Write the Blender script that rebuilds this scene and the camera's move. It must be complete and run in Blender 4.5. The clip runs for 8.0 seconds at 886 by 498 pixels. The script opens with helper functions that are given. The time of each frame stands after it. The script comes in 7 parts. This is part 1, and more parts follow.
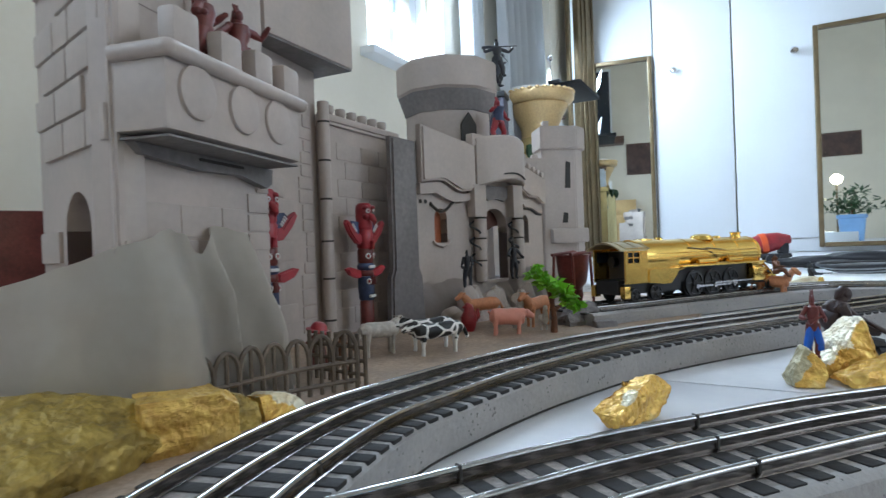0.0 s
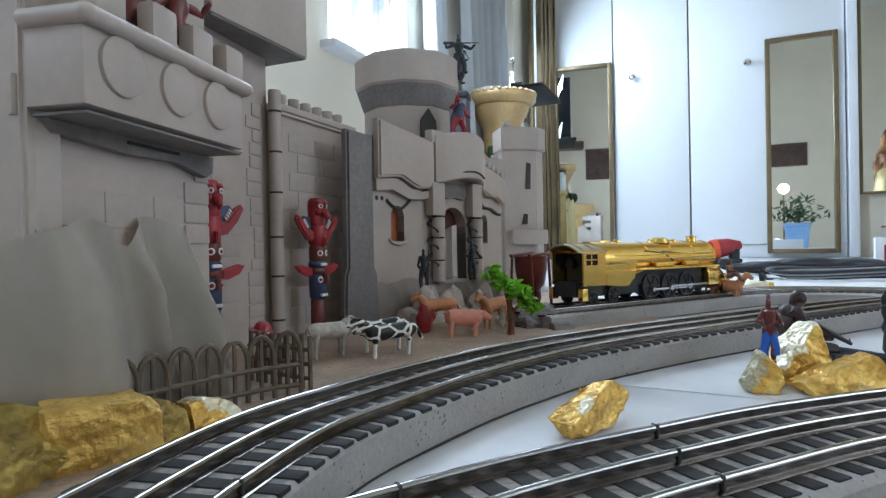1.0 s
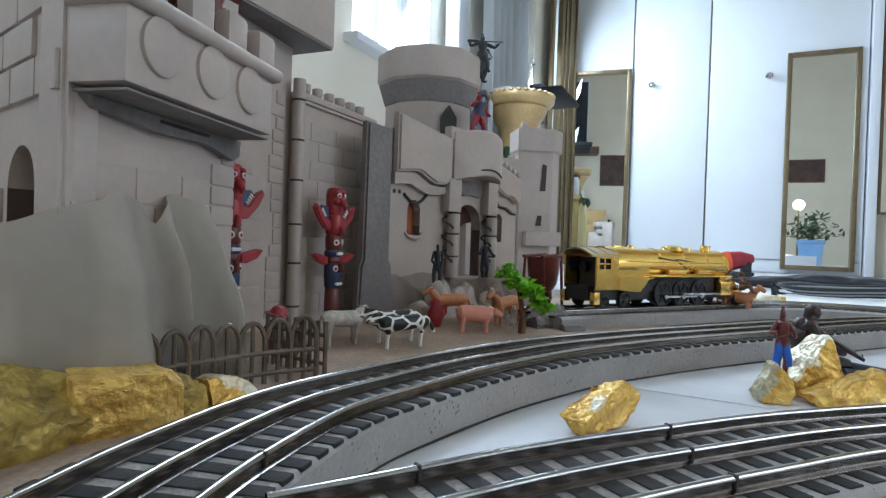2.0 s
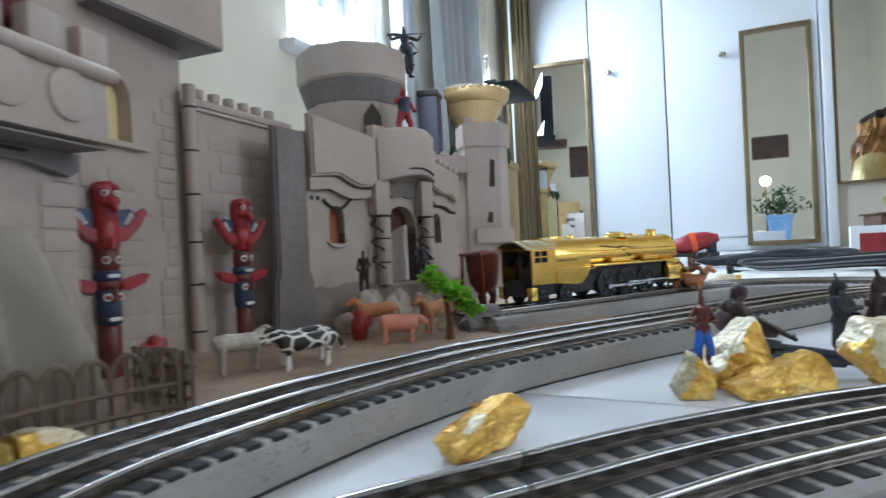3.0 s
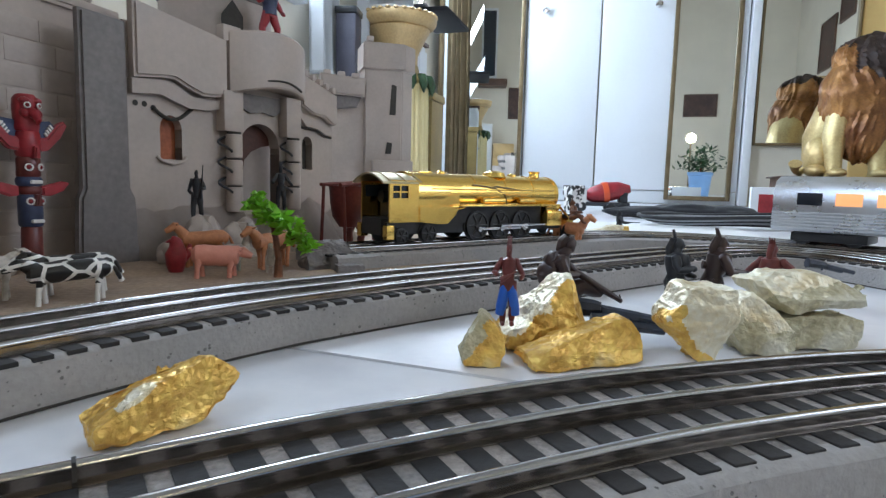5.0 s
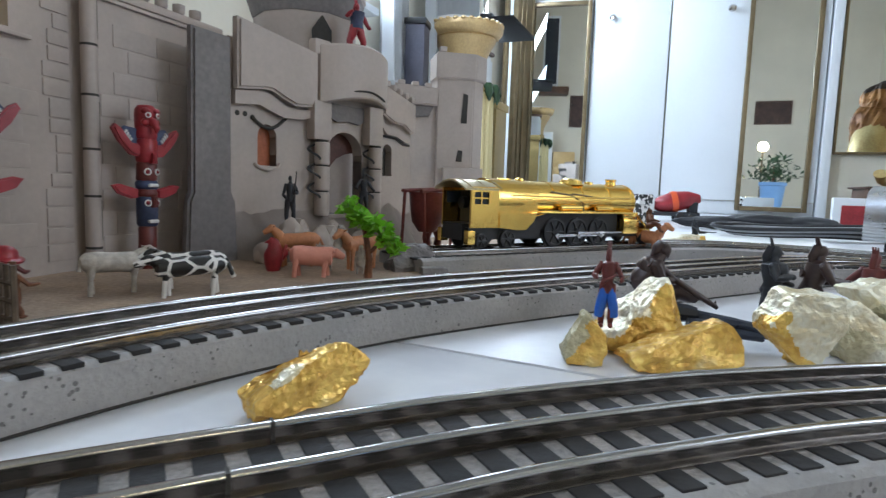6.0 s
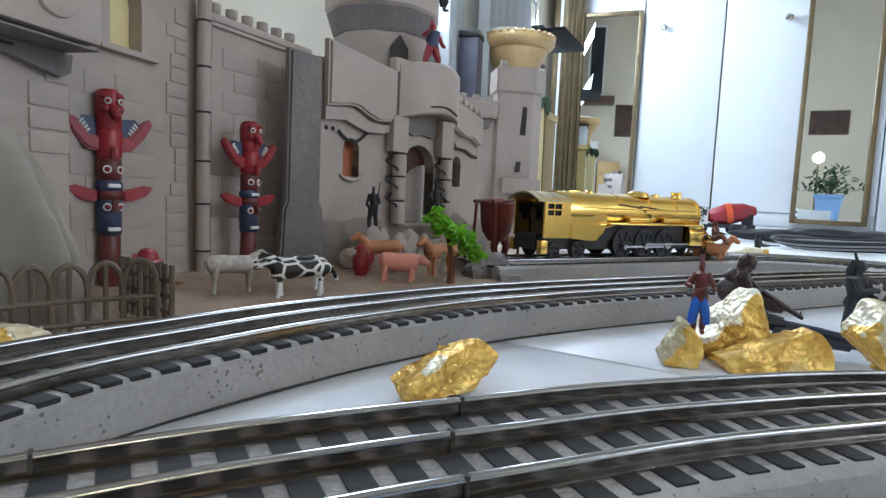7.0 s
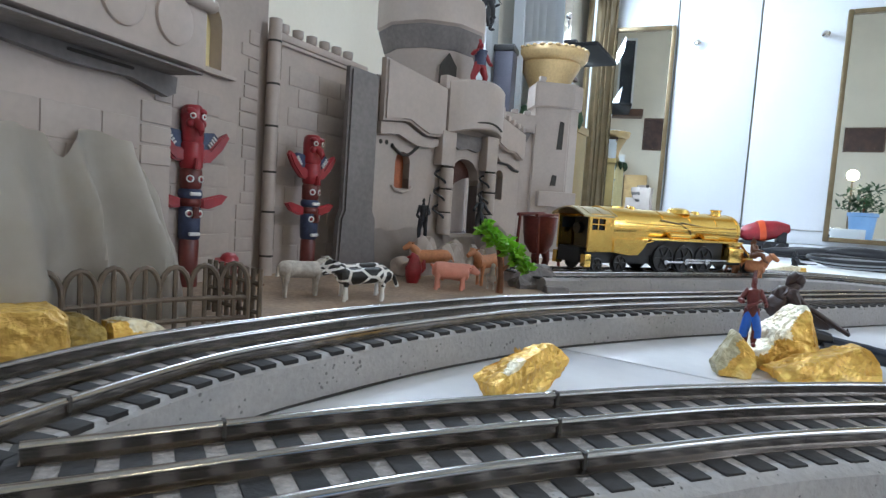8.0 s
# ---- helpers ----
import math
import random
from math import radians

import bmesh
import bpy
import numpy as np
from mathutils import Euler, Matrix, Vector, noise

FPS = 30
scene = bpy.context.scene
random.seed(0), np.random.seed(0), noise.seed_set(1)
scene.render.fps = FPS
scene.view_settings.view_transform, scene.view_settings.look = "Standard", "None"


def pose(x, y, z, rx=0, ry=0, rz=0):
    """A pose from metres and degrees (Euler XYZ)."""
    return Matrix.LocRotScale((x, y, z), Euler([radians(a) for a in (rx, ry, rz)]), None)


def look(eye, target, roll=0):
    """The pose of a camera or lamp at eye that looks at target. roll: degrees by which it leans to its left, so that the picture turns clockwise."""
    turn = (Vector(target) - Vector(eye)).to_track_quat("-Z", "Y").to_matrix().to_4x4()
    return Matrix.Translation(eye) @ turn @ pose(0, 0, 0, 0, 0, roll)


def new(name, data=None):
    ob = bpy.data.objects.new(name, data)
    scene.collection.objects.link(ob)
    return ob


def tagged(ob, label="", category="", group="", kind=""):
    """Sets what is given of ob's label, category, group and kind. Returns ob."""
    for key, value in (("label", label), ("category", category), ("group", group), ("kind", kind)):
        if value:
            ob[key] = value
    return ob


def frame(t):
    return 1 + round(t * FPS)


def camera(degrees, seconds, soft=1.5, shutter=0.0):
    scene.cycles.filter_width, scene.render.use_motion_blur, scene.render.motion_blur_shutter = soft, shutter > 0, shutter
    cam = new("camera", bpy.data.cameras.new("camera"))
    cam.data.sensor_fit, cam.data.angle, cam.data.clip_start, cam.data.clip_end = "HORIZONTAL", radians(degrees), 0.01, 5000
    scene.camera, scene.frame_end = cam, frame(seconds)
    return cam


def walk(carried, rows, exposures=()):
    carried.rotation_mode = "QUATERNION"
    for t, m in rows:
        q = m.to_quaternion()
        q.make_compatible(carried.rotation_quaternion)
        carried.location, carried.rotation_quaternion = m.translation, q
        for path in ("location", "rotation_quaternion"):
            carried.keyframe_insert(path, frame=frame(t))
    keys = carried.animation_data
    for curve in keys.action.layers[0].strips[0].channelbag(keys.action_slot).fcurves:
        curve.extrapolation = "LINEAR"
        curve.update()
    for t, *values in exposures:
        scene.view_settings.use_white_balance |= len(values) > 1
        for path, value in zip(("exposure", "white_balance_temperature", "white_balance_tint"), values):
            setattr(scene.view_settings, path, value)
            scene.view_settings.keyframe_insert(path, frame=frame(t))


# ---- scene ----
# camera and walk -------------------------------------------------------------
cam = camera(74.3, 8.0, soft=1.3, shutter=0.25)
PATH = [
    (0, (0.0079, -0.0245, 0.0734), (-0.0343, 0.4738, 0.0711), -2.11),
    (0.5, (0.0128, -0.0087, 0.0724), (0.0029, 0.4912, 0.0671), -2.61),
    (1, (0.0107, -0.0091, 0.0716), (0.0020, 0.4908, 0.0690), -1.08),
    (1.2, (0.0052, -0.0118, 0.0701), (-0.0132, 0.4878, 0.0677), 2.27),
    (2.3, (0.0069, -0.0125, 0.0693), (-0.0060, 0.4873, 0.0625), 1.50),
    (2.5, (0.0111, -0.0095, 0.0717), (-0.0112, 0.4898, 0.0581), -1.90),
    (3, (0.0518, 0.0206, 0.0687), (0.0517, 0.5206, 0.0674), -2.75),
    (3.5, (0.1253, 0.0691, 0.0689), (0.1876, 0.5651, 0.0577), -2.21),
    (4, (0.1282, 0.0763, 0.0672), (0.2040, 0.5699, 0.0411), -0.22),
    (4.5, (0.1240, 0.0768, 0.0654), (0.1925, 0.5695, 0.0148), 0.23),
    (4.7, (0.1218, 0.0726, 0.0652), (0.1851, 0.5651, 0.0069), 0.68),
    (5.8, (0.1032, 0.0580, 0.0631), (0.1218, 0.5551, 0.0126), 2.26),
    (6, (0.0986, 0.0554, 0.0630), (0.1049, 0.5527, 0.0118), 1.91),
    (6.5, (0.0804, 0.0420, 0.0639), (0.0575, 0.5388, 0.0130), 2.31),
    (7, (0.0703, 0.0311, 0.0643), (0.0430, 0.5283, 0.0187), 2.53),
    (7.5, (0.0583, 0.0201, 0.0645), (0.0229, 0.5168, 0.0189), 3.66),
    (8, (0.0508, 0.0092, 0.0657), (0.0041, 0.5055, 0.0270), 3.77),
]
EXPOSURES = [(0.0, 0.53, 5560, 6), (1.2, 0.46, 5620, 6), (2.5, 0.51, 5620, 6), (3.0, 0.50, 5680, 7), (3.5, 0.31, 5700, 9), (4.5, 0.40, 5750, 10), (6.0, 0.52, 5740, 8), (7.0, 0.61, 5700, 8), (8.0, 0.75, 5690, 8)]
walk(cam, [(t, look(eye, target, roll)) for t, eye, target, roll in PATH], EXPOSURES)

# all lengths below are decimetres: a toy layout on the floor of a room
DM = 0.1


def V(*a):
    return Vector(a)


# world and light ---------------------------------------------------------------
world = bpy.data.worlds.new("sky")
scene.world = world
world.use_nodes = True
_nt = world.node_tree
_sky = _nt.nodes.new("ShaderNodeTexSky")
_sky.sky_type = "NISHITA"
_sky.sun_disc = False
_sky.sun_elevation, _sky.sun_rotation = radians(70), radians(-75)
_nt.links.new(_sky.outputs[0], _nt.nodes["Background"].inputs[0])
_nt.nodes["Background"].inputs[1].default_value = 0.15

sun = new("sun", bpy.data.lights.new("sun", "SUN"))
sun.data.energy, sun.data.angle, sun.data.color = 2.0, radians(0.5), (1.0, 0.95, 0.86)
sun.matrix_world = look((-2.2, 2.3, 5), (-1.0, 1.9, 1.2))


def area_lamp(name, at, towards, width, height, watts, color):
    """A soft lamp that stands in a window's opening; places in decimetres."""
    lamp = new(name, bpy.data.lights.new(name, "AREA"))
    lamp.data.shape, lamp.data.size, lamp.data.size_y = "RECTANGLE", width * DM, height * DM
    lamp.data.energy, lamp.data.color = watts, color
    lamp.matrix_world = look(Vector(at) * DM, Vector(towards) * DM)
    return lamp


# room axes: the closet wall runs along WD, the window wall along LD towards the viewer
W0, WD, WN = V(8.0, 25.28, 0), V(0.9207, -0.3903, 0), V(-0.3903, -0.9207, 0)
CORNER = W0 + WD * -4.3
LD, LN = WN, WD          # the window wall leaves the corner along LD, faces LN


def on_w(u, v, z):
    """u along the closet wall, v out of it into the room."""
    p = W0 + WD * u + WN * v
    return V(p.x, p.y, z)


def on_l(s, v, z):
    """s along the window wall from the corner, v out of it into the room."""
    p = CORNER + LD * s + LN * v
    return V(p.x, p.y, z)


COOL, SOFT = (0.80, 0.90, 1.0), (0.95, 0.97, 1.0)
area_lamp("window_light", on_l(14.7, 0.3, 8.6), on_l(14.7, 10, 4.0), 3.4, 7.0, 14.0, COOL)
area_lamp("window_light", on_l(4.6, 0.3, 8.6), on_l(4.6, 10, 4.0), 2.0, 7.0, 9.5, COOL)
# added fill lamp in an unseen window behind the camera
area_lamp("window_light", on_l(33.0, 0.3, 8.6), on_l(33.0, 10, 3.0), 9.0, 7.6, 5.5, COOL)
# added fill lamp in an unseen side window, turned to the back wall
area_lamp("window_light", on_w(19.7, 20.0, 8.6), on_w(4.0, 38.0, 6.0), 9.0, 7.6, 7.5, SOFT)

# materials ---------------------------------------------------------------------


def mat(name, color, rough=0.6, metal=0.0, spread=0.12, scale=12.0, bump=0.15, fine=90.0, coat=0.0, dirt=None, dirt_amount=0.35, random=0.0, emission=0.0, sheen=0.0, ramp=(0.35, 0.65)):
    """A surface with broad stains, fine grain and relief. Scales are per metre."""
    m = bpy.data.materials.new(name)
    m.use_nodes = True
    n, l = m.node_tree.nodes, m.node_tree.links
    b = n["Principled BSDF"]
    b.inputs["Metallic"].default_value = metal
    b.inputs["Coat Weight"].default_value = coat
    b.inputs["Sheen Weight"].default_value = sheen
    co = n.new("ShaderNodeTexCoord")
    big, small = n.new("ShaderNodeTexNoise"), n.new("ShaderNodeTexNoise")
    big.inputs["Scale"].default_value, big.inputs["Detail"].default_value, big.inputs["Roughness"].default_value = scale, 6, 0.6
    small.inputs["Scale"].default_value, small.inputs["Detail"].default_value = fine * 4, 4
    l.new(co.outputs["Object"], big.inputs["Vector"])
    l.new(co.outputs["Object"], small.inputs["Vector"])
    r = n.new("ShaderNodeValToRGB")
    c2 = dirt or tuple(max(0.0, c * (1 - 2.2 * spread)) for c in color)
    r.color_ramp.elements[0].position, r.color_ramp.elements[1].position = ramp
    r.color_ramp.elements[0].color = (*[c1 + (c - c1) * (dirt_amount if dirt else 1.0) for c1, c in zip(color, c2)], 1)
    r.color_ramp.elements[1].color = (*color, 1)
    l.new(big.outputs["Fac"], r.inputs["Fac"])
    mix = n.new("ShaderNodeMix")
    mix.data_type, mix.blend_type = "RGBA", "OVERLAY"
    mix.inputs["Factor"].default_value = min(1.0, spread * 2.2)
    l.new(r.outputs["Color"], mix.inputs["A"])
    l.new(small.outputs["Fac"], mix.inputs["B"])
    hsv = n.new("ShaderNodeHueSaturation")
    l.new(mix.outputs["Result"], hsv.inputs["Color"])
    if random:
        oi, mr = n.new("ShaderNodeObjectInfo"), n.new("ShaderNodeMapRange")
        mr.inputs["To Min"].default_value, mr.inputs["To Max"].default_value = 1 - random, 1 + random
        l.new(oi.outputs["Random"], mr.inputs["Value"])
        l.new(mr.outputs["Result"], hsv.inputs["Value"])
    hsv.inputs["Saturation"].default_value = 1.0
    l.new(hsv.outputs["Color"], b.inputs["Base Color"])
    rr = n.new("ShaderNodeMapRange")
    rr.inputs["To Min"].default_value, rr.inputs["To Max"].default_value = max(0.03, rough - 0.12), min(1.0, rough + 0.12)
    l.new(big.outputs["Fac"], rr.inputs["Value"])
    l.new(rr.outputs["Result"], b.inputs["Roughness"])
    if bump:
        bp = n.new("ShaderNodeBump")
        bp.inputs["Strength"].default_value, bp.inputs["Distance"].default_value = bump, 0.0015
        l.new(small.outputs["Fac"], bp.inputs["Height"])
        l.new(bp.outputs["Normal"], b.inputs["Normal"])
    if emission:
        b.inputs["Emission Color"].default_value = (*color, 1)
        b.inputs["Emission Strength"].default_value = emission
    return m


def gold_leaf(name, bright, dark, rough, metal=0.75, silver=(0.74, 0.70, 0.55), amount=0.5):
    """Crumpled metallic paint over stone, with paler silver patches: uneven paint and painted-in glints."""
    m = mat(name, bright, rough, metal, 0.15, 90.0, 0.5, 90.0, dirt=dark, dirt_amount=1.0, ramp=(0.36, 0.58))
    n, l = m.node_tree.nodes, m.node_tree.links
    b = n["Principled BSDF"]
    co = n.new("ShaderNodeTexCoord")
    mus, vor, silver_patch, ramp, mix = n.new("ShaderNodeTexNoise"), n.new("ShaderNodeTexVoronoi"), n.new("ShaderNodeTexNoise"), n.new("ShaderNodeValToRGB"), n.new("ShaderNodeMix")
    mus.inputs["Scale"].default_value, mus.inputs["Detail"].default_value, mus.inputs["Distortion"].default_value = 160, 8, 1.2
    vor.inputs["Scale"].default_value = 330
    silver_patch.inputs["Scale"].default_value, silver_patch.inputs["Detail"].default_value = 38, 7
    bp, bp2 = n.new("ShaderNodeBump"), n.new("ShaderNodeBump")
    bp.inputs["Strength"].default_value, bp.inputs["Distance"].default_value = 0.45, 0.003
    bp2.inputs["Strength"].default_value, bp2.inputs["Distance"].default_value = 0.22, 0.002
    for x in (mus, vor, silver_patch):
        l.new(co.outputs["Object"], x.inputs["Vector"])
    l.new(mus.outputs["Fac"], bp.inputs["Height"])
    l.new(vor.outputs["Distance"], bp2.inputs["Height"])
    l.new(bp.outputs["Normal"], bp2.inputs["Normal"])
    l.new(bp2.outputs["Normal"], b.inputs["Normal"])
    ramp.color_ramp.elements[0].position, ramp.color_ramp.elements[1].position = 0.66 - 0.3 * amount, 0.76 - 0.3 * amount
    l.new(silver_patch.outputs["Fac"], ramp.inputs["Fac"])
    mix.data_type = "RGBA"
    mix.inputs["B"].default_value = (*silver, 1)
    l.new(ramp.outputs["Color"], mix.inputs["Factor"])
    l.new(b.inputs["Base Color"].links[0].from_socket, mix.inputs["A"])
    l.new(mix.outputs["Result"], b.inputs["Base Color"])
    return m


def patched(name, light, dark, scale, cut, rough=0.4):
    """Hard-edged patches of two paints, as on a black and white cow."""
    m = bpy.data.materials.new(name)
    m.use_nodes = True
    n, l = m.node_tree.nodes, m.node_tree.links
    b = n["Principled BSDF"]
    b.inputs["Roughness"].default_value = rough
    co, tex, r = n.new("ShaderNodeTexCoord"), n.new("ShaderNodeTexNoise"), n.new("ShaderNodeValToRGB")
    tex.inputs["Scale"].default_value, tex.inputs["Detail"].default_value = scale, 1.0
    r.color_ramp.elements[0].position, r.color_ramp.elements[1].position = cut, cut + 0.02
    r.color_ramp.elements[0].color, r.color_ramp.elements[1].color = (*light, 1), (*dark, 1)
    l.new(co.outputs["Object"], tex.inputs["Vector"])
    l.new(tex.outputs["Fac"], r.inputs["Fac"])
    l.new(r.outputs["Color"], b.inputs["Base Color"])
    return m


def seamed(name, light, dark, scale, legs):
    """Dark patches parted by pale seams, on a body whose legs stay pale."""
    m = bpy.data.materials.new(name)
    m.use_nodes = True
    n, l = m.node_tree.nodes, m.node_tree.links
    b = n["Principled BSDF"]
    b.inputs["Roughness"].default_value = 0.4
    co, vor, cell, sep = n.new("ShaderNodeTexCoord"), n.new("ShaderNodeTexVoronoi"), n.new("ShaderNodeTexVoronoi"), n.new("ShaderNodeSeparateXYZ")
    vor.feature = "DISTANCE_TO_EDGE"
    vor.inputs["Scale"].default_value = cell.inputs["Scale"].default_value = scale
    l.new(co.outputs["Object"], vor.inputs["Vector"])
    l.new(co.outputs["Object"], cell.inputs["Vector"])
    l.new(co.outputs["Object"], sep.inputs["Vector"])
    bw = n.new("ShaderNodeRGBToBW")
    l.new(cell.outputs["Color"], bw.inputs["Color"])
    fac = None
    for sock, cut in ((vor.outputs["Distance"], 0.085), (bw.outputs["Val"], 0.16), (sep.outputs["Z"], legs)):
        gt = n.new("ShaderNodeMath")
        gt.operation = "GREATER_THAN"
        gt.inputs[1].default_value = cut
        l.new(sock, gt.inputs[0])
        if fac is not None:
            mul = n.new("ShaderNodeMath")
            mul.operation = "MULTIPLY"
            l.new(fac, mul.inputs[0])
            l.new(gt.outputs[0], mul.inputs[1])
            fac = mul.outputs[0]
        else:
            fac = gt.outputs[0]
    mix = n.new("ShaderNodeMix")
    mix.data_type = "RGBA"
    mix.inputs["A"].default_value, mix.inputs["B"].default_value = (*light, 1), (*dark, 1)
    l.new(fac, mix.inputs["Factor"])
    l.new(mix.outputs["Result"], b.inputs["Base Color"])
    return m


def plain(name, color, rough=0.4, metal=0.0, transmission=0.0, emission=0.0):
    m = bpy.data.materials.new(name)
    m.use_nodes = True
    b = m.node_tree.nodes["Principled BSDF"]
    b.inputs["Base Color"].default_value = (*color, 1)
    b.inputs["Roughness"].default_value, b.inputs["Metallic"].default_value = rough, metal
    b.inputs["Transmission Weight"].default_value = transmission
    if emission:
        b.inputs["Emission Color"].default_value = (*color, 1)
        b.inputs["Emission Strength"].default_value = emission
    return m


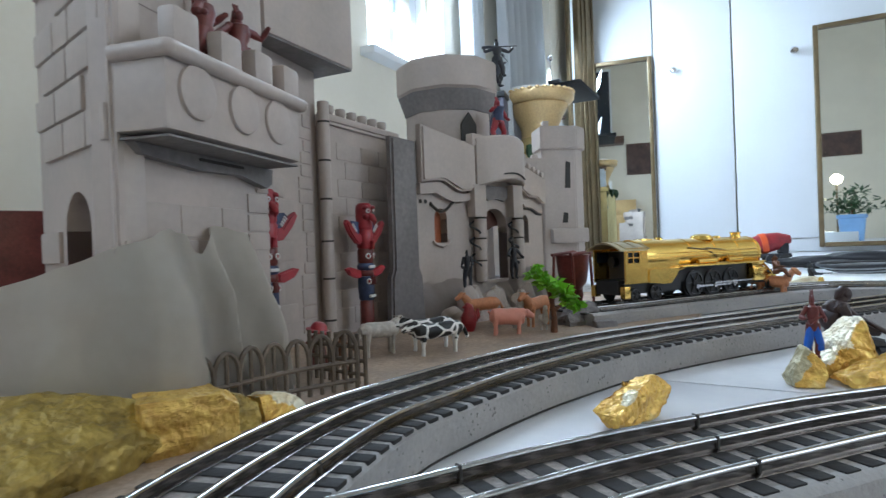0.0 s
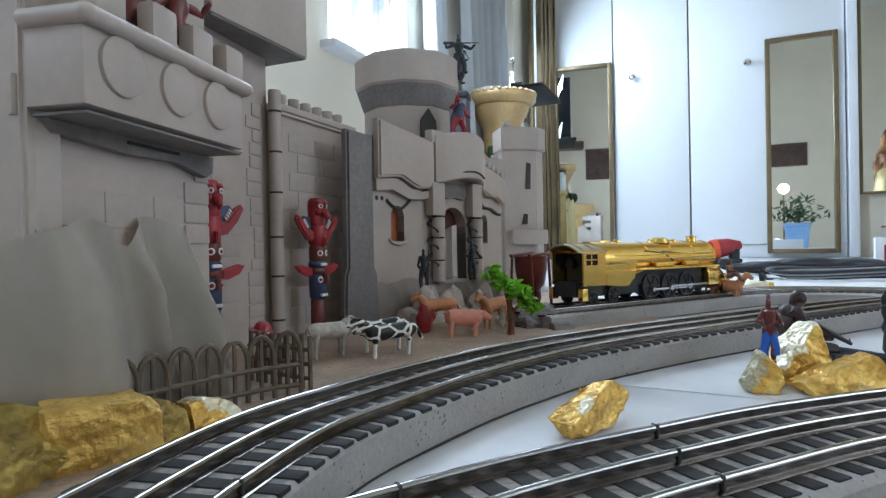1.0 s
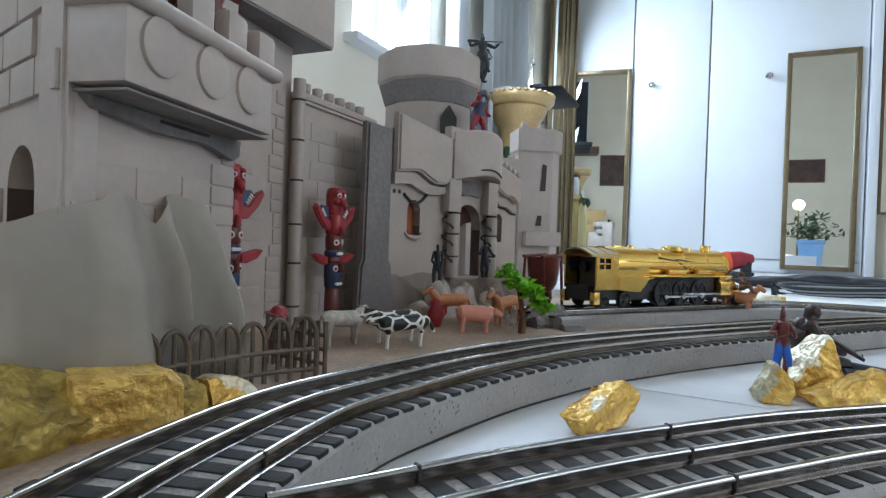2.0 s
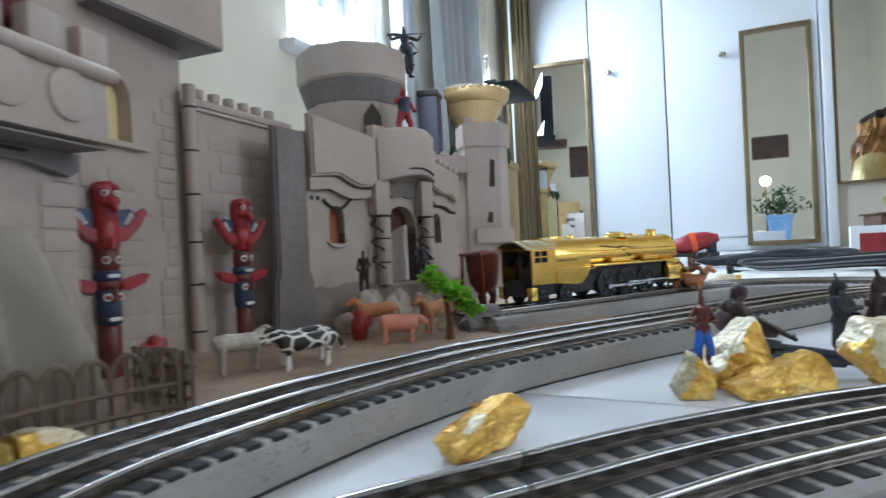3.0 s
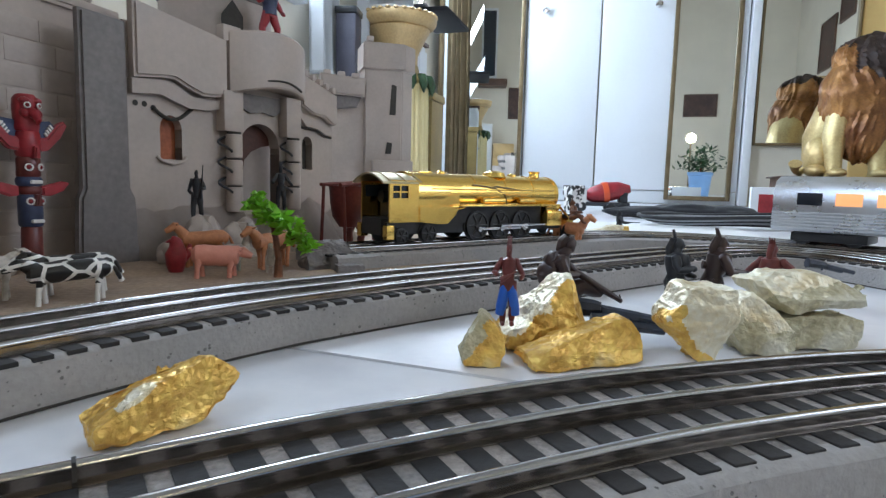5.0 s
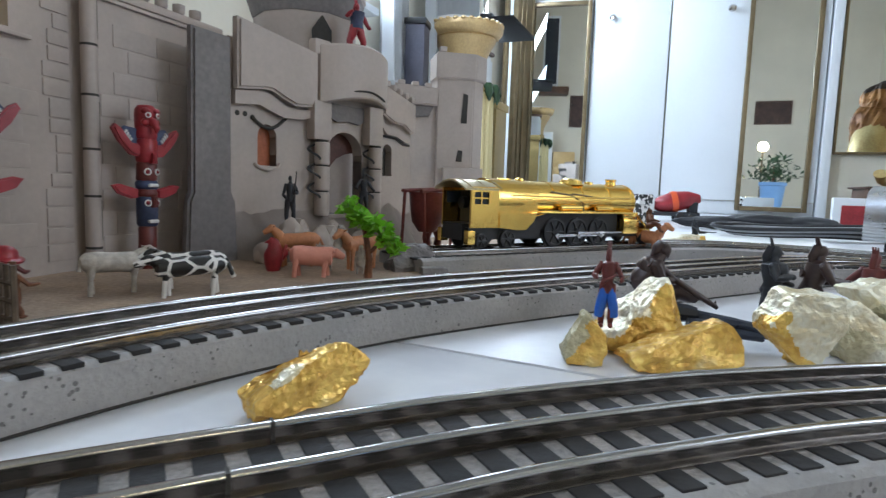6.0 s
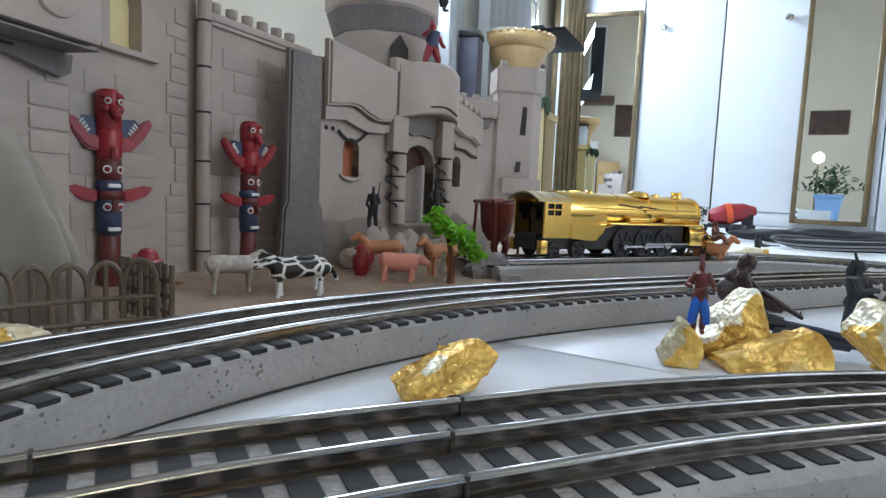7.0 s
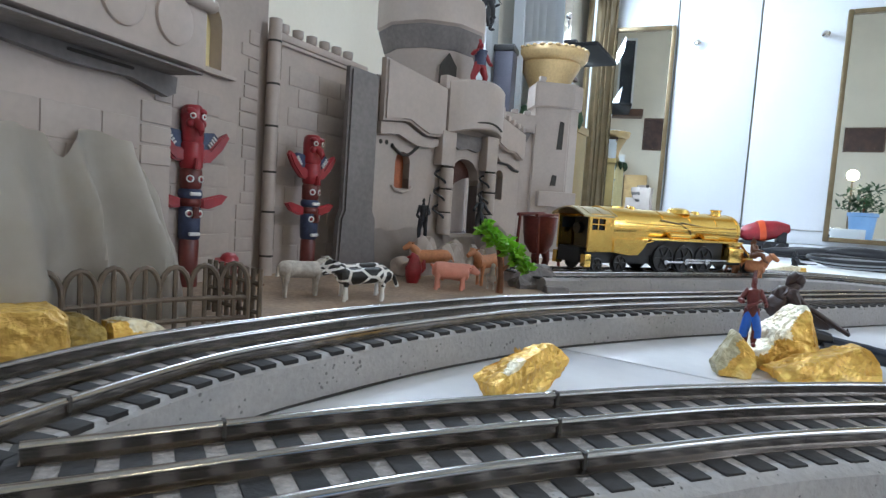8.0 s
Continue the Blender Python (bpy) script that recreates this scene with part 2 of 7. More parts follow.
M = dict(
    marble=mat("marble tile", (0.73, 0.725, 0.735), 0.32, 0, 0.03, 22, 0.02, 40, dirt=(0.52, 0.52, 0.56), dirt_amount=0.6, random=0.03),
    joint=mat("tile joint", (0.10, 0.09, 0.09), 0.9),
    earth=mat("dusty board", (0.43, 0.32, 0.23), 0.9, 0, 0.2, 30, 0.4, dirt=(0.27, 0.21, 0.17), dirt_amount=0.8),
    foam=mat("grey foam roadbed", (0.355, 0.335, 0.32), 0.9, 0, 0.08, 30, 0.45, 130, dirt=(0.28, 0.27, 0.265), dirt_amount=0.8),
    tie=mat("black tie", (0.026, 0.023, 0.022), 0.85, 0, 0.2, 60, 0.3, random=0.3),
    ballast=mat("sooty roadbed top", (0.33, 0.295, 0.27), 0.95, 0, 0.2, 40, 0.8, 160, dirt=(0.18, 0.17, 0.165), dirt_amount=0.8),
    rail=mat("worn steel rail", (0.40, 0.39, 0.38), 0.2, 1.0, 0.03, 60, 0.02),
    rail_side=mat("tarnished rail", (0.34, 0.315, 0.295), 0.22, 1.0, 0.08, 80, 0.04, dirt=(0.20, 0.17, 0.145), dirt_amount=0.6),
    stone=mat("grey plastic masonry", (0.465, 0.395, 0.35), 0.5, 0, 0.04, 14, 0.06, 60, dirt=(0.36, 0.315, 0.285), dirt_amount=0.8),
    # dark pieces, and the shade painted under ledges and inside the gate
    stone_dark=mat("dark grey plastic and painted shade", (0.215, 0.195, 0.19), 0.6, 0, 0.15, 14, 0.2, 60),
    stone_rock=mat("pale grey plastic rock", (0.63, 0.585, 0.51), 0.55, 0, 0.04, 16, 0.08, 40, dirt=(0.56, 0.51, 0.45), dirt_amount=0.8),
    groove=mat("dark groove", (0.05, 0.045, 0.04), 0.8),
    door=mat("dark red-brown panel", (0.10, 0.035, 0.025), 0.5, 0, 0.2, 30),
    shutter=mat("rust orange shutter", (0.42, 0.12, 0.045), 0.5, 0, 0.2, 40),
    red=mat("red paint", (0.34, 0.025, 0.035), 0.35, 0, 0.15, 40, 0.05, dirt=(0.20, 0.015, 0.02), dirt_amount=0.8),
    maroon=mat("maroon plastic", (0.17, 0.035, 0.03), 0.4, 0, 0.2, 40),
    navy=mat("navy paint", (0.05, 0.07, 0.15), 0.45, 0, 0.2, 40),
    navy_dull=mat("dull navy board", (0.075, 0.072, 0.10), 0.6, 0, 0.15, 12),
    door_brown=mat("red-brown painted board", (0.33, 0.18, 0.11), 0.6, 0, 0.06, 6, 0.1, 30),
    blue=mat("blue paint", (0.03, 0.14, 0.62), 0.35, 0, 0.1, 40),
    white=mat("white paint", (0.78, 0.77, 0.75), 0.45, 0, 0.04, 20, 0.05),
    gold=mat("polished gold plate", (0.90, 0.62, 0.16), 0.21, 1.0, 0.04, 30, 0.05, 60, dirt=(0.85, 0.55, 0.14), dirt_amount=0.6),
    roof_gold=mat("tarnished gilt roof", (0.56, 0.47, 0.28), 0.35, 0.8, 0.1, 40, 0.05),
    black=mat("black enamel", (0.03, 0.03, 0.032), 0.35, 0.2, 0.1, 40, 0.1),
    steel=mat("bright steel", (0.62, 0.62, 0.64), 0.25, 1.0, 0.08, 50),
    leaf_gold=gold_leaf("gold-painted rock", (0.80, 0.53, 0.13), (0.60, 0.35, 0.07), 0.36, 0.6, (0.80, 0.66, 0.34), 0.2),
    leaf_ochre=gold_leaf("ochre gold rock", (0.66, 0.44, 0.11), (0.47, 0.28, 0.06), 0.46, 0.4, (0.72, 0.56, 0.22), 0.2),
    leaf_olive=gold_leaf("olive gold rock", (0.38, 0.27, 0.06), (0.23, 0.16, 0.04), 0.45, 0.4, (0.60, 0.47, 0.14), 0.25),
    # paler gold, also the light painted on rock tops and sides
    leaf_pale=gold_leaf("pale gold rock", (0.84, 0.79, 0.62), (0.72, 0.62, 0.40), 0.40, 0.40, (0.86, 0.83, 0.70), 0.5),
    leaf_grey=gold_leaf("grey-gold rock", (0.55, 0.51, 0.35), (0.43, 0.38, 0.23), 0.48, 0.25, (0.64, 0.62, 0.52), 0.35),
    wood_grey=mat("grey-brown plastic fence", (0.16, 0.12, 0.085), 0.6, 0, 0.2, 40),
    cow=seamed("black and white hide", (0.78, 0.76, 0.73), (0.015, 0.014, 0.014), 105.0, 0.0095),
    spots=patched("spotted toy paint", (0.75, 0.73, 0.70), (0.02, 0.02, 0.02), 95.0, 0.5),
    cream=mat("dirty white plastic", (0.56, 0.52, 0.46), 0.5, 0, 0.14, 90, dirt=(0.30, 0.26, 0.22), dirt_amount=0.7),
    pink=mat("pink plastic", (0.74, 0.31, 0.23), 0.45, 0, 0.08, 40),
    tan=mat("tan plastic", (0.60, 0.25, 0.11), 0.45, 0, 0.15, 40),
    green=mat("leaf green plastic", (0.42, 0.82, 0.07), 0.4, 0, 0.1, 60),
    bark=mat("brown plastic", (0.20, 0.075, 0.03), 0.5, 0, 0.2, 60),
    bronze=mat("dark brown figure plastic", (0.055, 0.03, 0.027), 0.4, 0, 0.25, 60),
    charcoal=mat("charcoal plastic", (0.035, 0.037, 0.045), 0.45, 0, 0.2, 60),
    gunblue=mat("blue-black plastic", (0.035, 0.045, 0.075), 0.4, 0, 0.2, 60),
    closet=mat("white painted door", (0.74, 0.76, 0.78), 0.35, 0, 0.02, 3, 0.02, 20),
    wall=mat("cream plaster wall", (0.74, 0.69, 0.58), 0.85, 0, 0.03, 4, 0.1, 30),
    ochre=mat("ochre wall", (0.76, 0.53, 0.20), 0.85, 0, 0.05, 4, 0.1, 30),
    ceiling=mat("white ceiling", (0.78, 0.77, 0.74), 0.9, 0, 0.02, 4, 0.1, 30),
    brass=mat("antique bronze frame", (0.24, 0.18, 0.10), 0.35, 0.6, 0.12, 20, 0.2),
    mirror=plain("mirror glass", (0.86, 0.89, 0.88), 0.015, 1.0),
    chrome=plain("chrome knob", (0.75, 0.75, 0.76), 0.12, 1.0),
    curtain=mat("white curtain", (0.80, 0.82, 0.84), 0.9, 0, 0.03, 6, 0.1),
    frame_white=mat("white window frame", (0.74, 0.76, 0.78), 0.5, 0, 0.03, 6, 0.05),
    pane=plain("window glass", (1, 1, 1), 0.02, 0.0, 1.0),
    silver=mat("fluted silver coach", (0.66, 0.68, 0.72), 0.28, 0.9, 0.05, 30, 0.05),
    orange=mat("orange freight car paint", (0.78, 0.12, 0.035), 0.4, 0, 0.08, 20, 0.05),
    window_dark=plain("dark coach window", (0.02, 0.025, 0.035), 0.08),
    window_lit=plain("lit coach window", (0.95, 0.42, 0.16), 0.2, 0, 0, 0.6),
    lion_mane=mat("brown gilded mane", (0.42, 0.20, 0.055), 0.42, 0.35, 0.2, 9, 0.6, 40, dirt=(0.14, 0.05, 0.016), dirt_amount=1.0),
    lion_dark=mat("dark brown hair", (0.045, 0.025, 0.018), 0.5, 0, 0.2, 18, 0.5, 40),
    lion_gold=mat("gilded plaster", (0.70, 0.58, 0.28), 0.4, 0.45, 0.15, 9, 0.4, 40, dirt=(0.44, 0.28, 0.10), dirt_amount=0.8),
    urn=mat("dull gold glaze", (0.40, 0.29, 0.11), 0.5, 0.4, 0.1, 10, 0.2, 40),
    urn_pale=mat("pale gilded glaze", (0.63, 0.44, 0.20), 0.42, 0.3, 0.1, 10, 0.2, 40),
    pane_yellow=mat("pale yellow panel", (0.78, 0.66, 0.34), 0.5, 0, 0.03, 20, 0.05),
    cloth_black=mat("black cloth", (0.018, 0.018, 0.022), 0.8, 0, 0.2, 30, 0.3, sheen=0.2),
    board_black=mat("matt black board", (0.010, 0.010, 0.012), 0.9, 0, 0.2, 20, 0.1),
    cable=plain("grey cable", (0.28, 0.29, 0.31), 0.4),
    planter=mat("light blue plastic pot", (0.24, 0.42, 0.72), 0.4, 0, 0.05, 10),
    plant=mat("dark green leaves", (0.035, 0.09, 0.03), 0.5, 0, 0.25, 30),
    bulb=plain("lamp bulb", (1.0, 0.80, 0.50), 0.4, 0, 0, 30.0),
    picture=mat("dark picture", (0.09, 0.045, 0.035), 0.5, 0, 0.3, 10),
    walnut=mat("dark brown wood", (0.12, 0.06, 0.035), 0.45, 0, 0.2, 14),
)

def add_pits(m, scale, cut):
    """Small dark holes, as in open foam."""
    n, l = m.node_tree.nodes, m.node_tree.links
    b = n["Principled BSDF"]
    co, vor, ramp, mix, bp = n.new("ShaderNodeTexCoord"), n.new("ShaderNodeTexVoronoi"), n.new("ShaderNodeValToRGB"), n.new("ShaderNodeMix"), n.new("ShaderNodeBump")
    big = n.new("ShaderNodeTexNoise")
    big.inputs["Scale"].default_value = scale * 0.3
    vor.inputs["Scale"].default_value = scale
    l.new(co.outputs["Object"], vor.inputs["Vector"])
    l.new(co.outputs["Object"], big.inputs["Vector"])
    add = n.new("ShaderNodeMath")
    add.operation = "ADD"
    l.new(vor.outputs["Distance"], add.inputs[0])
    l.new(big.outputs["Fac"], add.inputs[1])
    ramp.color_ramp.elements[0].position, ramp.color_ramp.elements[1].position = cut, cut + 0.06
    ramp.color_ramp.elements[0].color, ramp.color_ramp.elements[1].color = (0.5, 0.5, 0.5, 1), (1, 1, 1, 1)
    l.new(add.outputs[0], ramp.inputs["Fac"])
    mix.data_type, mix.blend_type = "RGBA", "MULTIPLY"
    mix.inputs["Factor"].default_value = 1.0
    l.new(b.inputs["Base Color"].links[0].from_socket, mix.inputs["A"])
    l.new(ramp.outputs["Color"], mix.inputs["B"])
    l.new(mix.outputs["Result"], b.inputs["Base Color"])
    bp.inputs["Strength"].default_value, bp.inputs["Distance"].default_value = 0.6, 0.002
    l.new(ramp.outputs["Color"], bp.inputs["Height"])
    l.new(b.inputs["Normal"].links[0].from_socket, bp.inputs["Normal"])
    l.new(bp.outputs["Normal"], b.inputs["Normal"])


add_pits(M["foam"], 420, 0.56)

# mesh helpers --------------------------------------------------------------------


def box(bm, a, b, bevel=0.0, m=None):
    """A box from corner a to corner b, with its edges rounded, moved by m."""
    r = bmesh.ops.create_cube(bm, size=1.0)
    vs = r["verts"]
    for v in vs:
        v.co = Vector([a[i] + (v.co[i] + 0.5) * (b[i] - a[i]) for i in range(3)])
    if bevel:
        es = list({e for v in vs for e in v.link_edges})
        r = bmesh.ops.bevel(bm, geom=es, offset=bevel, segments=2, affect="EDGES", profile=0.6)
        vs = list({v for f in r["faces"] for v in f.verts} | {v for v in vs if v.is_valid})
    if m is not None:
        bmesh.ops.transform(bm, matrix=m, verts=vs)
    return vs


def prism(bm, outline, d0, d1, m=None, bevel=0.0):
    """A flat outline of (x, z) pairs, given depth from y = d0 to y = d1."""
    a = [bm.verts.new((x, d0, z)) for x, z in outline]
    b = [bm.verts.new((x, d1, z)) for x, z in outline]
    k = len(a)
    fs = [bm.faces.new(a), bm.faces.new(b[::-1])]
    fs += [bm.faces.new((a[i], b[i], b[(i + 1) % k], a[(i + 1) % k])) for i in range(k)]
    bmesh.ops.recalc_face_normals(bm, faces=fs)
    vs = a + b
    if bevel:
        es = [e for e in fs[0].edges] + [e for e in fs[1].edges]
        r = bmesh.ops.bevel(bm, geom=es, offset=bevel, segments=2, affect="EDGES")
        vs = list({v for f in r["faces"] for v in f.verts} | {v for v in vs if v.is_valid})
    if m is not None:
        bmesh.ops.transform(bm, matrix=m, verts=vs)
    return vs


def tube(bm, points, radii, sides=10, caps=True):
    """A tapering tube through points."""
    pts = [Vector(p) for p in points]
    if not hasattr(radii, "__len__"):
        radii = [radii] * len(pts)
    rings, side = [], None
    for i, p in enumerate(pts):
        d = (pts[min(i + 1, len(pts) - 1)] - pts[max(i - 1, 0)]).normalized()
        if side is None:
            side = d.cross(V(0, 0, 1) if abs(d.z) < 0.9 else V(1, 0, 0)).normalized()
        side = (side - d * side.dot(d)).normalized()
        up = side.cross(d)
        rings.append([bm.verts.new(p + (side * math.cos(a) + up * math.sin(a)) * radii[i]) for a in (2 * math.pi * k / sides for k in range(sides))])
    for r0, r1 in zip(rings, rings[1:]):
        for k in range(sides):
            bm.faces.new((r0[k], r0[(k + 1) % sides], r1[(k + 1) % sides], r1[k]))
    if caps:
        bm.faces.new(rings[0][::-1])
        bm.faces.new(rings[-1])
    return [v for r in rings for v in r]


def lathe(bm, profile, sides=24, m=None, sweep=2 * math.pi):
    """A turned form from (radius, height) pairs."""
    full = sweep > 6.28
    n = sides if full else sides + 1
    rings = [[bm.verts.new((r * math.cos(sweep * k / sides), r * math.sin(sweep * k / sides), z)) for k in range(n)] for r, z in profile]
    for r0, r1 in zip(rings, rings[1:]):
        for k in range(sides):
            bm.faces.new((r0[k], r0[(k + 1) % n], r1[(k + 1) % n], r1[k]))
    if full:
        bm.faces.new(rings[0][::-1])
        bm.faces.new(rings[-1])
    vs = [v for r in rings for v in r]
    if m is not None:
        bmesh.ops.transform(bm, matrix=m, verts=vs)
    return vs


def blob(bm, at, size, m=None, sub=2, rough=0.0, seed=0):
    """A rounded lump, uneven by rough."""
    r = bmesh.ops.create_icosphere(bm, subdivisions=sub, radius=1.0)
    for v in r["verts"]:
        k = 1 + rough * noise.noise(v.co * 1.7 + V(seed * 3.1, seed, 0))
        v.co = Vector(at) + Vector([v.co[i] * size[i] * k for i in range(3)])
    if m is not None:
        bmesh.ops.transform(bm, matrix=m, verts=r["verts"])
    return r["verts"]


def cyl(bm, p0, p1, r, sides=20, bevel=0.0):
    """A round bar from p0 to p1."""
    p0, p1 = Vector(p0), Vector(p1)
    if not bevel:
        return tube(bm, [p0, p1], r, sides)
    d = (p1 - p0).normalized()
    return tube(bm, [p0, p0 + d * bevel, p1 - d * bevel, p1], [r - bevel, r, r, r - bevel], sides)


def weld(bm):
    bmesh.ops.remove_doubles(bm, verts=bm.verts[:], dist=0.0005)


def finish(bm, smooth):
    bmesh.ops.scale(bm, vec=(DM, DM, DM), verts=bm.verts)
    if smooth:
        for f in bm.faces:
            f.smooth = True
        for e in bm.edges:
            if len(e.link_faces) == 2 and e.calc_face_angle(0) > radians(38):
                e.smooth = False


def mesh(name, bm, material, smooth=True):
    finish(bm, smooth)
    me = bpy.data.meshes.new(name)
    bm.to_mesh(me)
    bm.free()
    me.materials.append(M[material] if isinstance(material, str) else material)
    return me


def place(at=(0, 0, 0), turn=0.0, tilt=0.0, roll=0.0, scale=1.0):
    return Matrix.Translation(Vector(at) * DM) @ Euler((radians(roll), radians(tilt), radians(turn))).to_matrix().to_4x4() @ Matrix.Scale(scale, 4)


def thing(name, label, category, m=None, group="", kind=""):
    """The Empty at a thing's base."""
    ob = new(name)
    ob.empty_display_size = 0.01
    if m is not None:
        ob.matrix_world = m
    return tagged(ob, label, category, group, kind)


def part(name, bm, material, parent, label="", smooth=True, m=None):
    ob = new(name, mesh(name, bm, material, smooth))
    ob.parent = parent
    if m is not None:
        ob.matrix_basis = m
    return tagged(ob, label)


def single(name, bm, material, label, category, m=None, group="", kind="", smooth=True):
    """A thing of one mesh."""
    ob = new(name, mesh(name, bm, material, smooth))
    if m is not None:
        ob.matrix_world = m
    return tagged(ob, label, category, group, kind)


def axes(at, d, out):
    """A frame at a place with x along d and y along out, upright; decimetres."""
    d, out = Vector((*d, 0)).normalized(), Vector((*out, 0)).normalized()
    m = Matrix.Identity(4)
    for i in range(3):
        m[i][0], m[i][1], m[i][2], m[i][3] = d[i], out[i], (0, 0, 1)[i], at[i] * DM
    return m


def spline(points, step):
    """Evenly spaced points on a smooth line through points (x, y)."""
    p = [Vector(q) for q in points]
    p = [2 * p[0] - p[1], *p, 2 * p[-1] - p[-2]]
    fine = []
    for a, b, c, d in zip(p, p[1:], p[2:], p[3:]):
        for k in range(24):
            t = k / 24
            fine.append(0.5 * (2 * b + (c - a) * t + (2 * a - 5 * b + 4 * c - d) * t * t + (3 * b - a - 3 * c + d) * t ** 3))
    fine.append(p[-2])
    out, left = [fine[0]], step
    for a, b in zip(fine, fine[1:]):
        while (b - a).length >= left:
            a = a + (b - a).normalized() * left
            out.append(a)
            left = step
        left -= (b - a).length
    return out

# the room --------------------------------------------------------------------------


def wall_frame(p, d):
    """x along the wall, y into it, z up."""
    return axes(p, d, (-d[1], d[0]))


WM = wall_frame((W0.x, W0.y, 0), (WD.x, WD.y))
# the window wall seen from inside: x runs from the near end to the corner
LM = wall_frame((CORNER.x, CORNER.y, 0), (-LD.x, -LD.y))
TOP = 24.0

bm = bmesh.new()
box(bm, (-4.3, 0.15, 0), (20.0, 1.4, TOP))
single("wall_closet", bm, "wall", "cream wall behind the white closet doors", "wall", WM, kind="structure")


def wall_with_windows(name, m, x0, x1, holes, material, label):
    """A thick wall in pieces round its openings (x0, x1, z0, z1)."""
    bm = bmesh.new()
    x = x0
    for a, b, z0, z1 in sorted(holes):
        box(bm, (x, 0, 0), (a, 1.5, TOP))
        box(bm, (a, 0, 0), (b, 1.5, z0))
        box(bm, (a, 0, z1), (b, 1.5, TOP))
        x = b
    box(bm, (x, 0, 0), (x1, 1.5, TOP))
    return single(name, bm, material, label, "wall", m, kind="structure")


# the third opening is unseen, added to let in more light
WINDOWS = [(-16.4, -12.9, 4.9, 13.0), (-5.7, -3.4, 3.6, 13.0), (-38.0, -28.0, 4.9, 13.0)]
wall_with_windows("wall_window", LM, -46.0, 1.5, WINDOWS, "wall", "cream wall with tall bright windows")
def window(i, m, a, b, z0, z1):
    w = thing("window_%d" % i, "tall white-framed window full of daylight", "window", m, kind="structure")
    bm = bmesh.new()
    for q in ((a, z0, a + 0.25, z1), (b - 0.25, z0, b, z1), (a + 0.25, z0, b - 0.25, z0 + 0.3), (a + 0.25, z1 - 0.3, b - 0.25, z1), ((a + b) / 2 - 0.12, z0 + 0.3, (a + b) / 2 + 0.12, z1 - 0.3)):
        box(bm, (q[0], 0.5, q[1]), (q[2], 0.9, q[3]), 0.03)
    part("window_frame", bm, "frame_white", w)
    bm = bmesh.new()
    box(bm, (a - 0.3, -0.35, z0 - 0.18), (b + 0.3, 0.5, z0 - 0.003), 0.04)
    part("window_sill", bm, "frame_white", w)
    for x0, x1 in ((a + 0.25, (a + b) / 2 - 0.12), ((a + b) / 2 + 0.12, b - 0.25)):
        bm = bmesh.new()
        box(bm, (x0, 0.68, z0 + 0.3), (x1, 0.72, z1 - 0.3))
        part("pane", bm, "pane", w).visible_shadow = False


for i, q in enumerate(WINDOWS):
    window(i + 1, LM, *q)

# curtains hang before the window wall
def curtain(x0, x1, z0, z1, waves, v):
    bm = bmesh.new()
    n = waves * 10
    cols = []
    for k in range(n + 1):
        t = k / n
        y = v - 0.22 * math.sin(2 * math.pi * waves * t) - 0.08 * math.sin(5.1 * waves * t)
        cols.append([bm.verts.new((x0 + (x1 - x0) * t, y * (0.7 + 0.3 * (1 - j / 4)), z0 + (z1 - z0) * j / 4)) for j in range(5)])
    for c0, c1 in zip(cols, cols[1:]):
        for j in range(4):
            bm.faces.new((c0[j], c1[j], c1[j + 1], c0[j + 1]))
    bmesh.ops.solidify(bm, geom=bm.faces[:], thickness=0.03)
    return single("curtain", bm, "curtain", "long white curtain hanging beside a bright window", "curtain", LM, "curtains at the windows")


curtain(-12.7, -11.3, 3.2, 14.0, 3, -0.5)
curtain(-10.2, -5.9, 3.2, 14.0, 6, -0.5)

bm = bmesh.new()
box(bm, (-6, -0.2, TOP), (26, 50, TOP + 1))
single("ceiling", bm, "ceiling", "plain white ceiling", "ceiling", Matrix.Rotation(0, 4, "Z") @ axes((W0.x, W0.y, 0), (WD.x, WD.y), (WN.x, WN.y)), kind="structure")
SM = wall_frame((on_w(20.0, 0, 0).x, on_w(20.0, 0, 0).y, 0), (WN.x, WN.y))
# unseen side window, added to light the castle front and the room
window(4, SM, 15.0, 25.0, 4.9, 13.0)
wall_with_windows("wall_side", SM, -0.2, 45.2, [(15.0, 25.0, 4.9, 13.0)], "wall", "plain cream plaster wall with a window added for light")
bm = bmesh.new()
box(bm, (-6, -46.5, 0), (22, -45.0, TOP))
single("wall_back", bm, "wall", "plain cream wall", "wall", WM, kind="structure")

bm = bmesh.new()
box(bm, (11.36, 0.05, 0.02), (19.9, 0.148, TOP))
single("wall_panel", bm, "ochre", "warm ochre painted wall panel behind the lion", "wall", WM, kind="structure")

bm = bmesh.new()
box(bm, (12.95, -0.06, 0.02), (13.74, 0.046, 6.2), 0.02)
single("door_trim", bm, "door_brown", "red-brown upright board on the ochre wall", "trim", WM, kind="structure")

# closet doors with round knobs, side by side
DOORS = [(-4.2, -0.85), (-0.79, 2.17), (2.23, 7.62)]
closet = thing("closet", "white built-in closet with tall flat doors", "closet", WM)
for i, (a, b) in enumerate(DOORS):
    bm = bmesh.new()
    box(bm, (a, -0.12, 0.55), (b, 0.1, TOP - 0.2), 0.02)
    d = part("door", bm, "closet", closet)
    if i:
        k = 0.0 if i == 1 else 4.34
        bm = bmesh.new()
        lathe(bm, [(0.02, 0), (0.05, 0.02), (0.05, 0.12), (0.13, 0.2), (0.14, 0.27), (0.09, 0.33), (0.01, 0.34)], 16, Matrix.Translation((k, -0.12, 7.75)) @ Matrix.Rotation(radians(90), 4, "X"))
        part("knob", bm, "chrome", d, "small chrome knob")
bm = bmesh.new()
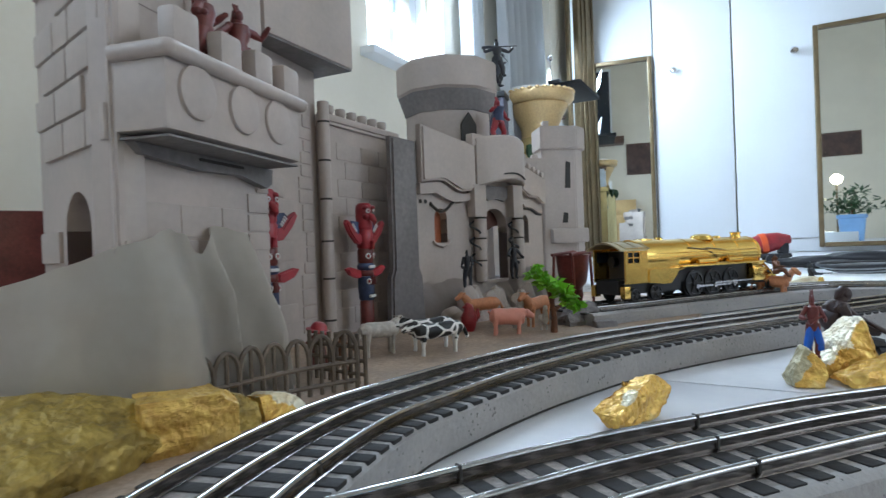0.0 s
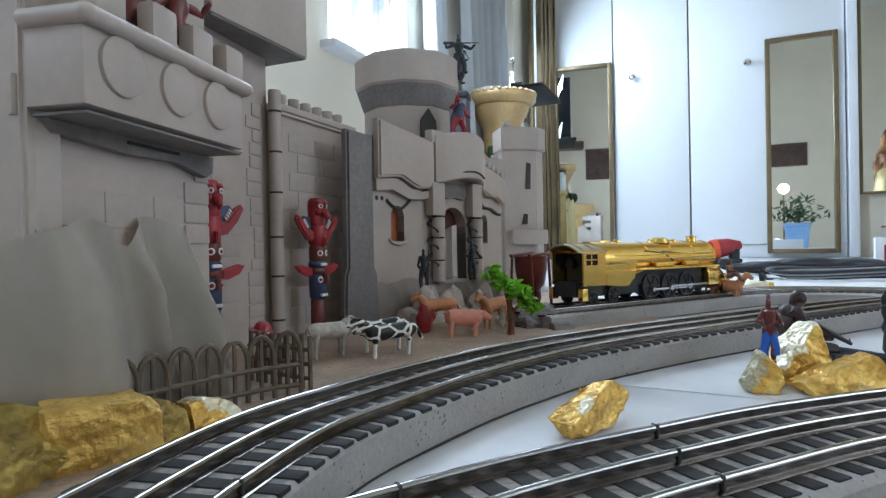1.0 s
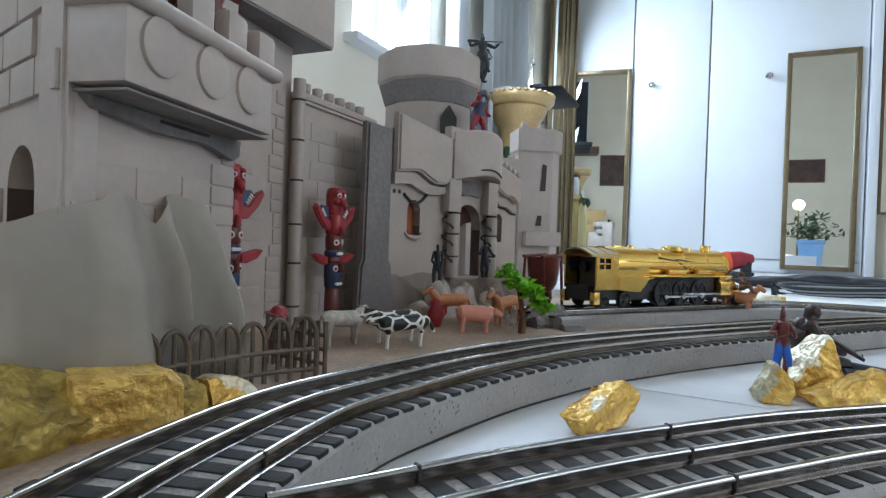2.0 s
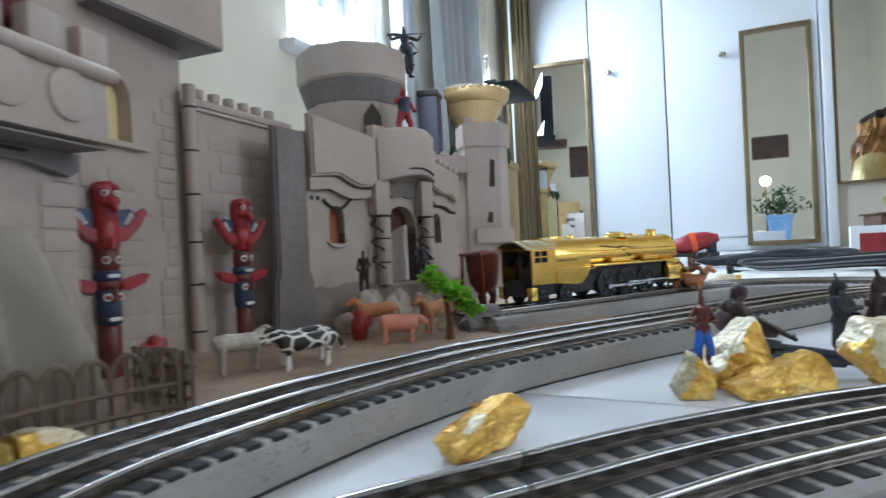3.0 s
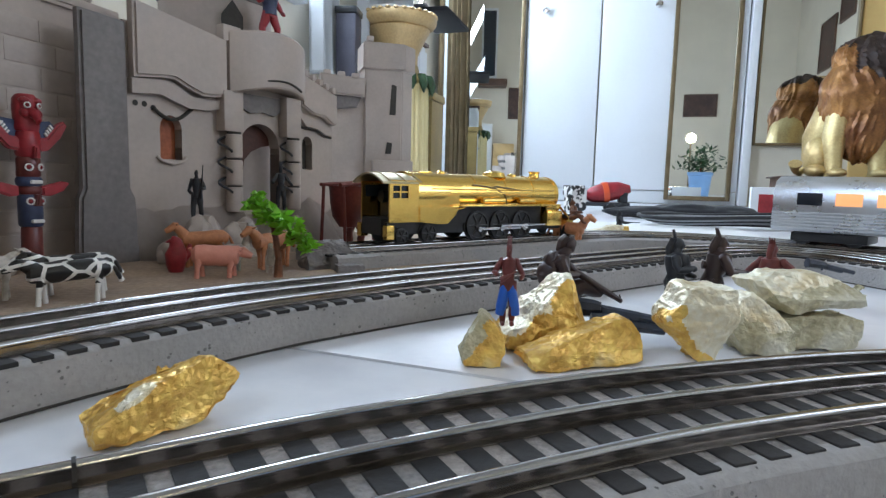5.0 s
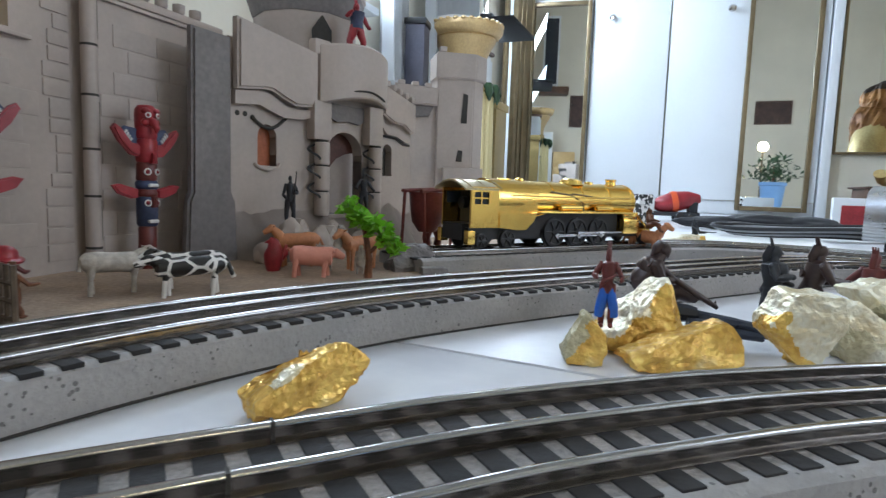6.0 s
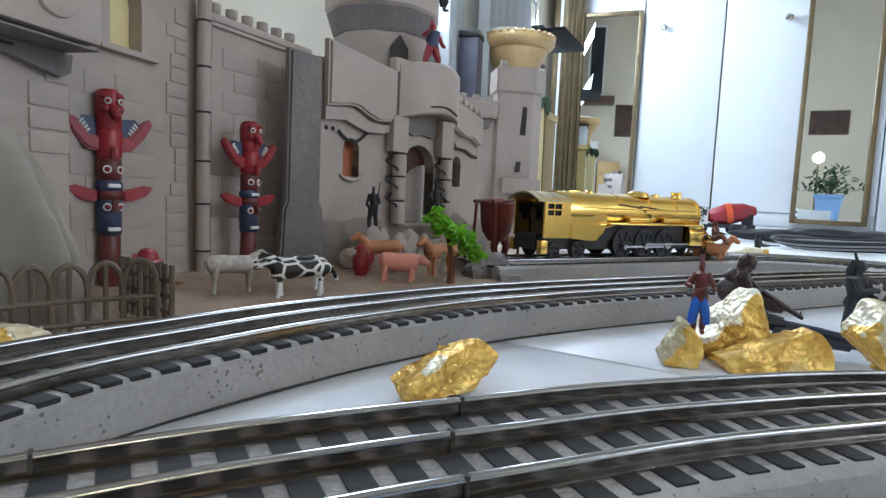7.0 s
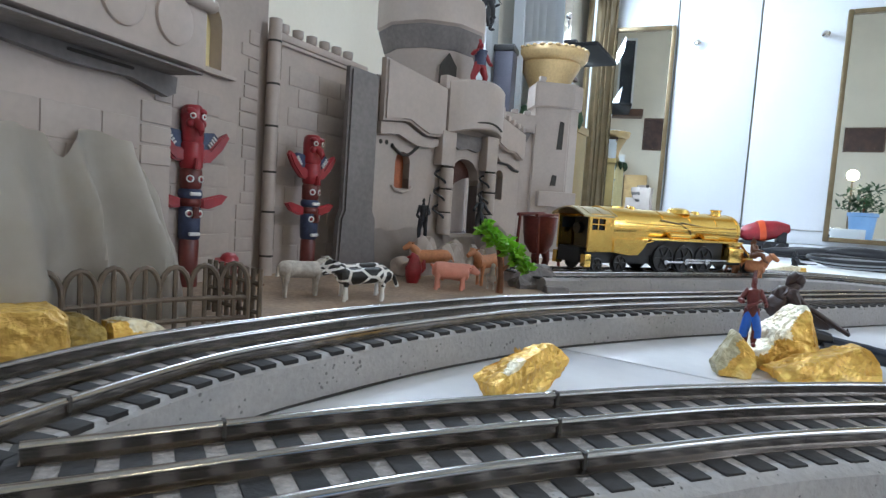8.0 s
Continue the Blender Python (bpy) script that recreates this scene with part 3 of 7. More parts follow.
box(bm, (-4.2, -0.06, 0.02), (7.62, 0.12, 0.53), 0.02)
part("plinth", bm, "frame_white", closet)
bm = bmesh.new()
box(bm, (7.66, -0.35, 0.02), (7.98, 0.14, TOP), 0.03)
part("side_post", bm, "frame_white", closet, "white upright at the closet's end")


def wall_mirror(x0, x1, z0, z1, v, rim, label, lean=0.0, m=WM):
    """A glass sheet in a moulded frame."""
    t = thing("wall_mirror", label, "mirror", m, "tall mirrors")
    bm = bmesh.new()
    box(bm, (x0 + rim * 0.5, v - 0.05, z0 + rim * 0.5), (x1 - rim * 0.5, v - 0.02, z1 - rim * 0.5))
    part("glass", bm, "mirror", t, "clear mirror glass", False)
    for a, b in (((x0, z0), (x0 + rim, z1)), ((x1 - rim, z0), (x1, z1)), ((x0 + rim, z0), (x1 - rim, z0 + rim)), ((x0 + rim, z1 - rim), (x1 - rim, z1))):
        bm = bmesh.new()
        box(bm, (a[0], v - 0.18, a[1]), (b[0], v, b[1]), 0.035)
        part("frame_bar", bm, "brass", t)
    return t


# this one stands a little away from the closet and looks down the room
MIRROR_M = WM @ Matrix.Translation((-0.89 * DM, -0.02 * DM, 0)) @ Matrix.Rotation(radians(7), 4, "Z")
wall_mirror(-2.62, 0.0, 0.0, 8.52, -0.14, 0.17, "tall narrow mirror in a thin antique gold frame on the closet", m=MIRROR_M)
wall_mirror(4.96, 7.38, 0.18, 8.58, -0.14, 0.17, "tall narrow mirror in a thin gold frame on the white closet")
wall_mirror(8.05, 11.3, 2.35, 14.0, 0.1, 0.1, "wide wall mirror behind the lion statue")
# a gilded standing frame in the corner, angled to the room: a narrow glass beside a broad moulded panel
STAND_M = wall_frame((on_w(-3.6, 1.35, 0).x, on_w(-3.6, 1.35, 0).y, 0), (0.72, 0.69))
standing = wall_mirror(-1.0, -0.18, 0.05, 15.0, 0.0, 0.18, "gilded standing mirror turned in the corner", m=STAND_M)
bm = bmesh.new()
box(bm, (-0.176, -0.14, 0.05), (0.78, 0.0, 15.0), 0.03)
for x in (-0.1, 0.18, 0.62):
    box(bm, (x, -0.2, 0.05), (x + 0.1, -0.141, 15.0), 0.03)
part("side_panel", bm, "brass", standing, "broad moulded bronze panel")

# the floor: pale marble tiles with dark joints
bm = bmesh.new()
box(bm, (-10, -50, -0.9), (26, 3, -0.03))
floor = single("floor", bm, "joint", "pale marble tile floor with thin dark joints", "floor", WM, kind="structure")
FLOOR_U, FLOOR_V = (V(0.886, -0.463, 0), V(0.463, 0.886, 0))
FLOOR_M = axes((0.85, 2.9, 0), FLOOR_U[:2], FLOOR_V[:2])
bm = bmesh.new()
TU, T = 6.0, 3.0
box(bm, (0.014, 0.014, -0.05), (TU - 0.014, T - 0.014, 0.0), 0.003)
tile = mesh("tile", bm, "marble")
for i in range(-4, 6):
    for j in range(-8, 11):
        mid = FLOOR_M @ V(TU * DM * (i + 0.2), T * DM * (j + 0.5), 0) / DM - W0
        if not (-7 < mid.dot(WD) < 22.5 and -2.5 < mid.dot(WN) < 47.5):
            continue
        ob = new("tile", tile)
        ob.parent = floor
        ob.matrix_parent_inverse = floor.matrix_world.inverted()
        ob.matrix_basis = FLOOR_M @ Matrix.Translation((TU * DM * (i - 0.3), T * DM * j, 0))

# the layout ---------------------------------------------------------------------------
CA, CB, CC = (0.232, 0.973), (0.379, 0.925), (0.59, 0.807)
bm = bmesh.new()
line = spline([(-1.2, 0.2), (-1.06, 1.0), (-0.85, 1.6), (-0.62, 2.1), (-0.30, 2.62), (0.10, 3.12), (0.6, 3.62), (1.0, 3.95), (1.5, 4.3)], 0.12)
back = [(2.4, 6.2), (1.6, 8.2), (-2.2, 6.0), (-3.6, 3.0), (-3.6, 0.2)]
top = [bm.verts.new((x, y, 0.024)) for x, y in [tuple(p) for p in line] + back]
bot = [bm.verts.new((v.co.x, v.co.y, 0.0)) for v in top]
bm.faces.new(top)
for i in range(len(top)):
    k = (i + 1) % len(top)
    bm.faces.new((top[k], top[i], bot[i], bot[k]))
bmesh.ops.recalc_face_normals(bm, faces=bm.faces[:])
single("ground_board", bm, "earth", "dusty brown board under the toy castle", "ground", kind="structure", smooth=False)

GAUGE, RAIL_TOP = 0.172, 0.185


def track(label, centre, bed_half=0.268, top=RAIL_TOP, shift=0.0, joints=(), tie_gap=0.094):
    """Three-rail toy track on a grey foam bed, along the line of its middle rail."""
    fine = spline(centre, 0.05)
    k = len(fine)
    sides = []
    for i, p in enumerate(fine):
        d = (fine[min(i + 1, k - 1)] - fine[max(i - 1, 0)]).normalized()
        sides.append(Vector((-d.y, d.x)))
    t = thing("toy_track", label, "track")
    bed_top = top - 0.042
    bm = bmesh.new()
    rows = []
    for i, (p, s) in enumerate(zip(fine, sides)):
        prof = [(-bed_half - 0.006, 0.0), (-bed_half, bed_top - 0.015), (-bed_half + 0.02, bed_top), (-0.235, bed_top), (0.235, bed_top), (bed_half - 0.02, bed_top), (bed_half, bed_top - 0.015), (bed_half + 0.006, 0.0)]
        wob = 0.006 * noise.noise(V(p.x * 3, p.y * 3, 1.0))
        rows.append([bm.verts.new((p.x + s.x * (o + wob), p.y + s.y * (o + wob), z + shift)) for o, z in prof])
    for r0, r1 in zip(rows, rows[1:]):
        for j in range(7):
            f = bm.faces.new((r0[j], r0[j + 1], r1[j + 1], r1[j]))
            f.material_index = 1 if j == 3 else 0
    bm.faces.new(rows[0])
    bm.faces.new(rows[-1][::-1])
    bmesh.ops.recalc_face_normals(bm, faces=bm.faces[:])
    bed = part("roadbed", bm, "foam", t, "thick grey foam roadbed")
    bed.data.materials.append(M["ballast"])
    # black strips stand in for the shadow line where bed meets floor
    for e in (-1, 1):
        bm = bmesh.new()
        rows = []
        for p, s in zip(fine, sides):
            a, c = e * (bed_half + 0.003), e * (bed_half + 0.012 + 0.004 * noise.noise(V(p.x * 5, p.y * 5, 3.0)))
            rows.append([bm.verts.new((p.x + s.x * o, p.y + s.y * o, z + shift + 0.003)) for o, z in ((a, 0.0), (a, 0.007), (c, 0.006), (c, 0.0))])
        for r0, r1 in zip(rows, rows[1:]):
            for j in range(3):
                bm.faces.new((r0[j], r0[j + 1], r1[j + 1], r1[j]))
        bmesh.ops.recalc_face_normals(bm, faces=bm.faces[:])
        part("edge_strip", bm, "groove", t, "black strip in place of the shadow gap at the roadbed's foot")
    for o in (-GAUGE, 0.0, GAUGE):
        bm = bmesh.new()
        prof = [(-0.024, -0.039), (-0.024, -0.036), (-0.006, -0.031), (-0.005, -0.017), (-0.0105, -0.014), (-0.0115, -0.008), (-0.009, -0.003), (-0.004, 0.0), (0.004, 0.0), (0.009, -0.003), (0.0115, -0.008), (0.0105, -0.014), (0.005, -0.017), (0.006, -0.031), (0.024, -0.036), (0.024, -0.039)]
        rows = [[bm.verts.new((p.x + s.x * (o + q), p.y + s.y * (o + q), top + z + shift)) for q, z in prof] for p, s in zip(fine, sides)]
        for r0, r1 in zip(rows, rows[1:]):
            for j in range(len(prof) - 1):
                bm.faces.new((r0[j], r0[j + 1], r1[j + 1], r1[j]))
                bm.faces.ensure_lookup_table()
                bm.faces[-1].material_index = 0 if 5 <= j <= 8 else 1
        bmesh.ops.recalc_face_normals(bm, faces=bm.faces[:])
        ob = part("rail", bm, "rail", t, "worn steel rail" if not o else "")
        ob.data.materials.append(M["rail_side"])
    # thin dark slits where the lengths of track meet
    for q in joints:
        n = min(range(k), key=lambda i: (fine[i] - Vector(q)).length)
        p, s = fine[n], sides[n]
        o = GAUGE * round((Vector(q) - p).dot(s) / GAUGE)
        bm = bmesh.new()
        box(bm, (-0.0035, -0.0125, top - 0.036), (0.0035, 0.0125, top + 0.0012))
        part("rail_joint", bm, "groove", t, m=axes((p.x + s.x * o, p.y + s.y * o, shift), (s.y, -s.x), s))
    bm = bmesh.new()
    box(bm, (-0.027, -0.262, bed_top - 0.01), (0.027, 0.262, bed_top + 0.005), 0.003)
    data = mesh("tie", bm, "tie")
    made = spline(centre, tie_gap)
    for i, p in enumerate(made[:300]):
        d = (made[min(i + 1, len(made) - 1)] - made[max(i - 1, 0)]).normalized()
        ob = new("tie", data)
        ob.parent = t
        ob.matrix_basis = axes((p.x, p.y, shift), d, (-d.y, d.x))
    return t


def offset_line(points, o):
    f = spline(points, 0.15)
    out = []
    for i, p in enumerate(f):
        d = (f[min(i + 1, len(f) - 1)] - f[max(i - 1, 0)]).normalized()
        out.append((p.x - d.y * o, p.y + d.x * o))
    return out


MAIN = [(-0.55, -0.9), (-0.63, -0.2), (-0.655, 0.5), (-0.62, 0.95), (-0.565, 1.3), (-0.43, 1.75), (-0.2, 2.12), (0.1, 2.53), (0.57, 3.03), (1.0, 3.37), (1.39, 3.64), (2.0, 4.02), (2.7, 4.45), (3.4, 4.86), (4.0, 5.12), (4.4, 5.1), (4.68, 4.85), (4.82, 4.3), (4.85, 3.5), (4.8, 2.5), (4.7, 1.4)]
INNER_FAR_RAIL = [(-0.317, 1.032), (-0.168, 1.125), (0.0, 1.235), (0.191, 1.36), (0.43, 1.495), (0.67, 1.615), (1.03, 1.79), (1.4, 1.93), (1.69, 2.025), (2.0, 2.10), (2.37, 2.175), (2.69, 2.215), (3.1, 2.22), (3.6, 2.08), (4.1, 1.75)]
track("large toy train loop of three-rail track on a grey bed", MAIN, joints=[(-0.436, 1.261)])
track("curved inner three-rail track on a wide grey bed", offset_line(INNER_FAR_RAIL, -GAUGE), bed_half=0.29, shift=-0.002, joints=[(0.67, 1.61), (0.694, 1.427), (0.72, 1.244), (-0.013, 1.187)])
LO_D = (0.845, 0.535)
LO_P = (1.24, 5.30)
SIDING = [(LO_P[0] + LO_D[0] * k, LO_P[1] + LO_D[1] * k) for k in (-0.62, 0.0, 1.0, 2.0)] + [(3.4, 6.62), (3.9, 6.72), (4.4, 6.6), (4.9, 6.25), (5.35, 5.75), (5.7, 5.2), (6.0, 4.5), (6.2, 3.6)]
track("outer three-rail track on a grey bed under the gold locomotive", SIDING, top=0.165, bed_half=0.34)

# the toy castle ---------------------------------------------------------------------
castle = thing("toy_castle", "grey plastic toy castle with towers, balcony and gatehouse", "toy castle")
TA = wall_frame((-1.133, 2.855, 0), (0.18, 0.984))      # face of the left tower
FA = wall_frame((-1.27, 4.38, 0), CA)      # wall between left tower and hinge
FB = wall_frame((-1.27, 4.38, 0), CB)      # wall between hinge and gatehouse
FC = wall_frame((-0.404, 5.38, 0), CC)     # front of the gatehouse
rng = random.Random(4)


def cpart(name, bm, material, m, label="", smooth=True):
    return part(name, bm, material, castle, label, smooth, m)


def masonry(owner, m, x0, x1, z0, z1, y, skip=(), chance=0.45, courses=0.155, seed=1, proud=0.018):
    """Single raised blocks that stand a little proud of a moulded wall."""
    r = random.Random(seed)
    shapes = []
    for w in (0.2, 0.27, 0.34):
        bm = bmesh.new()
        box(bm, (0, -proud, 0), (w, 0.01, courses - 0.014), min(0.007, proud * 0.8))
        shapes.append((w, mesh("block", bm, "stone")))
    z, row = z0, 0
    while z + courses <= z1:
        x = x0 + (row % 2) * 0.1
        while True:
            w, data = r.choice(shapes)
            if x + w > x1:
                break
            if r.random() < chance and not any(a < x + w and x < b and c < z + courses and z < d for a, b, c, d in skip):
                ob = new("block", data)
                ob.parent = owner
                ob.matrix_basis = Matrix.Translation((x * DM, y * DM, z * DM))
            x += w + 0.012
        z += courses
        row += 1


def wall_panel(bm, x0, x1, z0, z1, y0, y1, holes=()):
    """A slab with rectangular openings; the arch heads are filled by arch()."""
    x = x0
    for a, b, c, d in sorted(holes):
        box(bm, (x, y0, z0), (a, y1, z1))
        if c > z0:
            box(bm, (a, y0, z0), (b, y1, c))
        box(bm, (a, y0, d), (b, y1, z1))
        x = b
    box(bm, (x, y0, z0), (x1, y1, z1))


def arch(bm, a, b, z, d, y0, y1, steps=8):
    """Fills the head of an opening between heights z and d so that it ends in a round arch."""
    r = (b - a) / 2
    for side in (0, 1):
        pts = [(a if not side else b, z), (a if not side else b, d)]
        for k in range(steps + 1):
            t = math.pi / 2 * (1 - k / steps)
            q = (r - r * math.cos(t)) if not side else (r + r * math.cos(t))
            pts.append((a + q, z + (d - z) * math.sin(t)))
        clean = [pts[0], pts[1]] + [p for p in pts[2:] if p != pts[0]]
        prism(bm, clean[:-1], y0, y1)


# left tower with its return wall
bm = bmesh.new()
wall_panel(bm, -1.02, 0.0, 0.0, 3.2, 0.0, 0.12)
tower = cpart("tower_wall", bm, "stone", TA)
bm = bmesh.new()
wall_panel(bm, 0.0, 0.9, 0.0, 3.2, 0.0, 0.12, [(0.34, 0.66, 0.42, 1.02)])
arch(bm, 0.34, 0.66, 0.86, 1.02, 0.0, 0.12)
weld(bm)
RET = TA @ V(-1.03 * DM, 0.02 * DM, 0) / DM
RET = wall_frame((RET.x - 0.72, RET.y + 0.54, 0), (0.80, -0.60))
RB = RET
side_wall = cpart("tower_side_wall", bm, "stone", RET)
bm = bmesh.new()
wall_panel(bm, -0.0, 0.12, 0.0, 3.2, 0.12, 0.56)
cpart("tower_return", bm, "stone", TA @ Matrix.Translation((-0.12 * DM, 0, 0)))
masonry(tower, TA, -1.0, -0.2, 0.66, 2.6, 0.0, [(-1.1, 0.0, 1.04, 1.7)], chance=0.95, seed=3, proud=0.0065)
# dark sheet behind the arched opening, added as the tower's inner shade
bm = bmesh.new()
box(bm, (0.2, 0.125, 0.3), (0.8, 0.2, 1.2))
cpart("dark_room", bm, "groove", RB, "dark sheet in place of the shade inside the tower")
masonry(side_wall, RET, 0.02, 0.9, 0.1, 2.9, 0.0, [(0.31, 0.69, 0.35, 1.06)], 0.85, seed=5)
OH = wall_frame((-1.33, 3.61, 0), (0.36, 0.93))
bm = bmesh.new()
box(bm, (-0.1, 0.0, 2.2), (0.91, 0.6, 2.95), 0.015)
over = cpart("overhang", bm, "stone", OH)
# dark skin under the overhang: its shade put in the colour
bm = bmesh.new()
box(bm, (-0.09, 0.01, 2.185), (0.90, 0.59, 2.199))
part("overhang_underside", bm, "stone_dark", over, "dark blue-grey underside, shade put in its colour")

# balcony on the tower
BY = -0.235
bm = bmesh.new()
box(bm, (-1.03, BY, 1.205), (-0.052, -0.002, 1.5), 0.012)
balcony = cpart("balcony", bm, "stone", TA)
# darker sheet painted as the shade below the balcony
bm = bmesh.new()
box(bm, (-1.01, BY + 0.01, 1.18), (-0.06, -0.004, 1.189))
part("balcony_underside", bm, "stone_dark", castle, "slab under the balcony, its shade put in the colour", m=TA)
bm = bmesh.new()
pts = [(-1.028, -0.0, 1.5), (-1.028, BY - 0.012, 1.5), (-0.045, BY - 0.012, 1.5), (-0.045, 0.0, 1.5)]
tube(bm, [pts[0], pts[1]], 0.034, 10)
tube(bm, [pts[1], pts[2]], 0.034, 10)
tube(bm, [pts[2], pts[3]], 0.034, 10)
blob(bm, pts[1], (0.036, 0.036, 0.034), sub=2)
blob(bm, pts[2], (0.036, 0.036, 0.034), sub=2)
part("coping", bm, "stone", castle, m=TA)
for x in (-0.985, -0.70, -0.45, -0.20):
    bm = bmesh.new()
    box(bm, (x, BY - 0.01, 1.50), (x + 0.15, BY + 0.07, 1.68), 0.022)
    part("merlon", bm, "stone", castle, m=TA)
for x in (-0.86, -0.55, -0.27):
    bm = bmesh.new()
    lathe(bm, [(0.108, 0), (0.106, 0.014), (0.095, 0.02), (0.0, 0.022)], 28, Matrix.Translation((x, BY - 0.001, 1.37)) @ Matrix.Rotation(radians(90), 4, "X"))
    part("shield_disc", bm, "stone", castle, m=TA)
# corbel coloured dark for the shade under the balcony
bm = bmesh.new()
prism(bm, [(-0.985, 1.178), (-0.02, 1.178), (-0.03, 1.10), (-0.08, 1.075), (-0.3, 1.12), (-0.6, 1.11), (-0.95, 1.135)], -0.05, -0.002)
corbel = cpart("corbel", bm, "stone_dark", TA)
bm = bmesh.new()
box(bm, (-0.62, -0.062, 1.15), (-0.30, -0.051, 1.162))
part("slot", bm, "groove", corbel)

# rock skirt at the foot of the left tower
bm = bmesh.new()
bumps = [(-1.40, 0.60), (-1.22, 0.67), (-1.12, 0.715), (-1.02, 0.78), (-0.93, 0.835), (-0.75, 0.84), (-0.68, 0.81), (-0.63, 0.72), (-0.59, 0.82), (-0.53, 0.865), (-0.43, 0.862), (-0.32, 0.82), (-0.20, 0.74), (-0.12, 0.59), (-0.05, 0.44), (0.02, 0.28), (0.08, 0.1)]
cols = []
# broad soft folds: (place of the ridge, its half-width, drift to the right on the way down, depth)
RIDGES = [(-1.26, 0.10, 0.0, 0.11), (-0.90, 0.14, 0.03, 0.16), (-0.60, 0.05, 0.17, 0.11), (-0.36, 0.10, 0.20, 0.16), (-0.12, 0.06, 0.10, 0.09)]
for i in range(97):
    x = -1.40 + 1.48 * i / 96
    h = sum(np.interp(x + d, [b[0] for b in bumps], [b[1] for b in bumps]) for d in (-0.012, 0.0, 0.012)) / 3 + 0.02 * noise.noise(V(x * 11, 6.0, 0.0))
    col = []
    for j in range(19):
        t = j / 18
        z = h * (1 - t)
        xs = x + 0.025 * noise.noise(V(x * 3, z * 4, 7.0))
        fold = sum((d * math.exp(-((xs - c - g * t) / w) ** 2)) ** 3 for c, w, g, d in RIDGES) ** (1 / 3)
        lump = 0.028 * noise.noise(V(x * 7, 2.0, z * 5)) + 0.014 * abs(noise.noise(V(x * 13, 8.0, z * 9))) + 0.004 * noise.noise(V(x * 22, 5.0, z * 14))
        out = 0.02 + 0.03 * min(1.0, 3 * t) + 0.02 * t + fold * min(1.0, 0.45 + 1.4 * t) + lump
        out = min(out, 0.23)
        back = max(0.0, -1.0 - x)
        col.append(bm.verts.new((x + 0.25 * back, -max(0.012, out) + 1.5 * back, z)))
    cols.append(col)
for c0, c1 in zip(cols, cols[1:]):
    for j in range(18):
        bm.faces.new((c0[j], c0[j + 1], c1[j + 1], c1[j]))
bmesh.ops.solidify(bm, geom=bm.faces[:], thickness=-0.015)
bmesh.ops.recalc_face_normals(bm, faces=bm.faces[:])
skirt = cpart("rock_skirt", bm, "stone_rock", TA @ Matrix.Translation((0, 0.012 * DM, 0)), "pale moulded rock at the tower's foot")

# quoins along the tower's edge and beside the hinge
def quoins(owner, m, x, side, z0, z1, seed):
    r = random.Random(seed)
    z = z0
    while z + 0.1 < z1:
        h, w = r.uniform(0.09, 0.13), r.choice((0.11, 0.15, 0.19))
        bm = bmesh.new()
        box(bm, (min(x, x + side * w), -0.010, z), (max(x, x + side * w), 0.01, z + h - 0.012), 0.006)
        part("block", bm, "stone", owner)
        z += h


quoins(tower, TA, -0.004, -1, 0.75, 1.33, 3)
# wall with the arched opening and the hinge
bm = bmesh.new()
wall_panel(bm, -1.45, 0.03, 0.0, 2.9, 0.0, 0.1, [(-0.70, -0.46, 1.45, 1.86)])
arch(bm, -0.70, -0.46, 1.72, 1.86, 0.0, 0.1)
FA2 = FA @ Matrix.Translation((0, 0.06 * DM, 0))
near_wall = cpart("near_wall", bm, "stone", FA2)
bm = bmesh.new()
box(bm, (-0.80, -0.05, 1.40), (-0.36, -0.002, 1.425), 0.006)
cpart("ledge", bm, "stone", FA2)
masonry(near_wall, FA2, -0.98, -0.08, 0.05, 1.9, 0.0, [(-0.85, -0.3, 1.35, 2.0), (-0.28, 0.0, 0.0, 3.0)], 0.95, seed=8, proud=0.0055)
quoins(near_wall, FA2, -0.07, -1, 0.1, 1.9, 5)
bm = bmesh.new()
box(bm, (-0.74, 0.102, 1.42), (-0.42, 0.12, 1.9))
cpart("window_panel", bm, "pane_yellow", FA2, "pale yellow panel in the arched window")
bm = bmesh.new()
cyl(bm, (0, -0.03, 0.0), (0, -0.03, 1.93), 0.048, 16)
pipe = cpart("hinge_pipe", bm, "stone", FA, "round hinge post")
for z in (0.165, 0.5, 0.80, 1.14, 1.45, 1.76):
    bm = bmesh.new()
    cyl(bm, (0, -0.03, z), (0, -0.03, z + 0.016), 0.0495, 16)
    part("hinge_gap", bm, "groove", pipe)
for z in (0.22, 0.85, 1.5):
    for x in (0.035, 0.075):
        bm = bmesh.new()
        box(bm, (x - 0.006, -0.062 if x < 0.05 else -0.006, z), (x + 0.006, -0.035 if x < 0.05 else 0.004, z + 0.26))
        part("hinge_slot", bm, "groove", pipe)
bm = bmesh.new()
wall_panel(bm, 0.02, 1.2, 0.0, 1.80, 0.0, 0.1)
box(bm, (0.05, -0.02, 1.80), (1.2, 0.1, 1.86), 0.015)
far_wall = cpart("curtain_wall", bm, "stone", FB)
bm = bmesh.new()
box(bm, (0.02, -0.028, 1.765), (1.2, -0.001, 1.79), 0.008)
cpart("string_course", bm, "stone", FB)
for k in range(6):
    bm = bmesh.new()
    lathe(bm, [(0.0, 0), (0.035, 0.006), (0.045, 0.02), (0.045, 0.07), (0.0, 0.085)], 12)
    part("battlement", bm, "stone", castle, m=FB @ Matrix.Translation(((0.14 + 0.16 * k) * DM, 0.02 * DM, 1.858 * DM)))
masonry(far_wall, FB, 0.1, 1.15, 0.1, 1.7, 0.0, [], 0.95, seed=12, proud=0.005)

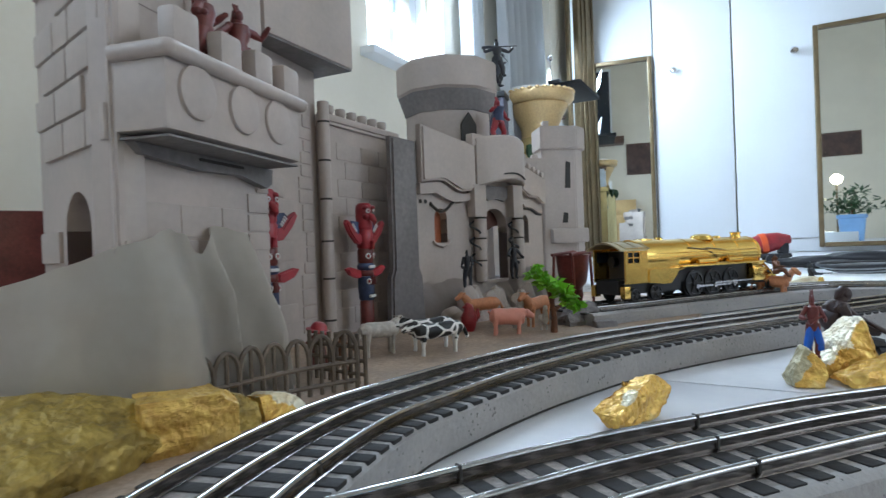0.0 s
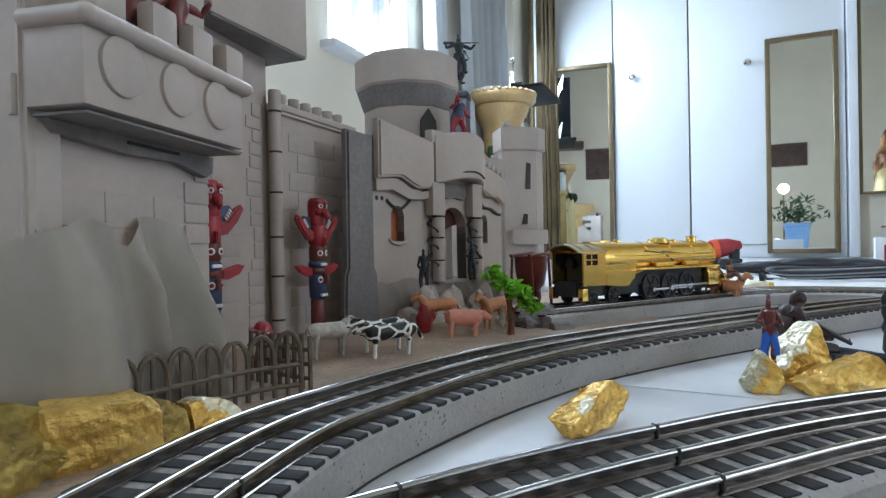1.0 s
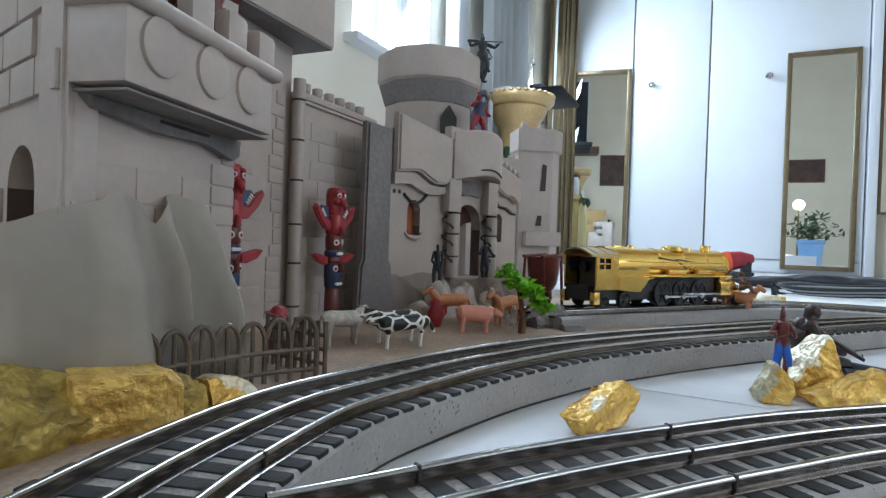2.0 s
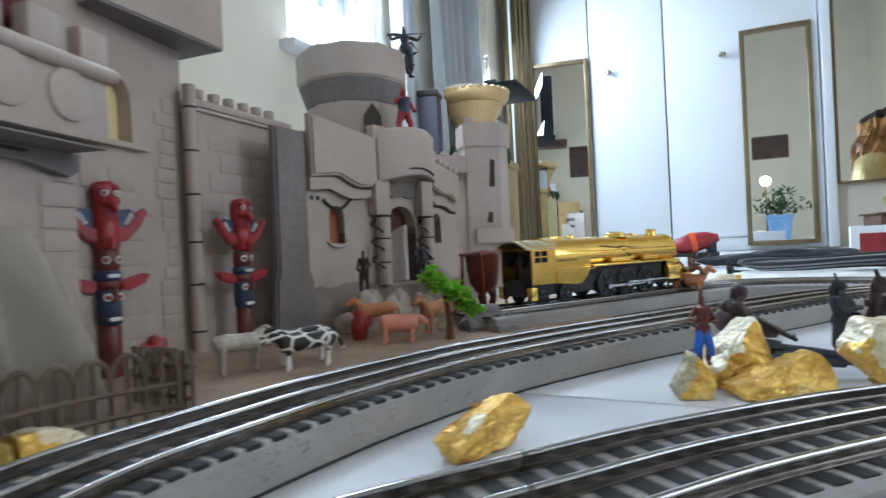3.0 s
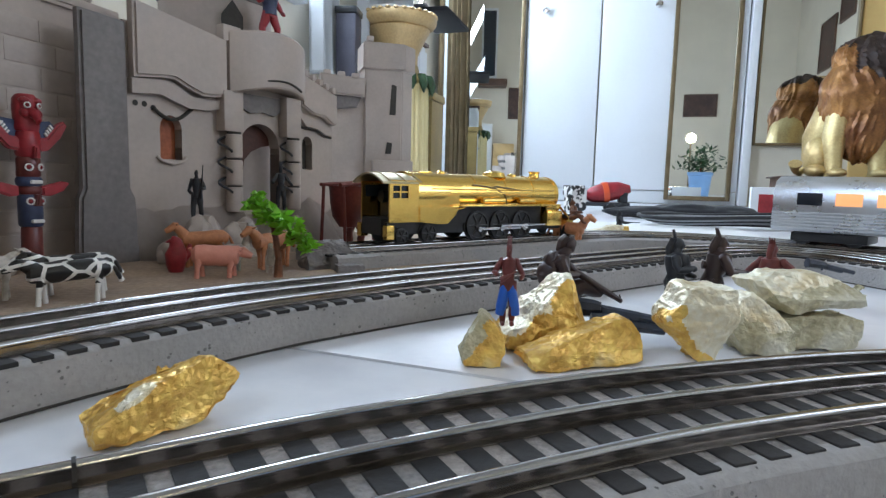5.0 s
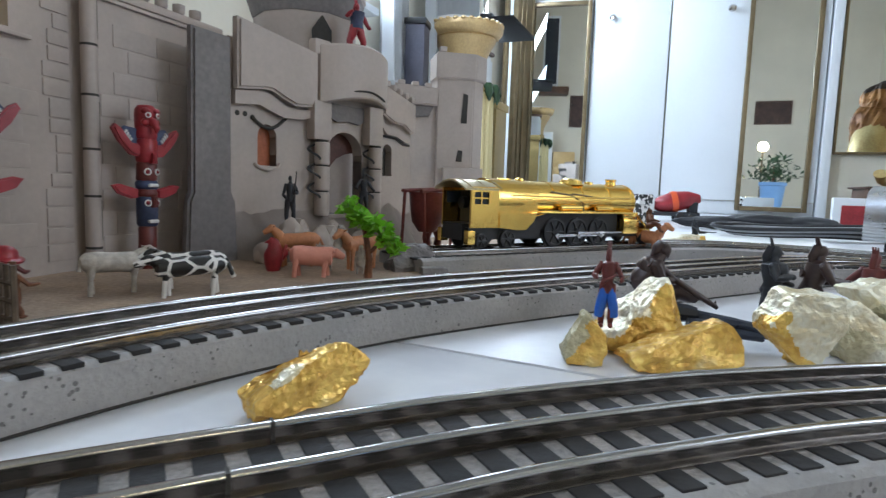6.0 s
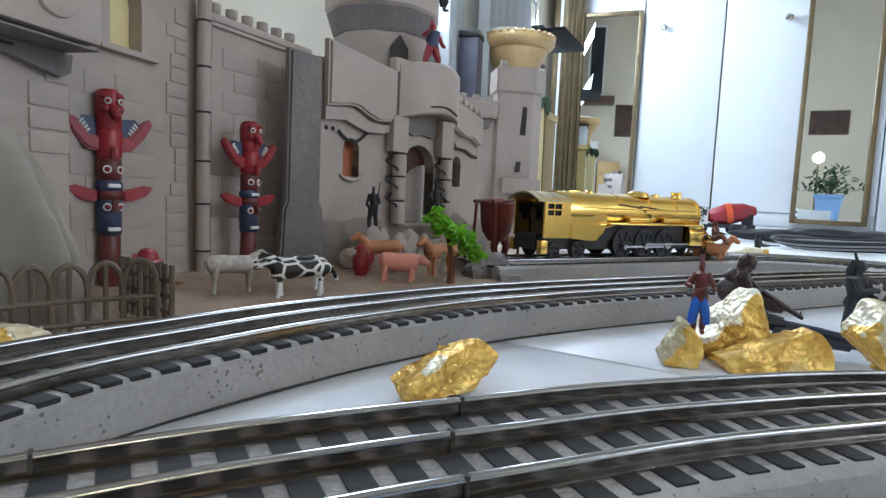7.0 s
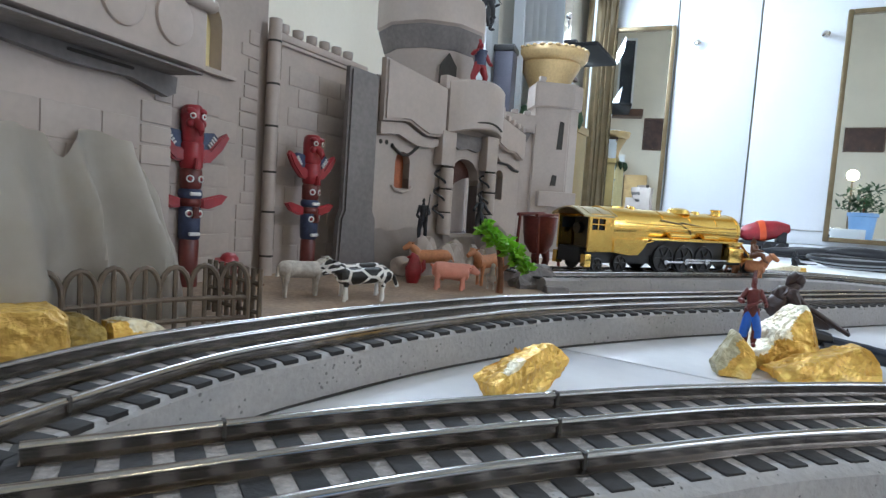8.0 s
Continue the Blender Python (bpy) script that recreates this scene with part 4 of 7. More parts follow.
# gatehouse
bm = bmesh.new()
prism(bm, [(-0.74, 0.0), (-0.30, 0.0), (-0.33, 0.48), (-0.365, 0.55), (-0.365, 1.70), (-0.68, 1.72), (-0.69, 0.55), (-0.72, 0.48)], -0.05, 0.04, bevel=0.02)
cpart("corner_pier", bm, "stone_dark", FC, "dark grey corner pier")
bm = bmesh.new()
wall_panel(bm, -0.36, 1.36, 0.0, 1.72, 0.0, 0.12, [(-0.10, 0.085, 0.77, 1.10), (0.65, 1.10, 0.36, 1.12)])
wall_panel(bm, 1.36, 1.84, 0.0, 1.44, 0.0, 0.12, [(1.40, 1.54, 0.74, 1.06)])
arch(bm, -0.10, 0.085, 1.0, 1.10, 0.0, 0.12)
arch(bm, 0.65, 1.10, 0.92, 1.12, 0.0, 0.12)
arch(bm, 1.40, 1.54, 0.98, 1.06, 0.0, 0.12)
weld(bm)
gate = cpart("gatehouse_wall", bm, "stone", FC)
bm = bmesh.new()
box(bm, (-0.14, 0.085, 0.74), (0.12, 0.11, 1.12))
part("shutter", bm, "shutter", gate, "rust orange shutter")
bm = bmesh.new()
box(bm, (1.38, 0.085, 0.72), (1.57, 0.11, 1.08))
part("dark_window", bm, "groove", gate)
bm = bmesh.new()
tube(bm, [(-0.13, -0.004, 0.79), (-0.10, -0.016, 0.755), (-0.01, -0.022, 0.735), (0.08, -0.016, 0.755), (0.115, -0.004, 0.79)], 0.014, 8)
part("window_lip", bm, "stone", gate)
# room behind the gate, its shade put in a darker colour
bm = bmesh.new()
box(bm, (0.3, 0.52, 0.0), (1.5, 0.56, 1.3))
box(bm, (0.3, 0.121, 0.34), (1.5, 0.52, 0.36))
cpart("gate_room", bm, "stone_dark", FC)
bm = bmesh.new()
prism(bm, [(0.60, 1.16), (1.14, 1.16), (1.14, 0.95), (1.0, 0.93), (0.88, 0.88), (0.80, 0.80), (0.76, 0.55), (0.74, 0.36), (0.60, 0.36)], 0.125, 0.15)
cpart("gate_door", bm, "door", FC, "dark red-brown door leaf, drawn up", smooth=False)
bm = bmesh.new()
box(bm, (0.60, 0.125, 0.362), (0.635, 0.5, 1.12), 0.006)
cpart("gate_door", bm, "door", FC, "dark red-brown door leaf, open")
# upper panels: left, arched middle bay, right
bm = bmesh.new()
prism(bm, [(-0.34, 1.86), (0.455, 1.74), (0.455, 1.30), (0.36, 1.28), (0.22, 1.27), (0.10, 1.31), (-0.02, 1.36), (-0.10, 1.36), (-0.34, 1.33)], -0.10, -0.002, bevel=0.02)
cpart("upper_panel", bm, "stone", FC)
bm = bmesh.new()
prism(bm, [(-0.34, 1.325), (-0.08, 1.345), (0.0, 1.33), (0.14, 1.26), (0.3, 1.245), (0.44, 1.27), (0.44, 1.20), (0.30, 1.17), (0.12, 1.165), (0.0, 1.20), (-0.12, 1.24), (-0.34, 1.22)], -0.055, -0.001)
cpart("moulding", bm, "stone", FC)
for x in (-0.29, -0.22, -0.15):
    bm = bmesh.new()
    lathe(bm, [(0.018, 0), (0.022, 0.004), (0.0, 0.005)], 8, Matrix.Translation((x, -0.001, 1.16 - 0.02 * (x > -0.2))) @ Matrix.Rotation(radians(90), 4, "X"))
    part("rivet", bm, "groove", gate)
bm = bmesh.new()
n = 14
tube(bm, [(-0.16 + 0.44 * k / n, -0.012, 1.14 - 0.09 * math.sin(math.pi * min(1, 1.3 * k / n)) + 0.05 * (k / n)) for k in range(n + 1)], 0.014, 6)
part("crack", bm, "groove", gate, "dark wavy crack")


def bowed_panel(bm, x0, x1, low, high, y0, y1, bow, n=16):
    """An upright panel whose front swells outward; low and high give its edges along t from 0 to 1."""
    cols = []
    for k in range(n + 1):
        t = k / n
        x, y = x0 + (x1 - x0) * t, y0 - bow * math.sin(math.pi * t) ** 0.8
        a, b = low(t), high(t)
        cols.append([bm.verts.new(q) for q in ((x, y1, a), (x, y + 0.012, a), (x, y, a + 0.014), (x, y, b - 0.02), (x, y + 0.02, b), (x, y1, b))])
    for c0, c1 in zip(cols, cols[1:]):
        for j in range(6):
            bm.faces.new((c0[j], c0[(j + 1) % 6], c1[(j + 1) % 6], c1[j]))
    bm.faces.new(cols[0])
    bm.faces.new(cols[-1][::-1])
    bmesh.ops.recalc_face_normals(bm, faces=bm.faces[:])


bowed_panel(bm := bmesh.new(), 0.47, 1.34, lambda t: 1.33 + 0.06 * math.sin(math.pi * t) + 0.05 * t, lambda t: 1.80 + 0.08 * math.sin(math.pi * (0.1 + 0.75 * t)), -0.10, -0.002, 0.15)
cpart("middle_bay", bm, "stone", FC, "bowed parapet over the gate")
bm = bmesh.new()
tube(bm, [(0.75 + 0.42 * k / 8, -0.102 - 0.15 * math.sin(math.pi * (0.28 + 0.42 * k / 8 / 0.87)) ** 0.8, 1.46 + 0.03 * math.sin(math.pi * k / 8) - 0.03 * k / 8) for k in range(9)], 0.010, 6)
cpart("groove_line", bm, "groove", FC)
# dark slab painted as the shade under the bowed parapet
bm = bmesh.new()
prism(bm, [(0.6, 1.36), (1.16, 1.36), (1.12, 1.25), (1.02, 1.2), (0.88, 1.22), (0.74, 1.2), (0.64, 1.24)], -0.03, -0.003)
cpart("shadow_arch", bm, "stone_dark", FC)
for x0, x1, zt in ((0.40, 0.60, 1.35), (1.09, 1.28, 1.38)):
    bm = bmesh.new()
    box(bm, (x0, -0.11, 1.02), (x1, -0.003, zt), 0.015)
    cpart("pier_head", bm, "stone", FC)
    for k, (z0, z1) in enumerate(((0.36, 0.565), (0.58, 0.79), (0.805, 1.0))):
        bm = bmesh.new()
        cyl(bm, ((x0 + x1) / 2 + 0.02, -0.075, z0), ((x0 + x1) / 2 + 0.02, -0.075, z1), 0.068, 14, 0.008)
        cpart("column_drum", bm, "stone", FC)
    bm = bmesh.new()
    cyl(bm, ((x0 + x1) / 2 + 0.02, -0.075, 0.36), ((x0 + x1) / 2 + 0.02, -0.075, 1.02), 0.058, 12)
    cpart("column_core", bm, "groove", FC)
    bm = bmesh.new()
    tube(bm, [((x0 + x1) / 2 - 0.07 + 0.055 * math.cos(a), -0.075 - 0.05 * math.sin(a), 0.5 + 0.5 * a / (6 * math.pi)) for a in [k * math.pi / 6 for k in range(37)]], 0.011, 6)
    cpart("coil", bm, "charcoal", FC, "black wire coil")
bm = bmesh.new()
prism(bm, [(1.34, 1.63), (1.84, 1.49), (1.84, 1.20), (1.76, 1.20), (1.66, 1.26), (1.5, 1.27), (1.34, 1.34)], -0.07, -0.002, bevel=0.015)
cpart("upper_panel", bm, "stone", FC)
for k in range(5):
    bm = bmesh.new()
    box(bm, (1.38 + 0.095 * k, -0.07, 1.615 - 0.027 * k), (1.43 + 0.095 * k, 0.0, 1.675 - 0.027 * k), 0.012)
    cpart("merlon", bm, "stone", FC)
bm = bmesh.new()
prism(bm, [(1.35, 1.22), (1.52, 1.24), (1.64, 1.18), (1.78, 1.16), (1.80, 1.09), (1.70, 1.09), (1.58, 1.14), (1.42, 1.15)], -0.04, -0.001)
cpart("moulding", bm, "stone", FC)
bm = bmesh.new()
tube(bm, [(1.36, -0.012, 1.14), (1.42, -0.014, 1.135), (1.58, -0.014, 1.125), (1.70, -0.014, 1.075), (1.80, -0.012, 1.07)], 0.013, 6)
cpart("groove_line", bm, "groove", FC)
# round-cornered oriel and right tower, set well back behind the gatehouse
FT = wall_frame((0.94, 9.45, 0), (0.98, 0.2))
bm = bmesh.new()
box(bm, (-1.3, 0.06, 0.0), (0.1, 0.16, 1.95), 0.01)
cpart("recessed_wall", bm, "stone", FT)
bm = bmesh.new()
prism(bm, [(-0.62, 1.86), (-0.02, 1.84), (0.0, 2.10), (-0.64, 2.14)], -0.12, 0.3, bevel=0.025)
cpart("oriel", bm, "stone", FT)
bm = bmesh.new()
prism(bm, [(-0.58, 1.86), (-0.06, 1.84), (-0.12, 1.70), (-0.44, 1.66)], -0.06, 0.2, bevel=0.02)
cpart("oriel_foot", bm, "stone_dark", FT)
for k in range(3):
    bm = bmesh.new()
    box(bm, (-0.6 + 0.2 * k, -0.11, 2.12 - 0.012 * k), (-0.5 + 0.2 * k, 0.0, 2.19 - 0.012 * k), 0.014)
    cpart("merlon", bm, "stone", FT)


def corner_cut(bm, x0, x1, y0, y1, c, z0, z1):
    """An upright block with its right-hand front corner cut away."""
    q = [(x0, y0), (x1 - c, y0), (x1, y0 + c), (x1, y1), (x0, y1)]
    a = [bm.verts.new((x, y, z0)) for x, y in q]
    b = [bm.verts.new((x, y, z1)) for x, y in q]
    fs = [bm.faces.new(a[::-1]), bm.faces.new(b)] + [bm.faces.new((a[i], a[(i + 1) % 5], b[(i + 1) % 5], b[i])) for i in range(5)]
    bmesh.ops.bevel(bm, geom=[e for e in bm.edges if e.verts[0] in a + b and e.verts[1] in a + b], offset=0.018, segments=2, affect="EDGES")


bm = bmesh.new()
corner_cut(bm, 0.0, 0.76, 0.0, 0.5, 0.2, 0.0, 2.3)
ft = cpart("right_tower", bm, "stone", FT)
bm = bmesh.new()
corner_cut(bm, -0.03, 0.80, -0.05, 0.5, 0.22, 2.26, 2.64)
cpart("tower_parapet", bm, "stone", FT)
bm = bmesh.new()
box(bm, (0.02, -0.05, 2.642), (0.12, 0.05, 2.72), 0.016)
cpart("merlon", bm, "stone", FT)
for x, z, h in ((0.42, 1.62, 0.42), (0.36, 1.05, 0.16)):
    bm = bmesh.new()
    prism(bm, [(x - 0.05, z), (x + 0.04, z), (x + 0.05, z + h), (x - 0.02, z + h * 1.05)], -0.012, 0.02)
    part("arrow_slit", bm, "groove", ft)
bm = bmesh.new()
box(bm, (0.1, -0.16, 0.72), (0.70, -0.003, 0.95), 0.02)
cpart("tower_step", bm, "stone", FT)
bm = bmesh.new()
box(bm, (0.42, -0.09, 1.74), (0.60, -0.0, 1.87), 0.014)
cpart("merlon", bm, "stone", FC)
# rock foot of the gatehouse
bm = bmesh.new()
cols = []
for i in range(60):
    x = -0.36 + 2.3 * i / 59
    h = 0.40 + 0.12 * noise.noise(V(x * 3.1, 7, 0)) + 0.05 * noise.noise(V(x * 9, 7, 0))
    if 0.66 < x < 1.1:
        h = 0.33
    col = []
    for j in range(13):
        t = j / 12
        z = h * (1 - t)
        ridge = 0.06 * noise.noise(V(x * 6, 0.0, z * 2)) + 0.03 * noise.noise(V(x * 15, 2.0, z * 5))
        edge = min(1.0, max(0.0, (x + 0.36) / 0.22))
        col.append(bm.verts.new((x, -max(0.005, 0.012 + edge * (0.24 * t + ridge * (0.2 + t))), z)))
    cols.append(col)
for c0, c1 in zip(cols, cols[1:]):
    for j in range(12):
        bm.faces.new((c0[j], c0[j + 1], c1[j + 1], c1[j]))
bmesh.ops.solidify(bm, geom=bm.faces[:], thickness=-0.015)
bmesh.ops.recalc_face_normals(bm, faces=bm.faces[:])
cpart("rock_foot", bm, "stone", FC, "moulded rock at the foot of the gatehouse")
# single lumps of moulded rock at the gate
for k, (x, y, w, h) in enumerate(((-0.16, 5.14, 0.12, 0.185), (0.02, 5.36, 0.11, 0.15), (0.10, 5.52, 0.09, 0.17), (-0.30, 5.0, 0.10, 0.10), (0.42, 5.98, 0.10, 0.16))):
    bm = bmesh.new()
    blob(bm, (x, y, h * 0.9), (w, w, h), sub=3, rough=0.3, seed=k + 4)
    cpart("rock_lump", bm, "stone", Matrix.Identity(4))
# keep: round tower that rises behind the gate, with a wide cap
KEEP = wall_frame((-0.38, 6.6, 0), CC)
bm = bmesh.new()
lathe(bm, [(0.5, 0), (0.5, 2.24), (0.52, 2.3), (0.57, 2.44), (0.60, 2.47), (0.60, 2.76), (0.57, 2.80), (0.49, 2.80), (0.48, 2.66), (0.0, 2.64)], 10)
keep = cpart("keep_tower", bm, "stone", KEEP)
# dark sleeve below the cap, shade put in its colour
bm = bmesh.new()
lathe(bm, [(0.505, 2.22), (0.53, 2.3), (0.576, 2.435), (0.584, 2.44), (0.51, 2.22)], 10)
part("cap_underside", bm, "stone_dark", keep, "dark blue-grey underside of the cap, shade put in its colour")
for k in (0,):
    a = radians(-114)
    bm = bmesh.new()
    prism(bm, [(-0.09, 1.88), (0.09, 1.88), (0.09, 2.06), (0.0, 2.19), (-0.09, 2.06)], -0.012, 0.02)
    part("keep_window", bm, "groove", keep, m=Matrix.Rotation(a + radians(90), 4, "Z") @ Matrix.Translation((0, -0.498 * DM, 0)))

# gold-painted rocks -------------------------------------------------------------------


def broken_rock(label, at, size, turn, seed, cuts, material="leaf_gold", group="gold rocks on the layout", second=None, shaves=9, rough=1.0):
    """A split stone: a block trimmed by the planes of cuts (point, normal, in shares of its size), shaved at its corners and crumpled."""
    r = random.Random(seed)
    pts = [V(x, y, z) for x in (-0.5, 0.5) for y in (-0.5, 0.5) for z in (0.0, 1.0)]

    def trim(pts, p, n):
        bm = bmesh.new()
        for q in pts:
            bm.verts.new(q)
        bmesh.ops.convex_hull(bm, input=bm.verts[:])
        bmesh.ops.bisect_plane(bm, geom=bm.verts[:] + bm.edges[:] + bm.faces[:], plane_co=p, plane_no=n, clear_outer=True)
        out = [v.co.copy() for v in bm.verts]
        bm.free()
        return out

    for p, n in cuts:
        pts = trim(pts, Vector(p), Vector(n))
    for k in range(shaves):
        n = V(r.gauss(0, 1), r.gauss(0, 1), r.gauss(0, 0.8)).normalized()
        h = max(q.dot(n) for q in pts)
        pts = trim(pts, n * (h - r.uniform(0.04, 0.13)), n)
    bm = bmesh.new()
    for q in pts:
        bm.verts.new(V(q.x * size[0], q.y * size[1], q.z * size[2]))
    bmesh.ops.convex_hull(bm, input=bm.verts[:])
    bmesh.ops.delete(bm, geom=[v for v in bm.verts if not v.link_faces], context="VERTS")
    fine = max(0.011, 0.035 * max(size))
    for _ in range(7):
        long = [e for e in bm.edges if e.calc_length() > fine * 1.5]
        if not long:
            break
        bmesh.ops.subdivide_edges(bm, edges=long, cuts=1)
        bmesh.ops.triangulate(bm, faces=[f for f in bm.faces if len(f.verts) > 3])
    bmesh.ops.smooth_vert(bm, verts=bm.verts[:], factor=0.25, use_axis_x=True, use_axis_y=True, use_axis_z=True)
    bm.normal_update()
    s, w = V(seed * 2.3, seed * 0.7, seed), sum(size) / 3
    grain = V(r.uniform(-0.8, 0.8), r.uniform(-0.8, 0.8), 1.0).normalized()
    for v in bm.verts:
        c = v.co / w
        ledge = noise.noise(V(c.x * 1.3, c.y * 1.3, c.dot(grain) * 5.0) + s)
        d = 0.05 * noise.noise(c * 2.2 + s) + 0.045 * ledge - 0.05 * max(0.0, abs(noise.noise(c * 3.6 + s)) - 0.12)
        d += 0.03 * abs(noise.noise(c * 7 + s)) + 0.016 * noise.noise(c * 15 + s) + 0.010 * noise.noise(c * 31 + s)
        v.co += v.normal * d * w * rough
    lo = [min(v.co[i] for v in bm.verts) for i in range(3)]
    hi = [max(v.co[i] for v in bm.verts) for i in range(3)]
    for v in bm.verts:
        q = [(v.co[i] - lo[i]) / (hi[i] - lo[i]) for i in range(3)]
        v.co = V((q[0] - 0.5) * size[0], (q[1] - 0.5) * size[1], max(0.0, q[2] * 1.02 - 0.02) * size[2])
    # light painted in: faces high or to one side take the second material
    if second:
        for f in bm.faces:
            c = f.calc_center_median()
            if c.z / size[2] - second[2] * c.x / size[0] + 0.35 * noise.noise(c / w * 3 + s) > second[1]:
                f.material_index = 1
    ob = single("rock", bm, material, label, "rock", place((at[0], at[1], at[2] if len(at) > 2 else 0.0), turn), group, smooth=False)
    if second:
        ob.data.materials.append(M[second[0]])
    return ob


FRONT = ((0, -0.5, 0.25), (0, -0.85, 0.35))
broken_rock("lone gold-painted rock on the white floor by the track", (0.625, 2.185), (0.37, 0.15, 0.17), 42, 3, [((0.28, 0, 1), (-0.45, 0, 0.75)), ((0.5, 0, 0.6), (0.6, 0, -0.27)), ((-0.5, 0, 0.30), (-0.7, 0, 0.5)), ((0.36, 0, 1), (0.3, 0, 0.15)), ((0, -0.5, 0.55), (0, -0.8, 0.5))], second=("leaf_pale", 0.92, 0.8))
broken_rock("small grey and gold rock under the painted figure", (1.548, 2.70), (0.165, 0.15, 0.195), -5, 11, [((0.05, 0, 1), (-0.72, 0, 0.5)), ((0.05, 0, 1), (0.42, 0, 0.45)), FRONT], second=("leaf_grey", 0.55, 1.2))
broken_rock("gold rock, its top painted pale for light and sparkle", (1.83, 2.90), (0.39, 0.25, 0.30), -5, 6, [((0.22, 0, 1), (-0.85, -0.2, 0.70)), ((0.3, 0, 1), (0.7, 0, 0.2)), ((0, -0.5, 0.35), (0.15, -0.85, 0.45))], second=("leaf_pale", 0.52, 0.85))
broken_rock("flat gold rock leaning on its neighbours", (1.915, 2.69), (0.47, 0.2, 0.165), 12, 9, [((0.32, 0, 1), (-0.62, 0, 0.8)), ((0.4, 0, 1), (0.5, 0, 0.14)), ((0, -0.5, 0.3), (0.1, -0.8, 0.5))])
broken_rock("pale gold wedge of rock standing on its point", (2.355, 2.70), (0.27, 0.19, 0.305), -6, 14, [((-0.5, 0, 0.5), (-0.5, 0, -0.62)), ((0.5, 0, 0.62), (0.62, 0, -0.28)), ((-0.3, 0, 0.93), (-0.3, 0, 0.3)), ((0, -0.5, 0.8), (0, -0.9, -0.22))], "leaf_gold", second=("leaf_pale", 0.22, -0.9), rough=1.1)
broken_rock("grey-gold rock that holds up a slab", (2.675, 2.82), (0.29, 0.2, 0.245), -6, 17, [((-0.05, 0, 1), (0.62, 0, 0.55)), ((-0.5, 0, 0.5), (-0.5, 0, -0.32)), FRONT], "leaf_grey", second=("leaf_pale", 0.62, -0.5))
broken_rock("low grey-gold slab of rock", (2.97, 2.90), (0.38, 0.22, 0.155), -3, 21, [((0.35, 0, 1), (0.35, 0, 0.6)), ((0.5, 0, 0.4), (0.9, 0, -0.2))], "leaf_grey")
broken_rock("long pale slab lying across two rocks", (2.95, 2.90, 0.145), (0.52, 0.24, 0.175), 0, 23, [((-0.3, 0, 1), (-0.45, 0, 0.35)), ((0.05, 0, 1), (0.55, 0, 0.55)), ((0.5, 0, 0.3), (0.3, 0, -0.5)), ((-0.5, 0, 0.45), (-0.5, 0, -0.3)), ((0, -0.5, 0.4), (0, -0.7, 0.5))], "leaf_grey", second=("leaf_pale", 0.55, 0.3))
broken_rock("small gold rock standing alone on the floor", (4.06, 3.44), (0.22, 0.18, 0.15), 10, 27, [((0, 0, 1), (-0.5, 0, 0.6)), FRONT], second=("leaf_grey", 0.5, 0.4))
broken_rock("large gold-brown rock at the layout's edge", (-1.40, 1.56), (0.56, 0.50, 0.29), 70, 31, [((0.1, 0, 1), (0.5, 0, 0.7)), ((-0.2, 0, 1), (-0.5, 0, 0.6)), ((0, -0.5, 0.5), (0, -0.6, 0.6))], "leaf_olive", shaves=14, rough=0.8)
broken_rock("blocky gold-painted rock beside the track", (-1.10, 1.87), (0.36, 0.30, 0.235), 38, 35, [((0.35, 0, 1), (0.6, 0.1, 0.4)), ((0, -0.5, 0.7), (0, -0.9, 0.25))], "leaf_ochre", rough=0.8)
broken_rock("dull olive rock beside the track", (-1.01, 2.06), (0.22, 0.17, 0.17), 50, 37, [((0.1, 0, 1), (0.5, 0, 0.6)), FRONT], "leaf_olive")
broken_rock("little gold rock by the fence", (-0.895, 2.26), (0.24, 0.15, 0.13), 60, 39, [((-0.1, 0, 1), (0.45, 0, 0.7)), FRONT], "leaf_gold", second=("leaf_pale", 0.5, -1.2))
broken_rock("pale and gold rock behind the far track", (3.88, 7.35), (0.52, 0.26, 0.20), 5, 41, [((0.1, 0, 1), (-0.4, 0, 0.7)), FRONT], "leaf_gold", second=("leaf_pale", 0.3, 1.4))

# gold locomotive ------------------------------------------------------------------------
LM2 = axes((LO_P[0], LO_P[1], 0.165), LO_D, (-LO_D[1], LO_D[0]))
loco = thing("toy_locomotive", "gold-plated toy steam locomotive with black running gear", "locomotive", LM2)
bm = bmesh.new()
cyl(bm, (0.12, 0, 0.385), (1.85, 0, 0.385), 0.172, 32, 0.02)
part("boiler", bm, "gold", loco)
bm = bmesh.new()
prism(bm, [(0.10, 0.22), (0.50, 0.22), (0.60, 0.30), (0.60, 0.40), (0.10, 0.40)], -0.182, 0.182, bevel=0.015)
tube(bm, [(0.12, 0, 0.378), (0.42, 0, 0.378), (0.62, 0, 0.385)], [0.188, 0.185, 0.173], 32)
part("firebox", bm, "gold", loco)
for x in (0.45, 0.8, 1.15, 1.5, 1.80):
    bm = bmesh.new()
    tube(bm, [(x - 0.010, 0, 0.385), (x + 0.010, 0, 0.385)], 0.1755, 32)
    part("boiler_band", bm, "gold", loco)
